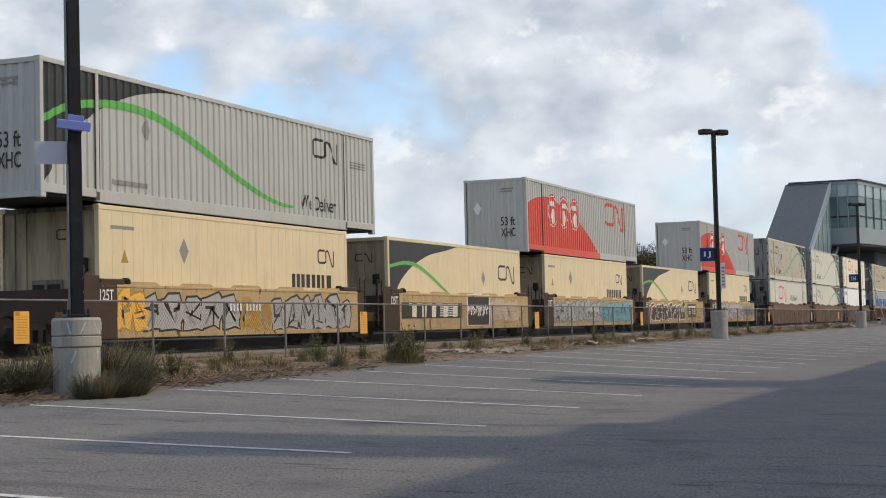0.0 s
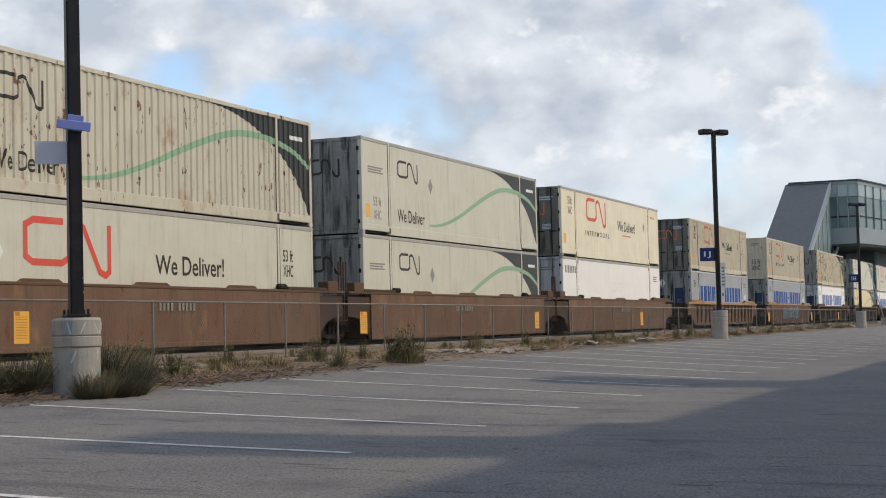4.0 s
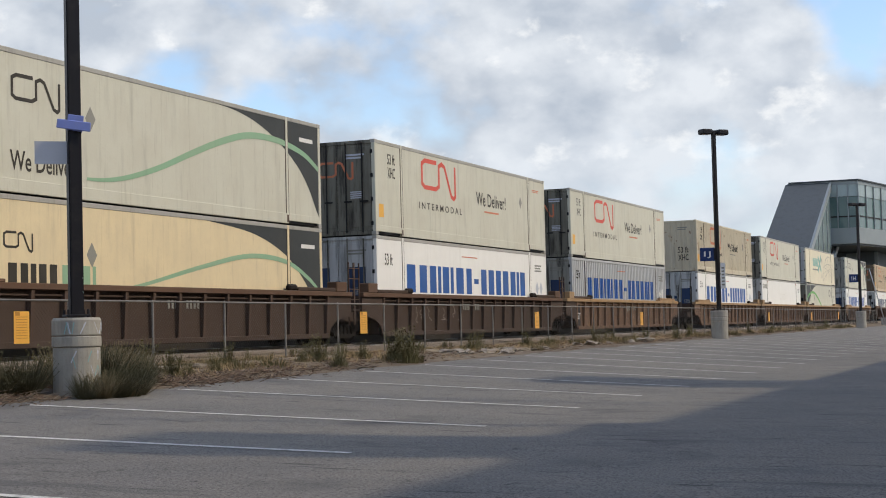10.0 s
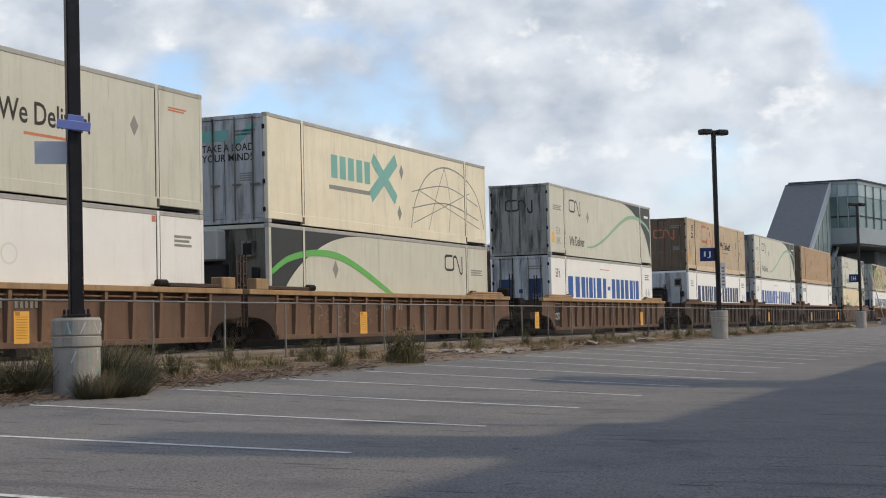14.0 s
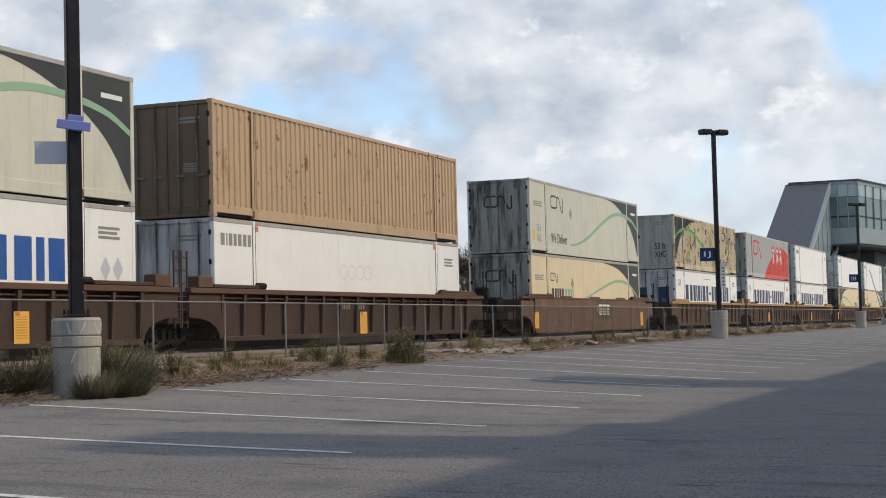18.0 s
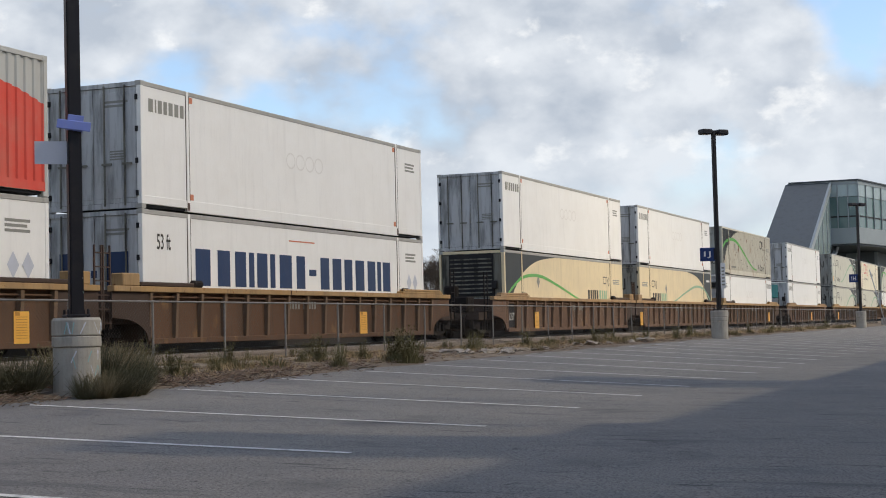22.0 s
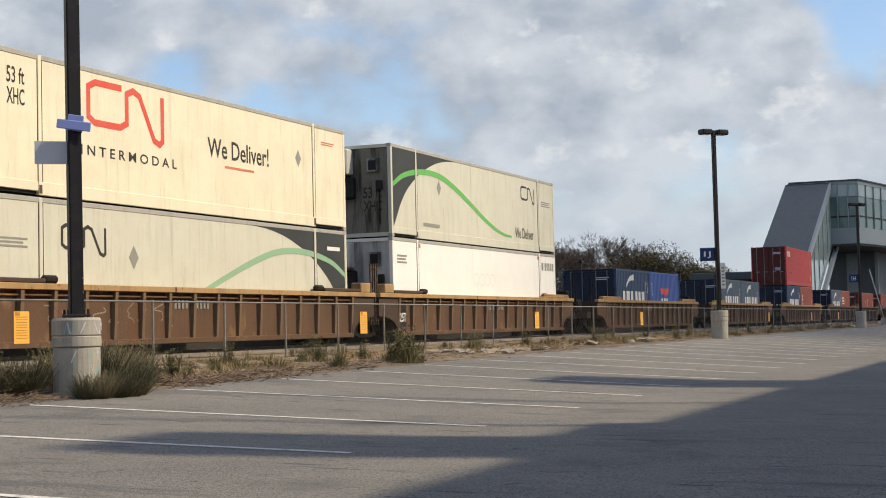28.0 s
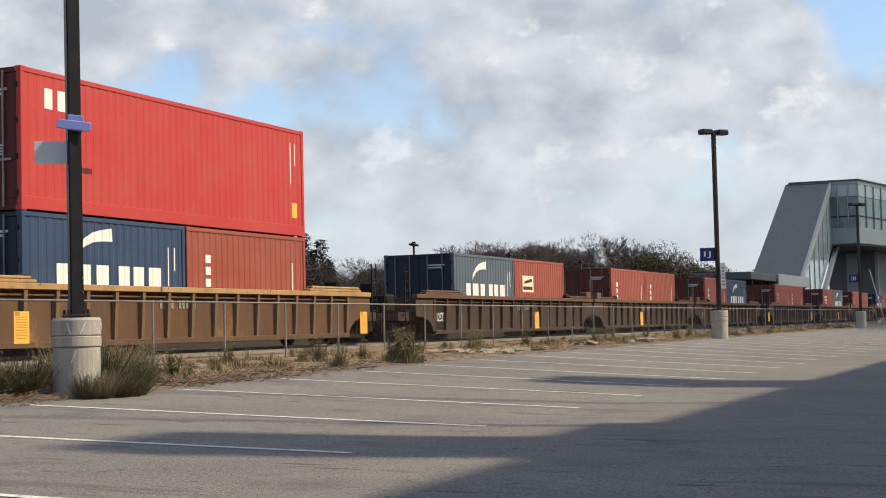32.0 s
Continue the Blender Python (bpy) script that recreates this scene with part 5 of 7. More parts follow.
        p("ladder", ("ladder", kk), lambda xx=xx: ladder_mesh(xx, -0.1, 0.55, 2.35 if not short else 1.9), "rib_dark" if not wide else "truck", "thin steel ladder")
        if wide:
            xx = x_end + s * 0.45
            p("brake_gear", ("brake", kk), lambda xx=xx: box_mesh("brake_gear", (xx - 0.35, xx + 0.35, 0.5, 1.1, 0.91, 1.5), (xx - 0.15, xx + 0.15, 1.0, 1.5, 0.91, 1.9), bevel=0.06), "truck", "dark brake gear on the platform")
            p("coupler", ("coup", kk), lambda: box_mesh("coupler", tuple(sorted((x_end + s * 0.8, x_end + s * (gap / 2 - abs(x_end if s < 0 else x_end - L) + 0.03)))) + (W / 2 - 0.12, W / 2 + 0.12, 0.35, 0.6), bevel=0.02), "truck")
        if s < 0 or wide:
            bogie(car, x_end + s * (-0.15 if wide and not short else reach))
    return tagged(car, label, "rail wagon", group="well wagons of the train")


def arch_panel(xo, xi, y, zb, zt):
    """The plain end of a well side, its lower outer corner cut away in an arch over the bogie."""
    s = 1 if xi > xo else -1
    w = abs(xi - xo)
    pts = [(0.0, zt), (0.0, 0.80), (0.22, 0.78)]
    for k in range(9):
        t = math.pi / 2 * k / 8
        pts.append((0.22 + (w - 0.32) * math.sin(t), zb + (0.78 - zb) * math.cos(t)))
    pts += [(w, zb), (w, zt)]
    bm = bmesh.new()
    f = [bm.verts.new((xo + s * u, y, z)) for u, z in pts]
    g = [bm.verts.new((xo + s * u, y + 0.03, z)) for u, z in pts]
    bm.faces.new(f)
    bm.faces.new(g[::-1])
    for i in range(len(pts)):
        j = (i + 1) % len(pts)
        bm.faces.new((f[j], f[i], g[i], g[j]))
    bmesh.ops.remove_doubles(bm, verts=bm.verts[:], dist=0.0005)
    bmesh.ops.recalc_face_normals(bm, faces=bm.faces[:])
    return finish("end_panel", bm)


def ladder_mesh(x, y, z0, z1):
    bm = bmesh.new()
    for u in (0.0, 0.32):
        quad_box(bm, x + u, x + u + 0.035, y, y + 0.035, z0, z1)
    z = z0 + 0.12
    while z < z1:
        quad_box(bm, x, x + 0.35, y + 0.005, y + 0.03, z, z + 0.025)
        z += 0.3
    return finish("ladder", bm)


def rib_mesh(y0, zb, zt):
    bm = bmesh.new()
    v = []
    for z, d in ((zb + 0.05, 0.055), (zt - 0.14, 0.0)):
        v.append([bm.verts.new((x, y, z)) for x, y in ((-0.055, y0 + d), (0.055, y0 + d), (0.055, y0 + 0.135), (-0.055, y0 + 0.135))])
    for i in range(4):
        j = (i + 1) % 4
        bm.faces.new((v[0][i], v[0][j], v[1][j], v[1][i]))
    bm.faces.new(v[0][::-1])
    bm.faces.new(v[1])
    return finish("rib", bm)


def guide_mesh(y0, zt):
    bm = bmesh.new()
    w = 0.75
    pts = [(-w, zt), (w, zt), (w - 0.2, zt + 0.09), (-w + 0.2, zt + 0.09)]
    f = [bm.verts.new((x, y0 + 0.02, z)) for x, z in pts]
    g = [bm.verts.new((x, y0 + 0.12, z)) for x, z in pts]
    bm.faces.new(f)
    bm.faces.new(g[::-1])
    for i in range(4):
        j = (i + 1) % 4
        bm.faces.new((f[j], f[i], g[i], g[j]))
    return finish("guide_plate", bm)


def bogie(car, cx):
    frame_me = shared("bogie_frame", bogie_frame_mesh)
    wheel_me = shared("wheel", lambda: wheel_mesh())
    fr = put("bogie", ported("bogie_frame", frame_me, "truck"), None, car, "dark cast steel bogie", m=pose(cx, 0, 0))
    for dx in (-0.89, 0.89):
        for y in (0.52, W - 0.65):
            put("wheel", ported("wheel", wheel_me, "truck"), None, fr, "dark steel wheel", m=pose(dx, y, 0.46))
        put("axle", ported("axle", shared("axle", lambda: box_mesh("axle", (-0.07, 0.07, 0.5, W - 0.5, 0.39, 0.53), bevel=0.03)), "truck"), None, fr, m=pose(dx, 0, 0))


def bogie_frame_mesh():
    bm = bmesh.new()
    for y in (0.22, W - 0.36):
        quad_box(bm, -1.15, -0.62, y, y + 0.14, 0.36, 0.62)
        quad_box(bm, 0.62, 1.15, y, y + 0.14, 0.36, 0.62)
        quad_box(bm, -0.95, 0.95, y + 0.01, y + 0.13, 0.56, 0.70)
        quad_box(bm, -0.5, 0.5, y + 0.01, y + 0.13, 0.18, 0.30)
        for x in (-0.25, 0.0, 0.25):
            quad_box(bm, x - 0.08, x + 0.08, y + 0.0, y + 0.13, 0.28, 0.58)
        quad_box(bm, -0.72, -0.5, y + 0.01, y + 0.13, 0.24, 0.62)
        quad_box(bm, 0.5, 0.72, y + 0.01, y + 0.13, 0.24, 0.62)
    quad_box(bm, -0.22, 0.22, 0.3, W - 0.3, 0.35, 0.66)
    return finish("bogie", bm)


def wheel_mesh():
    bm = bmesh.new()
    rows = [(0.0, 0.02), (0.16, 0.02), (0.2, 0.05), (0.37, 0.05), (0.40, 0.0), (0.455, 0.0), (0.455, 0.1), (0.485, 0.11), (0.485, 0.13), (0.0, 0.13)]
    n = 24
    rings = [[bm.verts.new((r * math.cos(2 * math.pi * i / n), y, r * math.sin(2 * math.pi * i / n))) for i in range(n)] for r, y in rows[1:-1]]
    for q, r in zip(rings, rings[1:]):
        for i in range(n):
            j = (i + 1) % n
            bm.faces.new((q[i], q[j], r[j], r[i]))
    bm.faces.new(rings[0][::-1])
    bm.faces.new(rings[-1])
    return finish("wheel", bm)


def graffiti(car, x0, x1, z0, z1, n, fill, line, accent, seed, y=-0.203):
    """Spray-painted fat shapes along a wagon side: dark outline, fill and a lighter inner stroke."""
    random.seed(seed)
    w = (x1 - x0) / n
    for i in range(n):
        cx, h = x0 + w * (i + 0.5), (z1 - z0) * random.uniform(0.82, 1.0)
        ww = w * random.uniform(1.15, 1.4)
        lean, m, base = random.uniform(-0.25, 0.25), 14, z0 + random.uniform(0, 0.08)
        pts = []
        for k in range(m):
            t = 2 * math.pi * k / m
            r = random.uniform(0.72, 1.0) if k % 3 else 1.05
            u, v = math.copysign(abs(math.cos(t)) ** 0.6, math.cos(t)) * r, math.copysign(abs(math.sin(t)) ** 0.6, math.sin(t)) * r
            v = max(-1.0, min(1.0, v))
            pts.append((u * ww / 2 + lean * v * h * 0.5, v))
        for grow, mat, lift, nm in ((1.0, line, 0.0015 * (i % 2), "graffiti_outline"), (0.88, fill, 0.004 + 0.0015 * (i % 2), "graffiti_fill")):
            bm = bmesh.new()
            bm.faces.new([bm.verts.new((cx + u * grow, y - lift, base + h * (0.5 + 0.5 * v * grow))) for u, v in pts])
            put(nm, finish(nm, bm), M[mat], car, "spray-painted graffiti shape")
        for k in range(3):
            a = [(cx + random.uniform(-0.3, 0.3) * ww, base + h * random.uniform(0.15, 0.85)) for _ in range(3)]
            bm = bmesh.new()
            for q in ribbon(a, random.uniform(0.05, 0.09)):
                bm.faces.new([bm.verts.new((px, y - 0.0075, pz)) for px, pz in q])
            put("graffiti_stroke", finish("graffiti_stroke", bm), M[accent if k == 1 else line], car, "spray-painted stroke")


def wagon_marks(car, L, kind, i):
    """Stencilled marks: plain bars for the running number, load mark at the end."""
    y = -0.205 if kind == "flat" else -0.074
    z = 0.95 if kind == "flat" else 1.0
    x = L * (0.5 if i % 2 else 0.42)
    me = shared(("markbar", kind, L), lambda: box_mesh("running_number", *((k * 0.16, k * 0.16 + 0.09, y - 0.016, y - 0.012, z, z + 0.2) for k in (0, 1, 2, 3, 5, 6, 7, 8, 9))))
    put("running_number", ported(("markbar", kind, L), me, "g_white" if kind == "flat" and L < 14 else "g_grey"), None, car, "stencilled number as pale bars", m=pose(x, 0, 0))["kind"] = "stuff"
    if L < 14:
        me = shared(("load", kind), lambda: written("125T", 0.5, 0.24))
        put("lettering", ported(("load", kind), me, "g_white"), None, car, "white load mark", m=pose(-0.3, -0.22, 1.16))
    elif kind != "flat" and i % 2:
        me = shared(("load", kind), lambda: written("125T", 0.58, 0.28))
        put("lettering", ported(("load", kind), me, "g_white"), None, car, "white load mark", m=pose(0.16, -0.082, 0.62))
        me = shared(("loadback", kind), lambda: box_mesh("dark_patch", (0.115, 0.76, y - 0.003, y - 0.001, 0.36, 1.25)))
        put("dark_patch", ported(("loadback", kind), me, "dark"), None, car, "black painted patch")


def mural(car):
    """A black framed panel with white spray strokes and a dark band with pale stripes."""
    def flat(name, quads, mat, lift, lab):
        bm = bmesh.new()
        for q in quads:
            bm.faces.new([bm.verts.new((x, -0.202 - lift, z)) for x, z in q])
        put(name, finish(name, bm), M[mat], car, lab)["kind"] = "stuff"

    def box(x0, x1, z0, z1):
        return [(x0, z0), (x1, z0), (x1, z1), (x0, z1)]

    flat("frame_line", [box(6.05, 8.25, 0.44, 1.53)], "g_white", 0.002, "white painted border")
    flat("black_panel", [box(6.12, 8.18, 0.48, 1.49)], "g_black", 0.004, "black painted panel")
    random.seed(77)
    st = []
    for k in range(9):
        x = 6.2 + 0.22 * k
        st += ribbon([(x, 0.78 + random.uniform(0, 0.1)), (x + random.uniform(-0.1, 0.22), 1.0), (x + random.uniform(0.0, 0.3), 1.16 - random.uniform(0, 0.1))], random.uniform(0.06, 0.12))
    flat("graffiti_stroke", st, "g_white", 0.006, "white spray strokes")
    flat("dark_band", [box(0.5, 5.6, 0.72, 1.22)], "g_black", 0.002, "dark painted band")
    flat("stripe", [box(3.6, 5.2, 0.80 + 0.075 * k, 0.835 + 0.075 * k) for k in range(5)], "g_white", 0.004, "thin white stripes")
    bl = [[(x, 0.76), (x + 0.34, 0.76), (x + 0.42, 1.2), (x + 0.02, 1.2)] for x in (1.3, 2.1, 2.9, 3.9, 4.75)]
    flat("emblem", bl + [box(1.1, 5.0, 1.12, 1.2)], "ivory", 0.006, "pale plain emblem blocks")


def leasing_mark(car, x):
    """The wagon owner's mark: a dark painted panel with pale plain blocks."""
    me = shared("mark_panel", lambda: box_mesh("dark_panel", (0.0, 2.05, -0.208, -0.204, 0.66, 1.36)))
    put("dark_panel", ported("mark_panel", me, "g_umber"), None, car, "dark painted panel", m=pose(x, 0, 0))
    me = shared("mark_blocks", lambda: box_mesh("brand_name", *((u, u + 0.4, -0.213, -0.209, z, z + 0.07) for u in (0.22, 0.8, 1.4) for z in (0.8, 0.91, 1.02)), *((u, u + 0.5, -0.213, -0.209, 1.13, 1.26) for u in (0.17, 0.75, 1.35))))
    put("brand_name", ported("mark_blocks", me, "ivory"), None, car, "pale striped brand blocks", m=pose(x, 0, 0))["kind"] = "stuff"


def chalk_scrawl(car, x, seed):
    """Faint pale scribbles across the bays of a ribbed side."""
    random.seed(seed)
    bm = bmesh.new()
    for k in range(9):
        u, v = x + 0.55 * k + random.uniform(-0.1, 0.1), random.uniform(0.55, 0.75)
        pts = [(u + random.uniform(-0.22, 0.22), v + 0.42 * j / 5 + random.uniform(-0.05, 0.05)) for j in range(6)]
        for q in ribbon(smooth_line(pts, 4), random.uniform(0.018, 0.034)):
            bm.faces.new([bm.verts.new((a, -0.0735, c)) for a, c in q])
    put("chalk_scrawl", finish("chalk_scrawl", bm), M["g_chalk"], car, "faint pale scribbled scrawl")["kind"] = "stuff"


TAGS = {0: [(0.36, 1.5, 0.4, 1.5, 2, "sign_yellow", "yellow", "g_grey", 15), (1.2, 5.6, 0.4, 1.48, 5, "g_silver", "g_black", "g_grey", 3), (7.2, 11.9, 0.35, 1.44, 6, "g_silver", "g_black", "g_grey", 4), (5.6, 7.2, 0.3, 1.4, 2, "yellow", "well_yellow", "g_grey", 9)],
        1: [(8.4, 11.3, 0.5, 1.4, 4, "faded_pink", "faded_pink", "well_yellow", 5)],
        2: [(0.4, 7.1, 0.42, 1.5, 9, "g_silver", "g_slate", "g_black", 7), (7.2, 12.1, 0.42, 1.5, 7, "g_cyan", "g_slate", "g_black", 8)],
        3: [(0.5, 8.0, 0.42, 1.5, 8, "g_umber", "ivory", "ivory", 10)],
        4: [(0.3, 4.4, 0.42, 1.5, 4, "g_silver", "g_slate", "g_slate", 11), (4.4, 8.6, 0.42, 1.5, 4, "g_lilac", "g_silver", "g_slate", 13), (8.8, 11.9, 0.6, 1.45, 4, "g_slate", "well_yellow", "g_black", 14)],
        9: [(4.5, 11.5, 0.35, 1.4, 9, "g_slate", "g_navy", "g_cyan", 12)]}


# the train, unit by unit: place of the container's left end along the track at the start
C = {  # name: (length, colour, side, end, graphics, label, end colour)
    "waveL_c": (L53, "bare_grey", "corr", "corr", "wave_left", "light grey corrugated container with green swoosh and dark corner", "bare_grey"),
    "waveL_s": (L53, "grey_white", "smooth", "cool", "wave_left", "off-white smooth container with green swoosh and dark corner", "grey_white"),
    "waveL_r": (L53, "spotted", "corr", "corr", "wave_left", "rust-spotted beige corrugated container with green swoosh", "end_pale"),
    "waveL_rr": (L53, "rusty", "corr", "corr", "wave_left", "heavily rusted cream container with faded graphics", "end_pale"),
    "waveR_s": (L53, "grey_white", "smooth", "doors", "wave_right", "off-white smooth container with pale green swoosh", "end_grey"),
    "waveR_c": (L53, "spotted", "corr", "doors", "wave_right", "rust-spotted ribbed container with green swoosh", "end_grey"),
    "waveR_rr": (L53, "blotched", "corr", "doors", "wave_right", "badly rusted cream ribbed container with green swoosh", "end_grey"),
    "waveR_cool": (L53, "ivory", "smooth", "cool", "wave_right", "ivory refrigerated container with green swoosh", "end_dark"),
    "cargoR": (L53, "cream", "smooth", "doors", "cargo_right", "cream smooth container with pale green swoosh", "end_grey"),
    "cargoL": (L53, "cream", "smooth", "grille", "cargo_left", "cream refrigerated container with dark grille end", "cream"),
    "cream40": (L40, "cream", "smooth", "cool", "cargo_left", "cream short container with green swoosh", "beige"),
    "therm40": (L40, "cream", "smooth", "cool", "therm", "plain cream insulated short container", "end_dark"),
    "cent_l": (L53, "bare_grey", "corr", "corr", "century_left", "grey ribbed container with a red painted field and ovals", "bare_grey"),
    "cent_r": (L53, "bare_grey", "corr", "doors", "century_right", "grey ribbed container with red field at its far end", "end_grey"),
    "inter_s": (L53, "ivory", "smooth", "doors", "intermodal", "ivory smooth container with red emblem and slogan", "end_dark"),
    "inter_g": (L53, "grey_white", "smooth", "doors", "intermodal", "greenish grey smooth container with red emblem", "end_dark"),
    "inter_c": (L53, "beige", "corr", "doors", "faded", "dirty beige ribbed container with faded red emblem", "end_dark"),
    "inter_e": (L53, "beige", "corr", "corr", "faded", "dirty beige ribbed container with streaked end", "beige"),
    "inter_t": (L53, "pale_tan", "corr", "doors", "faded", "tan ribbed container with worn orange emblem", "end_tan"),
    "bigred": (L53, "grey_white", "smooth", "cool", "big_red", "pale grey container with large red emblem", "end_grey"),
    "mo_w": (L53, "clean_white", "smooth", "doors", "ontario", "white smooth container with large blue carrier name", "shaded_door_white"),
    "mo_n": (L53, "clean_white", "smooth", "doors", "ontario_navy", "white smooth container with large navy carrier name", "shaded_door_white"),
    "mo_cool": (L53, "clean_white", "smooth", "cool", "ontario_navy", "white refrigerated container with navy carrier name", "clean_white"),
    "mo_g": (L53, "mo_grey", "corr", "doors", "ontario_grey", "blue-grey ribbed container with large blue carrier name", "end_grey"),
    "white_l": (L53, "clean_white", "smooth", "doors", "plain_left", "plain white smooth container with shade-greyed white doors", "shaded_door_white"),
    "white_r": (L53, "clean_white", "smooth", "cool", "plain_right", "plain white refrigerated container", "clean_white"),
    "white_teal": (L53, "clean_white", "smooth", "teal", "plain_left", "white refrigerated container with teal cooling unit", "clean_white"),
    "tan": (L53, "tan", "corr", "doors", "bare", "plain tan ribbed container", "end_tan"),
    "globe": (L53, "ivory", "smooth", "doors", "globe", "ivory container with aqua brand blocks and globe lines", "shaded_door_white"),
    "swan": (L20, "slate", "corr", "doors", "swan", "dark slate blue short container with white emblem", "navy_shaded_end"),
    "swan_n": (L20, "navy", "corr", "doors", "swan", "navy blue short container with white emblem", "navy_shaded_end"),
    "eagle": (L20, "royal", "corr", "doors", "eagle", "bright blue short container with red emblem", "navy_shaded_end"),
    "stack": (L20, "brick_box", "corr", "doors", "stack", "brick red short container with upright white print", "maroon"),
    "plate": (L20, "brick_box", "corr", "doors", "plate", "brick red short container with square emblem", "maroon"),
    "cai": (L40, "red_box", "corr", "doors", "cai", "bright red ribbed forty-foot container", "red_shaded_end"),
}
# place, upper, lower boxes, wagon kind
TRAIN = [
    (27.4, "waveL_c", ["therm40"], "yellow"), (42.45, None, ["cream40"], "yellow"), (57.63, "cent_l", ["therm40"], "yellow"), (72.75, None, ["cream40"], "yellow"), (87.85, "cent_l", ["therm40"], "yellow"),
    (107.6, "waveR_c", ["bigred"], "smooth"), (127.0, "waveR_s", ["waveR_s"], "smooth"), (146.3, "inter_s", ["white_l"], "smooth"),
    (169.6, "inter_c", ["mo_g"], "ribbed"), (193.1, "inter_e", ["mo_g"], "ochre"), (216.4, "waveR_rr", ["mo_w"], "ribbed_d"), (239.9, "waveR_s", ["cargoR"], "ribbed_d"),
    (259.7, "inter_g", ["mo_w"], "ribbed_d"), (279.3, "inter_g", ["mo_g"], "ribbed"), (303.0, "inter_e", ["mo_w"], "ribbed"), (322.6, "inter_g", ["white_l"], "ribbed"),
    (342.0, "globe", ["waveL_s"], "ribbed"), (365.5, "waveR_s", ["mo_w"], "ribbed"), (389.7, "inter_t", ["mo_cool"], "ribbed_d"), (409.3, "waveR_s", ["mo_w"], "ribbed_d"),
    (428.85, "tan", ["white_l"], "ribbed_d"), (452.65, "waveR_s", ["cargoR"], "smooth"), (476.3, "waveL_rr", ["mo_n"], "ribbed_y"), (496.1, "cent_r", ["mo_n"], "ribbed_y"),
    (515.65, "white_l", ["mo_n"], "ribbed_y"), (539.5, "white_l", ["cargoL"], "ribbed"), (558.8, "white_l", ["cargoR"], "ribbed"), (578.5, "waveL_r", ["white_r"], "ribbed_y"),
    (601.8, "white_l", ["white_teal"], "ribbed"), (625.5, "waveR_s", ["waveR_s"], "ribbed_y"), (644.9, "inter_s", ["waveR_s"], "ribbed_y"), (664.3, "waveL_s", ["white_r"], "ribbed_y"),
    (689.5, None, ["swan_n", "eagle"], "ribbed_y"), (712.7, None, ["swan", "swan"], "ribbed_y"), (736.1, "cai", ["swan_n", "stack"], "ribbed_y"), (759.2, None, ["swan", "plate"], "ribbed_d"),
    (778.5, None, ["stack", "stack"], "ribbed_d"), (798.0, None, ["stack", "swan_n"], "ribbed_d"), (821.0, None, ["stack", "stack"], "ribbed_d"), (844.0, None, ["plate", "swan"], "ribbed_d"), (863.5, None, ["stack", "stack"], "ribbed_d"), (883.0, None, ["swan_n", "stack"], "ribbed_d")]
WAGON = {"yellow": ("flat", "well_yellow", "well_yellow", "yellow well wagon covered in graffiti"), "smooth": ("flat", "well_brown", "rim_brown", "rusty brown flat-sided well wagon"),
         "ochre": ("flat", "well_ochre", "rim_tan", "ochre flat-sided well wagon with blue graffiti"), "ribbed": ("ribbed", "well_brown", "rim_tan", "brown ribbed well wagon with tan rim"),
         "ribbed_d": ("ribbed", "well_dark", "rim_brown", "dark brown ribbed well wagon"), "ribbed_y": ("ribbed", "well_ochre", "rim_gold", "ochre brown ribbed well wagon with yellow rim")}
SIDE_Y = 19.07
MOVERS = []
for i, (s, up, low, wk) in enumerate(TRAIN):
    Lw = L40 if wk == "yellow" else L53
    off = (L53 - 2 * L20 - 0.076) / 2 if C[low[0]][0] == L20 else 0.0
    s_well = s - off
    gl = s_well - prev_end if i else 3.0
    nxt = TRAIN[i + 1] if i + 1 < len(TRAIN) else None
    gr = nxt[0] - ((L53 - 2 * L20 - 0.076) / 2 if C[nxt[2][0]][0] == L20 else 0.0) - (s_well + Lw) if nxt else 3.0
    prev_end = s_well + Lw
    kind, col, rim, lab = WAGON[wk]
    wagon = well_wagon(Lw, kind, col, rim, gl, gr, lab)
    if i in TAGS:
        for spec in TAGS[i]:
            graffiti(wagon, *spec)
    if i == 1:
        mural(wagon)
    if i in (12, 13, 16, 18, 25, 30):
        chalk_scrawl(wagon, 8.2 if i % 2 else 2.2, 50 + i)
    if i in (3, 21):
        leasing_mark(wagon, 8.55 if i == 3 else 8.2)
    wagon_marks(wagon, Lw, kind, i)
    MOVERS.append((wagon, s_well, RAIL))
    x = s
    for k, c in enumerate(low):
        MOVERS.append((container(*C[c]), x, RAIL + 0.35))
        x += L20 + 0.076
    if up:
        MOVERS.append((container(*C[up]), s_well + (Lw - C[up][0]) / 2, RAIL + 0.35 + (H if C[low[0]][0] > 7 else 2.591) + 0.006))


# ---- plain building behind the camera, whose shade falls on the lot ----
hall = new("lot_side_building")
put("wall", box_mesh("wall", (-45, 78, -14, -5.15, -0.9, 8.95)), M["brick_wall"], hall)
put("roof", box_mesh("roof", (-45.2, 78.2, -14.2, -5.0, 8.95, 9.2)), M["pale"], hall)
put("parapet", box_mesh("parapet", (15.4, 17.4, -5.3, -5.0, 9.2, 9.74), bevel=0.02), M["brick_wall"], hall)
for x0, x1, top in ((13.98, 15.83, 13.7), (25.54, 27.74, 13.82)):
    put("roof_vent", box_mesh("roof_vent", (x0, x1, -6.6, -5.5, 9.2, top), bevel=0.04), M["galv"], hall, "tall sheet-metal roof vent")
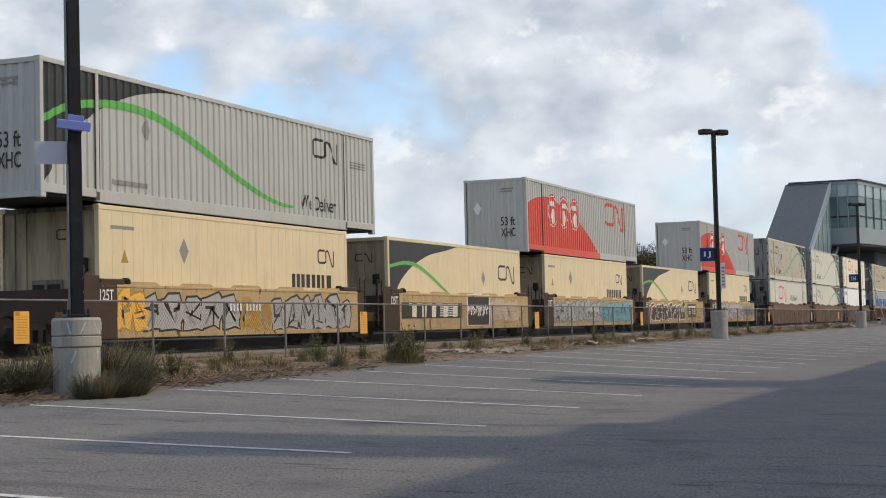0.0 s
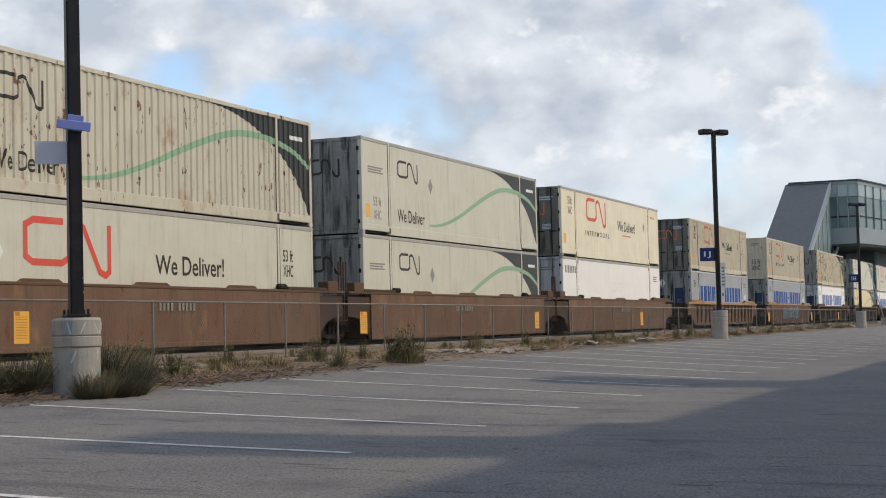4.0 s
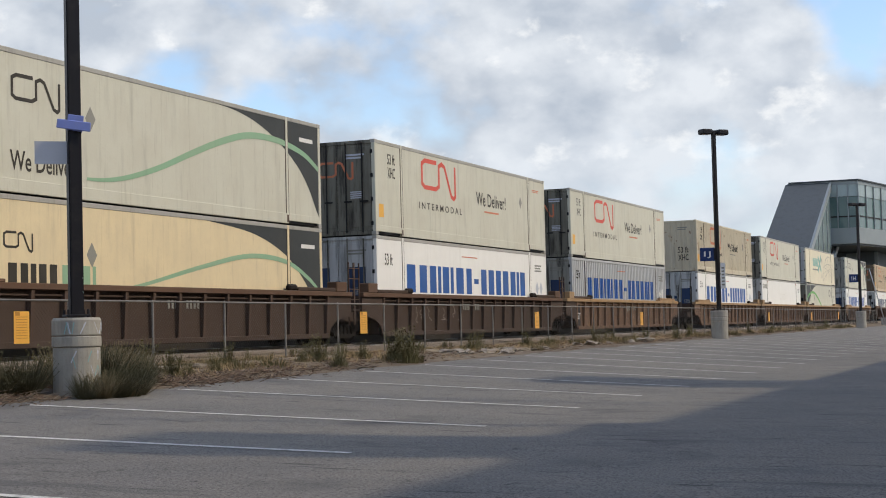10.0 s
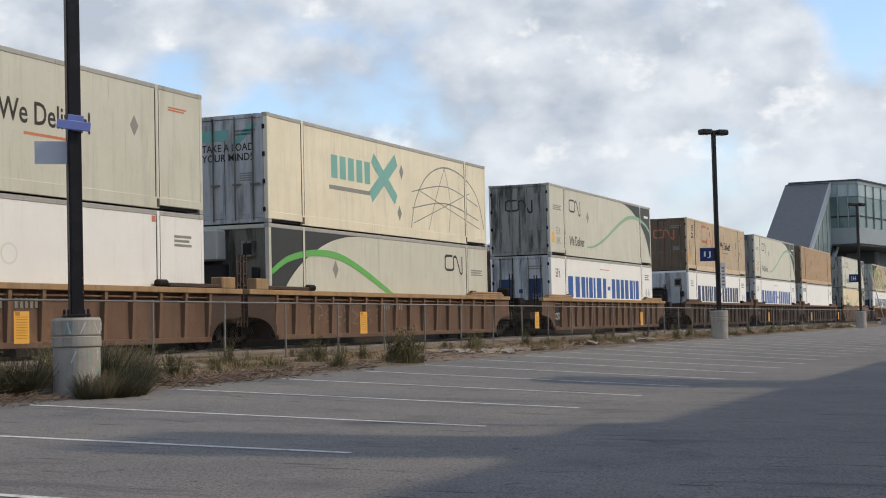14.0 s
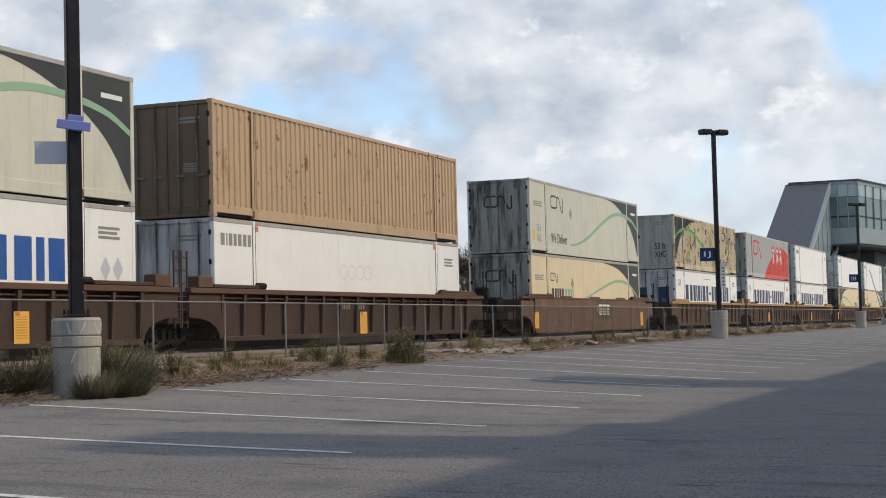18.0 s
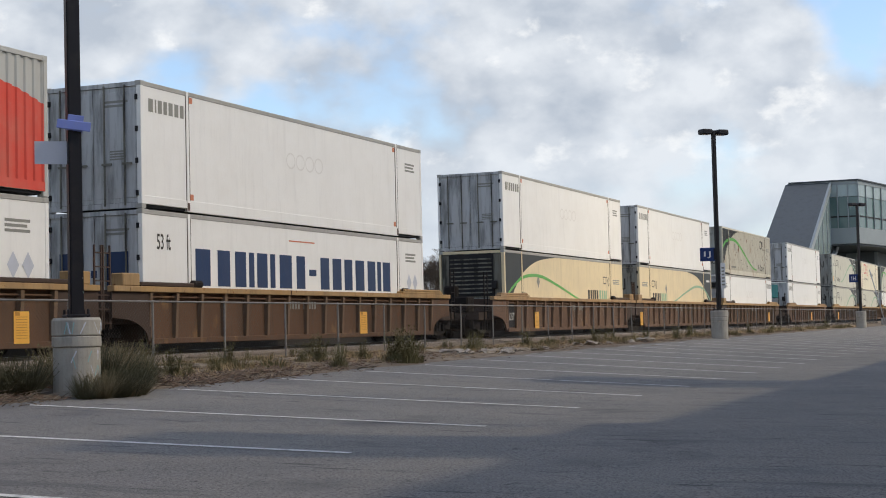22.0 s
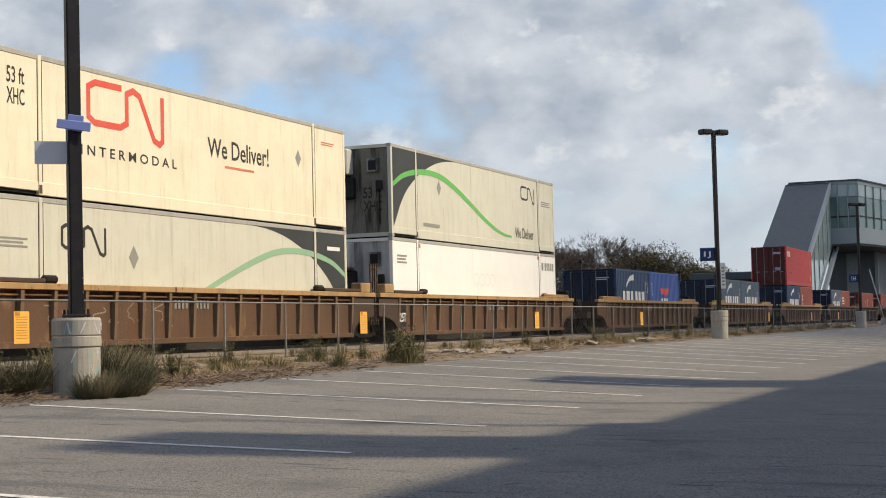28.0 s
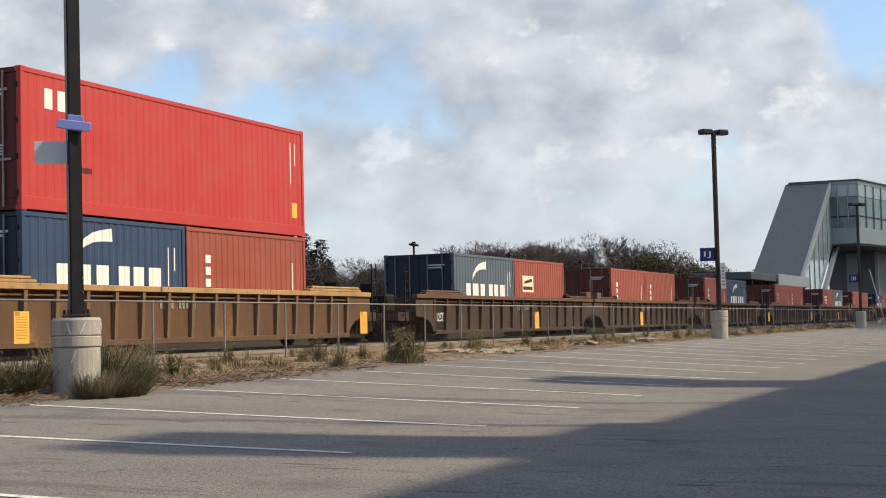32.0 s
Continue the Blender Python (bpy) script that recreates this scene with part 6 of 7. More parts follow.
for x, top in ((21.13, 17.4), (17.2, 17.63)):
    bm = bmesh.new()
    tube(bm, (x, -5.6, 9.2), (x, -5.6, top), 0.085, 0.07, 10)
    put("flue", finish("flue", bm), M["galv"], hall)
tagged(hall, "plain long building on the near side of the lot", "building")

# ---- unseen thin cloud, added out of view to dim the sun, then drifting off ----
def added_cloud_mesh():
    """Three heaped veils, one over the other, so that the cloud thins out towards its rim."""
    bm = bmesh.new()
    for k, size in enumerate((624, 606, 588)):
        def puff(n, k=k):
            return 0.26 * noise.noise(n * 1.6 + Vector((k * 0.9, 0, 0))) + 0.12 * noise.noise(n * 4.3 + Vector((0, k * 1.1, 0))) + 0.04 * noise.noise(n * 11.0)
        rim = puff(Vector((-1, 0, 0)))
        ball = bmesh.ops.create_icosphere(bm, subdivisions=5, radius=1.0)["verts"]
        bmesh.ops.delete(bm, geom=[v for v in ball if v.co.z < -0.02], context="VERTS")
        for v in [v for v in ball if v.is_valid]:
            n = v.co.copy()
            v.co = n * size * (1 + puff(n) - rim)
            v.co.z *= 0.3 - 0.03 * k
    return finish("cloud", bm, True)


m_cloud = bpy.data.materials.new("added_sun_veil")
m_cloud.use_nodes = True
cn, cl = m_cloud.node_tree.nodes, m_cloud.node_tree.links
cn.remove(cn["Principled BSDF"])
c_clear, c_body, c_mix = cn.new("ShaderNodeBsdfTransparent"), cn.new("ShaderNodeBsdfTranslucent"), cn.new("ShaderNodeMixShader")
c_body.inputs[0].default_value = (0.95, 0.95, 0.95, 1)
# opacity of each veil sets how much sun the added cloud holds back
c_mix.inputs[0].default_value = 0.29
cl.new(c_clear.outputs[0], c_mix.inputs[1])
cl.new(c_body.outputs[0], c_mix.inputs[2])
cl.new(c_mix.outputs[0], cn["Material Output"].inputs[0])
cloud = put("cloud", added_cloud_mesh(), m_cloud)
tagged(cloud, "unseen thin cloud added to dim the sun, then drifting off", "cloud", kind="structure")
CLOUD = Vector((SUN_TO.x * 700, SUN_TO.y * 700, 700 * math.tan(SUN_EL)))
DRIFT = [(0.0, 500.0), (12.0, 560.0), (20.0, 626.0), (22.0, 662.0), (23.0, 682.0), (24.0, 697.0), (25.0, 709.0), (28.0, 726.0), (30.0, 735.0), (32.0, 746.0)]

# ---- station across the track: platform, lamps, stair house, bridge ----
plat = put("platform", box_mesh("platform", (20, 150, 24.0, 30.0, -0.1, 0.78), bevel=0.03), M["under"])
tagged(plat, "long concrete station platform beyond the track", "platform", kind="structure")


def platform_lamp(x):
    p = new("platform_lamp")
    p.location = (x, 26.0, 0.78)
    bm = bmesh.new()
    tube(bm, (0, 0, 0), (0, 0, 3.85), 0.07, 0.055, 8)
    put("pole", finish("pole", bm, True), M["black"], p)
    for s in (-1, 1):
        put("lamp_head", box_mesh("lamp_head", (min(s * 0.06, s * 0.5), max(s * 0.06, s * 0.5), -0.14, 0.14, 3.72, 3.82), bevel=0.04), M["black"], p)
    put("cap", box_mesh("cap", (-0.08, 0.08, -0.08, 0.08, 3.7, 3.9), bevel=0.02), M["black"], p)
    return p


p0 = tagged(platform_lamp(36.2), "black double-armed platform lamp", "lamp", group="platform lamps")
for k in range(1, 10):
    copy_thing(p0, pose(36.2 + 12.3 * k, 26.0, 0.78, 0, 0, 12))
p0.rotation_euler = (0, 0, radians(12))


def prism(name, plan, z0, z1):
    """An upright prism over a plan; z0 and z1 may be lists, corner by corner."""
    n = len(plan)
    z0 = z0 if isinstance(z0, list) else [z0] * n
    z1 = z1 if isinstance(z1, list) else [z1] * n
    bm = bmesh.new()
    lo = [bm.verts.new((x, y, z)) for (x, y), z in zip(plan, z0)]
    hi = [bm.verts.new((x, y, z)) for (x, y), z in zip(plan, z1)]
    bm.faces.new(lo[::-1])
    bm.faces.new(hi)
    for i in range(n):
        j = (i + 1) % n
        bm.faces.new((lo[i], lo[j], hi[j], hi[i]))
    bmesh.ops.recalc_face_normals(bm, faces=bm.faces[:])
    return finish(name, bm)


def slant(name, x0, x1, y0, y1, za, zb, t):
    """A slab rising along x from za to zb, t thick."""
    return prism(name, [(x0, y0), (x1, y0), (x1, y1), (x0, y1)], [za - t, zb - t, zb - t, za - t], [za, zb, zb, za])


st = new("station_bridge")
put("stair_roof", slant("stair_roof", 154.5, 177.0, 24.32, 29.2, 5.2, 16.3, 0.5), M["zinc"], st, "sloping grey zinc stair roof")
put("roof_edge", slant("roof_edge", 154.0, 177.2, 24.05, 24.3, 5.1, 16.4, 0.8), M["pale"], st, "pale sloping roof edge")
for k in range(6):
    x = 157 + 3.4 * k
    z = 5.0 + (x - 154) * 11.35 / 23.2
    put("stair_pane", prism("stair_pane", [(x, 24.3), (x + 3.2, 24.3), (x + 3.2, 24.36), (x, 24.36)], [max(0.8, z - 7.6), max(0.8, z - 6.0), max(0.8, z - 6.0), max(0.8, z - 7.6)], [z - 0.85, z + 0.7, z + 0.7, z - 0.85]), M["pale_glass"], st, "tall stair glazing")
    put("mullion", prism("mullion", [(x + 3.2, 24.22), (x + 3.4, 24.22), (x + 3.4, 24.4), (x + 3.2, 24.4)], max(0.8, z - 4.7), z + 0.05), M["pale"], st)
put("stringer", slant("stringer", 163.0, 182.0, 23.9, 24.25, 1.6, 10.6, 0.8), M["pale"], st, "pale sloping stair beam")
put("stair_wall", slant("stair_wall", 154.5, 178.0, 24.6, 29.0, 4.6, 15.7, 4.0), M["glass"], st, "dark glazed stair side")
put("core", box_mesh("core", (195, 207, 21.4, 27.2, 0, 9.05)), M["tower"], st, "dark grey lift tower")
put("core_panel", box_mesh("core_panel", (194.8, 194.99, 23.4, 25.0, 1.2, 8.9)), M["pale"], st, "pale tower panel")
put("core_edge", box_mesh("core_edge", (194.7, 195.0, 21.2, 21.6, 0, 9.0)), M["pale"], st)
plan = [(177, 24.6), (177, 21.15), (188, 19.0), (216, 14.0), (224, 22), (224, 29), (177, 29)]
put("bridge_floor", prism("bridge_floor", plan, 9.3, 11.1), M["pale"], st, "pale bridge floor edge")
put("bridge_underside", prism("bridge_underside", [(x + 0.2, y + 0.2) for x, y in plan], 9.1, 9.29), M["zinc"], st, "dark underside")
put("bridge_roof", prism("bridge_roof", plan, 16.0, 16.4), M["pale"], st, "pale roof edge")
put("roof_cap", prism("roof_cap", [(x - 0.15, y - 0.15) for x, y in plan], 16.41, 16.55), M["zinc"], st)
front = [((177, 24.6), (177, 21.15), 3), ((177, 21.15), (188, 19.0), 4), ((188, 19.0), (216, 14.0), 7)]
for (xa, ya), (xb, yb), n in front:
    for i in range(n):
        f0, f1 = (i + 0.03) / n, (i + 0.97) / n
        q = [(xa + (xb - xa) * f, ya + (yb - ya) * f) for f in (f0, f1)]
        dx, dy = 0.25, 0.12
        put("pane", prism("pane", [(q[0][0] + 0.1, q[0][1] + 0.05), (q[1][0] + 0.1, q[1][1] + 0.05), (q[1][0] + dx, q[1][1] + dy), (q[0][0] + dx, q[0][1] + dy)], 11.1, 14.6), M["glass"], st, "green-tinted bridge pane")
        put("upper_pane", prism("upper_pane", [(q[0][0] + 0.1, q[0][1] + 0.05), (q[1][0] + 0.1, q[1][1] + 0.05), (q[1][0] + dx, q[1][1] + dy), (q[0][0] + dx, q[0][1] + dy)], 14.65, 16.0), M["pale_glass"], st, "pale upper pane")
        m0 = (xa + (xb - xa) * i / n, ya + (yb - ya) * i / n)
        put("mullion", box_mesh("mullion", (m0[0] - 0.06, m0[0] + 0.06, m0[1] - 0.06, m0[1] + 0.06, 11.1, 16.0)), M["pale"], st)
    put("handrail", prism("handrail", [(xa + 0.05, ya), (xb + 0.05, yb), (xb + 0.12, yb + 0.05), (xa + 0.12, ya + 0.05)], 12.3, 12.45), M["dark"], st)
put("inner_wall", prism("inner_wall", [(182, 27.0), (216, 20.0), (218, 22), (184, 28.8)], 11.1, 15.2), M["dark"], st, "dark interior behind the glass")
tagged(st, "grey zinc and glass station footbridge with sloping stair", "station")
sh = new("platform_shelter")
put("roof", box_mesh("roof", (128, 154, 24.2, 29.4, 4.35, 5.0), bevel=0.05), M["zinc"], sh)
put("fascia", box_mesh("fascia", (140, 158, 24.0, 24.19, 4.1, 5.1)), M["pale"], sh)
for x in (130, 138, 146, 153):
    for y in (24.6, 28.8):
        put("column", box_mesh("column", (x - 0.12, x + 0.12, y - 0.12, y + 0.12, 0.6, 4.35)), M["dark"], sh)
put("back_wall", box_mesh("back_wall", (128, 154, 29.0, 29.2, 0.6, 4.35)), M["glass"], sh)
tagged(sh, "low grey station shelter below the stair", "shelter")
gate = new("crossing_gate")
bm = bmesh.new()
tube(bm, (104.4, 11.0, 0.35), (101.5, 11.6, 4.0), 0.04, 0.03, 8)
put("arm", finish("arm", bm, True), M["sign_grey"], gate, "pale leaning arm")
put("foot", box_mesh("foot", (104.2, 104.8, 10.8, 11.3, 0.3, 0.9), bevel=0.03), M["galv"], gate)
tagged(gate, "pale leaning barrier arm at the lot edge", "barrier")

# ---- trees beyond the railway ----
def bare_tree(h, seed, spread=0.5, depth=7, mat="twig"):
    """A leafless tree: a tapered trunk, limbs and a crown of many fine twigs."""
    random.seed(seed)
    t = new("bare_tree")
    trunk, crown = bmesh.new(), bmesh.new()

    def grow(p, d, length, r, level):
        q = p + d * length
        tube(trunk if level < 2 else crown, p, q, r, r * 0.68, 5 if level < 2 else 3)
        if level >= depth:
            return
        for k in range(2 + (random.random() < 0.75)):
            nd = (d + Vector((random.uniform(-1, 1), random.uniform(-1, 1), random.uniform(-0.35, 0.75))) * spread * (1.0 if level else 0.8)).normalized()
            grow(q if k else p + d * length * random.uniform(0.6, 1.0), nd, length * random.uniform(0.64, 0.85), max(r * 0.6, 0.009), level + 1)

    grow(Vector((0, 0, -0.2)), Vector((random.uniform(-.05, .05), random.uniform(-.05, .05), 1)).normalized(), h * 0.24, h * 0.02, 0)
    put("trunk", finish("trunk", trunk), M["bark"], t)
    put("crown", finish("crown", crown), M[mat], t, "crown of fine brown twigs")
    return t


def conifer(h, seed):
    random.seed(seed)
    t = new("conifer")
    bm = bmesh.new()
    tube(bm, (0, 0, -0.2), (0, 0, h * 0.97), h * 0.018, 0.02, 6)
    put("trunk", finish("trunk", bm), M["bark"], t)
    verts, faces = [], []
    z = h * 0.08
    while z < h * 0.98:
        reach = (h - z) * 0.3 + 0.3
        for k in range(9):
            a, rr = random.uniform(0, 6.283), reach * random.choice((0.55, 0.8, 1.0, 1.2))
            for j in range(int(6 + rr * 9)):
                f = random.random() ** 0.7
                c = Vector((math.cos(a) * rr * f, math.sin(a) * rr * f, z + rr * (0.12 * f - 0.34 * f * f)))
                o = Vector((random.gauss(0, 1), random.gauss(0, 1), random.gauss(0, 0.5))) * 0.13 * (1.3 - f)
                u = Vector((math.cos(a) + random.uniform(-1, 1), math.sin(a) + random.uniform(-1, 1), random.uniform(-0.7, 0.3))).normalized() * random.uniform(0.14, 0.3)
                v = u.cross(Vector((0.1, 0.2, 1))).normalized() * 0.07
                n = len(verts)
                verts += [c + o - v, c + o + v, c + o + u]
                faces.append((n, n + 1, n + 2))
        z += h * 0.022
    me = bpy.data.meshes.new("crown")
    me.from_pydata(verts, [], faces)
    put("crown", me, M["needle"], t, "dark green needle crown")
    return t


def shrub(w, h, seed, mat, n=15000):
    """A dense thicket of small leaves and twigs with an uneven top."""
    random.seed(seed)
    t = new("thicket")
    verts, faces = [], []
    leafy_kind = mat != "twig"
    if leafy_kind:
        n = int(n * 2.2)
    clumps = []
    for _ in range(34):
        cx = random.uniform(-w / 2, w / 2)
        clumps.append((cx, random.uniform(-1.5, 1.5), random.uniform(0.55, 1.0) * h * (1 - 0.35 * (2 * cx / w) ** 2)))
    for i in range(n):
        cx, cy, cz = random.choice(clumps)
        d = Vector((random.gauss(0, 1), random.gauss(0, 1), random.gauss(0, 1))).normalized() * random.random() ** 0.45
        r = 0.24 * h if leafy_kind else 0.27 * h
        if random.random() < 0.45:
            p = Vector((cx + d.x * r, cy + d.y * r, cz * random.random()))
        else:
            p = Vector((cx + d.x * r, cy + d.y * r, max(0.05, cz - 0.6 * r + d.z * r * 0.8)))
        s = random.uniform(0.08, 0.34) if not leafy_kind else random.uniform(0.06, 0.13)
        u = Vector((random.uniform(-1, 1), random.uniform(-1, 1), random.uniform(-0.6, 1))).normalized() * s
        v = u.orthogonal().normalized() * (0.016 if not leafy_kind else 0.05)
        k = len(verts)
        verts += [p - u, p + v, p + u, p - v]
        faces.append((k, k + 1, k + 2, k + 3))
    me = bpy.data.meshes.new("foliage")
    me.from_pydata(verts, [], faces)
    put("foliage", me, M[mat], t)
    bm = bmesh.new()
    for i in range(90):
        cx, cy, cz = random.choice(clumps)
        tube(bm, (cx * 0.9, cy, -0.2), (cx + random.uniform(-0.5, 0.5), cy + random.uniform(-0.4, 0.4), cz * random.uniform(0.6, 0.92)), 0.035, 0.008, 3)
    put("stem_work", finish("stem_work", bm), M["bark"], t)
    return t


def bearing(px, dist):
    """The place on the ground at a distance, by its bearing across the view."""
    a = YAW - math.atan((px - 784) / 2710.0)
    return dist * math.cos(a), dist * math.sin(a)


kinds = [bare_tree(9.5, s, 0.72, 8) for s in (1, 2, 3)]
for k, (px, dist, h) in enumerate([(95, 75, 7.4), (60, 82, 6.6), (150, 90, 6.0), (20, 95, 5.5), (665, 150, 9.0), (690, 158, 9.4), (640, 160, 7.0), (860, 165, 10.8), (890, 160, 10.6), (925, 168, 11.0), (960, 165, 11.0), (985, 150, 10.6), (1010, 170, 8.0), (1040, 150, 9.6), (1062, 155, 11.4), (1085, 160, 10.8), (1110, 158, 10.2),
                                    (1140, 165, 8.8), (780, 165, 10.0), (800, 160, 10.6), (835, 162, 11.0), (750, 165, 9.0), (875, 158, 11.2), (910, 156, 10.8), (945, 158, 11.0), (820, 172, 10.2), (1175, 170, 7.2), (720, 170, 6.8), (570, 140, 5.2), (545, 150, 5.0), (1340, 230, 9.0), (1352, 240, 10.0), (230, 150, 5.5), (255, 155, 4.5), (330, 160, 4.0), (500, 165, 5.4)]):
    x, y = bearing(px, dist)
    src = kinds[k % 3]
    f = h / 9.5
    if k < 3:
        src.location, src.scale, src.rotation_euler = (x, y, 0.2), (f, f, f), (0, 0, k * 1.7)
        t = src
    else:
        t = copy_thing(src, pose(x, y, 0.2, 0, 0, 77 * k))
        t.scale = (f * 1.1, f * 1.1, f)
    tagged(t, "leafless brown tree beyond the railway", "tree", group="bare trees beyond the railway")
for k, (px, dist, h) in enumerate([(408, 150, 10.4), (430, 152, 11.2), (447, 150, 10.6), (497, 122, 7.6), (513, 120, 8.8), (537, 124, 8.9), (552, 128, 7.6), (567, 128, 8.6), (580, 126, 6.6), (10, 110, 9.0)]):
    t = conifer(h, 20 + k)
    t.location = (*bearing(px, dist), 0.2)
    tagged(t, "dark green conifer beyond the railway", "tree", group="conifers beyond the railway")
for k, (px, dist, w, h, mat) in enumerate([(1190, 150, 12, 6.8, "leaf"), (1150, 152, 12, 7.8, "leaf"), (1225, 152, 8, 5.0, "leaf"), (1100, 150, 12, 6.6, "twig"), (1050, 148, 12, 6.0, "twig"), (1000, 150, 12, 6.4, "twig"), (950, 150, 12, 6.0, "twig"), (900, 150, 12, 6.2, "twig"), (850, 150, 12, 5.8, "twig"), (800, 150, 12, 5.0, "twig"),
                                           (745, 152, 10, 4.4, "twig"), (690, 140, 9, 6.0, "twig"), (655, 140, 7, 5.6, "twig"), (575, 116, 6, 5.0, "twig"), (540, 116, 7, 6.4, "twig"), (505, 117, 7, 6.2, "twig"), (90, 72, 6, 3.6, "twig"), (30, 74, 6, 3.6, "twig"), (150, 80, 6, 3.6, "twig"), (210, 90, 6, 3.4, "twig"), (600, 150, 10, 3.0, "twig"),
                                           (270, 110, 9, 3.6, "twig"), (340, 120, 9, 3.6, "twig"), (420, 130, 9, 3.8, "twig"), (480, 130, 9, 4.2, "twig"), (1270, 180, 12, 4.8, "leaf"), (1320, 190, 12, 4.8, "leaf"), (1370, 240, 14, 5, "leaf"), (1560, 300, 16, 5, "leaf")]):
    t = shrub(w, h * 1.12, 40 + k, mat)
    t.location = (*bearing(px, dist), 0.2)
    t.rotation_euler = (0, 0, YAW + radians(90) - math.atan((px - 784) / 2710.0))
    tagged(t, "dense dull thicket beyond the railway", "bushes", group="thickets beyond the railway")

# radio mast
mast = new("radio_mast")
mast.location = (*bearing(459, 420), 0.2)
bm = bmesh.new()
for k in range(3):
    a = k * 2.094
    tube(bm, (1.0 * math.cos(a), 1.0 * math.sin(a), 0), (0.45 * math.cos(a), 0.45 * math.sin(a), 33), 0.09, 0.06, 4)
for i in range(16):
    z, r = i * 2.06, 1.0 - 0.55 * i / 16
    for k in range(3):
        a, b = k * 2.094, (k + 1) * 2.094
        tube(bm, (r * math.cos(a), r * math.sin(a), z), (r * math.cos(b), r * math.sin(b), z + 2.06), 0.05, 0.05, 3)
put("lattice", finish("lattice", bm), M["galv"], mast)
for k in range(9):
    a = k * 0.698
    put("antenna", box_mesh("antenna", (-0.2, 0.2, -0.12, 0.12, -1.1, 1.1)), M["white"], mast, m=pose(1.9 * math.cos(a), 1.9 * math.sin(a), 31.5 - (k % 2) * 3.2))
put("antenna_ring", lathe("antenna_ring", [(1.75, 30.9), (1.9, 30.9), (1.9, 31.0), (1.75, 31.0)], 12), M["galv"], mast)
tagged(mast, "distant lattice radio mast with white antennas", "mast")


# ---- verge: weeds, dry grass, stones, sticks ----
def blades(n, spread, height, seed, lean=0.5, width=0.006):
    random.seed(seed)
    verts, faces = [], []
    for i in range(n):
        a, r = random.uniform(0, 6.283), spread * math.sqrt(random.random())
        x, y, h = r * math.cos(a), r * math.sin(a), height * random.uniform(0.45, 1.0) * (1.0 - 0.45 * (r / spread) ** 2)
        b, l = random.uniform(0, 6.283), h * lean * random.uniform(0.2, 1.0)
        dx, dy = math.cos(b) * l + x * 0.4, math.sin(b) * l + y * 0.4
        wx, wy = -math.sin(b) * width, math.cos(b) * width
        k = len(verts)
        verts += [(x - wx, y - wy, -0.05), (x + wx, y + wy, -0.05), (x + dx * 0.4 + wx, y + dy * 0.4 + wy, h * 0.6), (x + dx * 0.4 - wx, y + dy * 0.4 - wy, h * 0.6), (x + dx, y + dy, h)]
        faces += [(k, k + 1, k + 2, k + 3), (k + 3, k + 2, k + 4)]
    me = bpy.data.meshes.new("blades")
    me.from_pydata(verts, [], faces)
    return me


def leafy(n, spread, height, seed, leaf=0.07, per=11):
    random.seed(seed)
    bm = bmesh.new()
    for i in range(n):
        a = random.uniform(0, 6.283)
        top = Vector((math.cos(a) * spread * random.random(), math.sin(a) * spread * random.random(), height * random.uniform(0.5, 1.0)))
        foot = Vector((top.x * 0.22, top.y * 0.22, -0.05))
        tube(bm, foot, top, 0.006, 0.002, 3)
        for j in range(per):
            f = random.uniform(0.25, 1.0)
            p = foot.lerp(top, f)
            u = Vector((random.uniform(-1, 1), random.uniform(-1, 1), random.uniform(-0.1, 0.9))).normalized() * random.uniform(0.6, 1.4) * leaf
            v = u.cross(Vector((0, 0, 1))).normalized() * leaf * 0.2
            bm.faces.new([bm.verts.new(q) for q in (p, p + u * 0.5 + v, p + u, p + u * 0.5 - v)])
    return finish("leafy_stems", bm)


tuft_src = [blades(170, 0.28, 0.36, 60 + k) for k in range(3)]
dry_src = [blades(150, 0.34, 0.34, 70 + k, 0.7, 0.004) for k in range(3)]
fine_src = [leafy(170, 0.62, 0.6, 90 + k, 0.03, 15) for k in range(3)]
leaf_src = [leafy(34, 0.34, 0.75, 80 + k) for k in range(3)]
random.seed(8)


def weed(x, y, size, kind, k=0):
    w = new("weed_clump")
    w.location, w.rotation_euler = (x, y, land_z(x, y)), (0, 0, random.uniform(0, 6.28))
    size *= {"fine": 0.95, "leafy": 0.72}.get(kind, 0.8)
    w.scale = (size, size, size)
    if kind == "fine":
        put("foliage", fine_src[k % 3], M["wisp" if k % 3 else "sage"], w)
        put("undergrowth", random.choice(fine_src), M["sage"], w, m=pose(0, 0, 0, 0, 0, 130)).scale = (0.95, 0.95, 0.6)
        tagged(w, "wispy grey-green weed bush by the lamp pier", "weeds", group="weed clumps on the verge")
    elif kind == "leafy":
        put("foliage", random.choice(leaf_src), M["weed"], w)
        put("grass", random.choice(tuft_src), M["weed"], w)
        tagged(w, "straggly green weed clump on the verge", "weeds", group="weed clumps on the verge")
    else:
        put("grass", random.choice(dry_src), M["straw"], w)
        put("undergrowth", random.choice(tuft_src), M["weed"], w, m=pose(0.12, 0.05, 0))
        tagged(w, "dry straw-coloured grass clump on the verge", "dry grass", group="dry grass clumps on the verge")


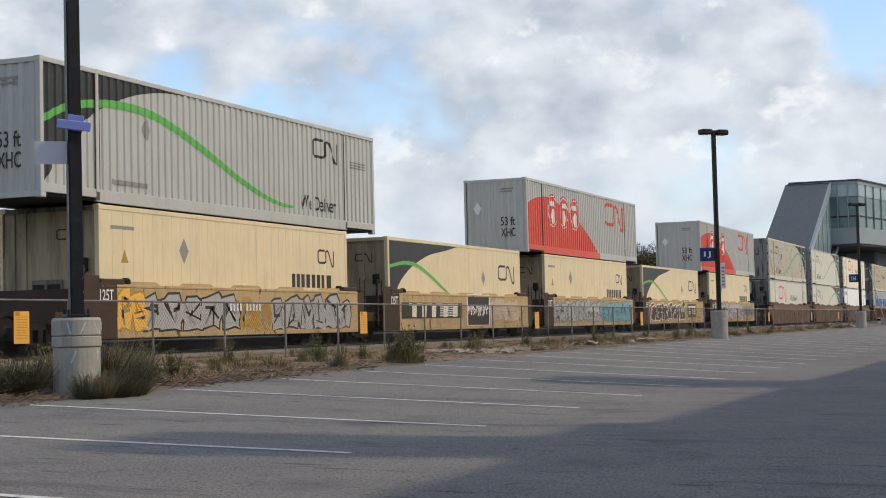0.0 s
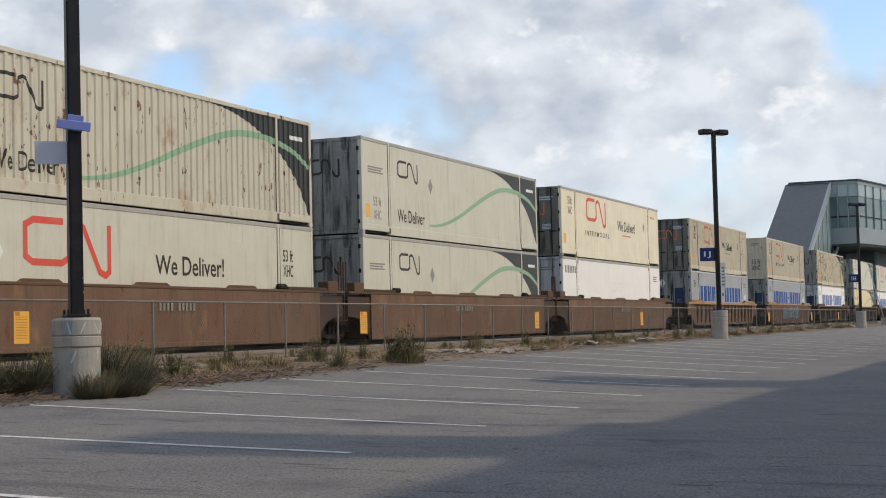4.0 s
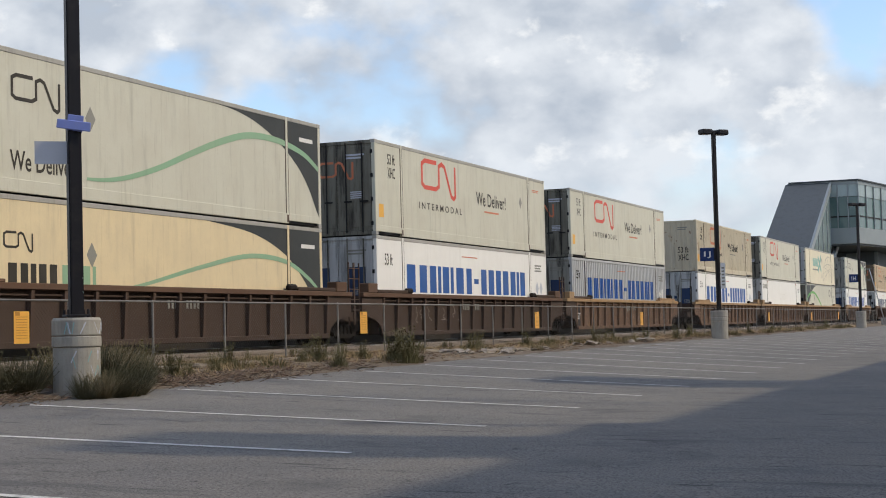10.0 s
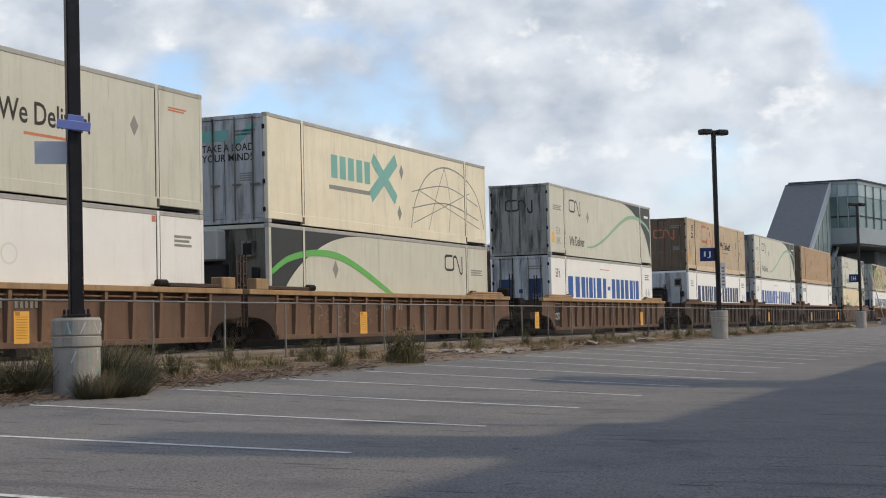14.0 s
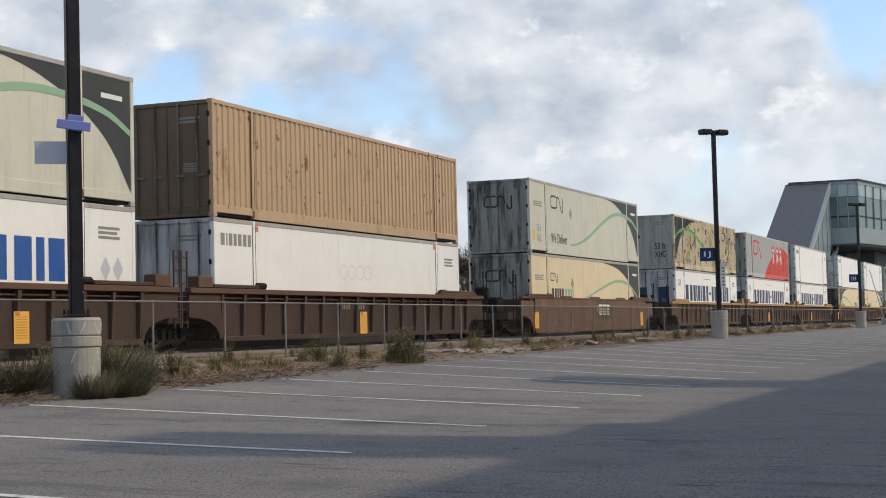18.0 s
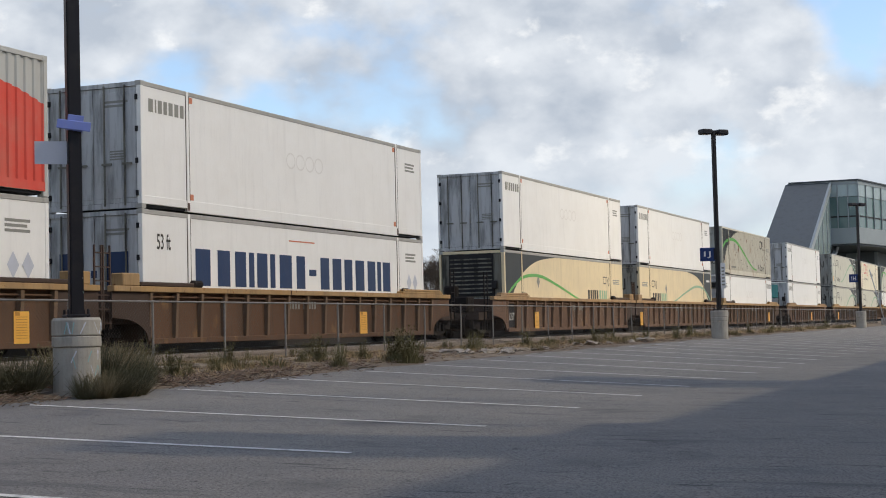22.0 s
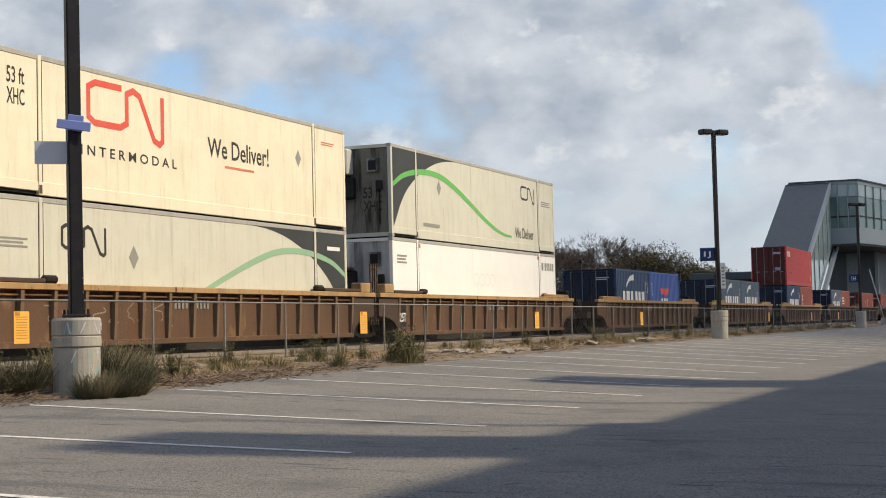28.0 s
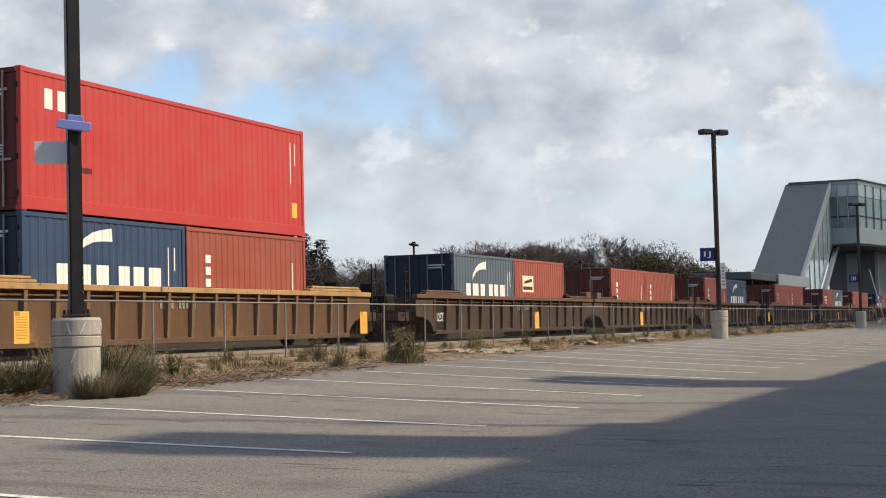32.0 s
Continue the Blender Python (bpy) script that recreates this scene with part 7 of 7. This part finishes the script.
for x, y, s, kind in [(14.72, 10.42, 0.5, "fine"), (14.93, 10.32, 0.58, "fine"), (15.15, 10.27, 0.64, "fine"), (15.38, 10.24, 0.62, "fine"), (15.62, 10.3, 0.55, "fine"), (15.9, 10.5, 0.6, "fine"), (16.2, 10.7, 0.7, "fine"), (15.7, 10.85, 0.95, "fine"), (16.1, 11.0, 0.95, "fine"), (16.6, 11.0, 0.8, "fine"), (16.5, 11.5, 0.95, "fine"), (15.5, 11.3, 0.95, "fine"), (17.0, 11.2, 0.7, "fine"), (14.55, 11.1, 0.8, "fine"), (14.25, 11.2, 0.8, "fine"), (13.7, 11.35, 0.7, "fine"), (17.0, 11.6, 0.9, "fine"), (17.6, 11.9, 0.9, "fine"), (16.5, 11.2, 0.9, "leafy"), (17.2, 11.3, 0.7, "leafy"), (18.0, 11.3, 0.8, "leafy"), (18.4, 12.0, 0.9, "leafy"), (19.6, 11.6, 0.7, "leafy"), (21.0, 12.2, 0.8, "leafy"),
                      (23.6, 11.9, 0.95, "leafy"), (24.0, 12.3, 0.8, "leafy"), (24.95, 10.9, 1.15, "leafy"), (25.15, 11.0, 1.2, "leafy"), (25.3, 10.9, 1.0, "leafy"), (25.1, 11.2, 1.1, "leafy"), (22.4, 10.95, 0.75, "leafy"), (22.7, 11.1, 0.7, "leafy"), (30.5, 11.8, 0.9, "leafy"), (32.0, 12.2, 0.9, "leafy"), (36.0, 12.4, 0.9, "leafy"), (40.5, 12.0, 0.9, "leafy"), (44.5, 11.6, 0.8, "leafy"), (47.5, 11.4, 0.9, "leafy")]:
    weed(x, y, s, kind, int(x * 10))
for k in range(230):
    f = random.random()
    x = 13.0 + 75 * f ** 1.5
    y = random.uniform(11.1, 15.6)
    weed(x, y, random.uniform(0.5, 1.15) * (1.0 if y < 12.4 else 0.45), "leafy" if random.random() < 0.30 else "dry")

# low dry grass all over the verge
verts, faces = [], []
random.seed(9)
for i in range(42000):
    x = 11 + 90 * random.random() ** 1.6
    y = 11.0 + 6.6 * random.random()
    if noise.noise((x * 0.5, y * 0.8, 7)) < -0.12:
        continue
    z = land_z(x, y)
    h, b = random.uniform(0.05, 0.2) * (1.0 if y < 12.6 else 0.4), random.uniform(0, 6.283)
    dx, dy, k = math.cos(b) * h * 0.8, math.sin(b) * h * 0.8, len(verts)
    w = 0.006 + x * 0.00008
    verts += [(x - w, y, z - 0.01), (x + w, y, z - 0.01), (x + dx, y + dy, z + h)]
    faces.append((k, k + 1, k + 2))
me = bpy.data.meshes.new("verge_grass")
me.from_pydata(verts, [], faces)
tagged(put("verge_grass", me, M["straw"]), "short dry grass scattered over the soil verge", "grass", kind="stuff")


def stone_mesh(seed):
    random.seed(seed)
    bm = bmesh.new()
    bmesh.ops.create_icosphere(bm, subdivisions=2, radius=0.5)
    for v in bm.verts:
        v.co *= 0.8 + 0.75 * noise.noise(v.co * 2.6 + Vector((seed, 0, 0)))
        v.co.x *= 1.35
        v.co.z *= 0.5
    return finish("stone", bm)


stones = [stone_mesh(s) for s in range(5)]
random.seed(10)
for k in range(90):
    if k < 42:
        x, y = random.choice([random.uniform(28, 34), random.uniform(28, 34), random.uniform(36.5, 44)]), random.uniform(11.0, 12.0)
        s = random.uniform(0.12, 0.48)
    else:
        x, y, s = 13 + 60 * random.random() ** 1.4, random.uniform(10.8, 12.6), random.uniform(0.05, 0.2)
    o = put("stone", random.choice(stones), M["stone"])
    o.matrix_basis = pose(x, y, land_z(x, y) + s * 0.1, random.uniform(-15, 15), random.uniform(-15, 15), random.uniform(0, 360)) @ Matrix.Diagonal((s, s * random.uniform(0.6, 1), s * random.uniform(0.6, 1), 1))
    tagged(o, "pale broken stone lying on the verge", "stone", group="stones on the verge")
for label, mat, count, seed in (("pale dry sticks littering the lot edge", "stick", 420, 31), ("brown twigs and leaf litter along the lot edge", "litter", 1500, 32), ("dark rotten sticks along the lot edge", "bark", 800, 33)):
    random.seed(seed)
    bm = bmesh.new()
    for k in range(count):
        x = random.choice([random.uniform(12.2, 14.4), random.uniform(16.3, 23), random.uniform(16.8, 20.5), random.uniform(20, 70)])
        y = LOT_EDGE + random.gauss(0.22, 0.3)
        l, t = random.uniform(0.04, 0.3 if mat == "stick" else 0.16), random.gauss(0.2, 1.0)
        z = verge_z(x, y) + random.uniform(0.0, 0.05)
        tube(bm, (x, y, z), (x + l * math.cos(t), y + l * math.sin(t), z + random.uniform(-0.01, 0.06)), random.uniform(0.004, 0.009), 0.003, 3)
    tagged(put("edge_litter", finish("edge_litter", bm), M[mat]), label, "litter", kind="stuff")
random.seed(35)
bm = bmesh.new()
for k in range(3200):
    x, y = 12 + 60 * random.random() ** 1.5, random.uniform(11.0, 14.4)
    l, t = random.uniform(0.05, 0.24), random.uniform(0, 6.283)
    z = verge_z(x, y) + random.uniform(0.0, 0.04)
    tube(bm, (x, y, z), (x + l * math.cos(t), y + l * math.sin(t), z + random.uniform(-0.01, 0.05)), random.uniform(0.005, 0.011), 0.003, 3)
tagged(put("verge_litter", finish("verge_litter", bm), M["litter"]), "brown twigs and dead stalks strewn over the verge", "litter", kind="stuff")
for x, y, l, rz in ((12.4, 11.15, 1.9, 4), (14.45, 11.9, 1.8, -3), (18.6, 12.2, 2.2, 1), (21.2, 12.25, 2.3, -1), (23.9, 12.3, 2.2, 2), (28.4, 12.3, 2.4, -2), (31.6, 12.4, 2.2, 1)):
    k = put("kerb_block", box_mesh("kerb_block", (-l / 2, l / 2, -0.14, 0.14, -0.1, 0.07 if x > 15 else 0.16), bevel=0.03), M["sandy"])
    k.matrix_basis = pose(x, y, land_z(x, y), 2, 0, rz)
    tagged(k, "weathered concrete kerb block lying on the verge", "kerb block", group="kerb blocks")


# ---- the train's run: metres travelled at each time ----
RUN = [(0.0, -0.1), (4.0, 86.2), (8.0, 173.76), (12.0, 262.35), (16.0, 351.7), (20.0, 441.5), (24.0, 531.47), (28.0, 621.37), (32.0, 711.2)]


def motions():
    for thing, s, z in MOVERS:
        walk(thing, [(t, pose(s - d, SIDE_Y, z)) for t, d in RUN])
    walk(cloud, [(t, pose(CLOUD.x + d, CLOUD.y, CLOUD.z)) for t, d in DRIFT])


motions()
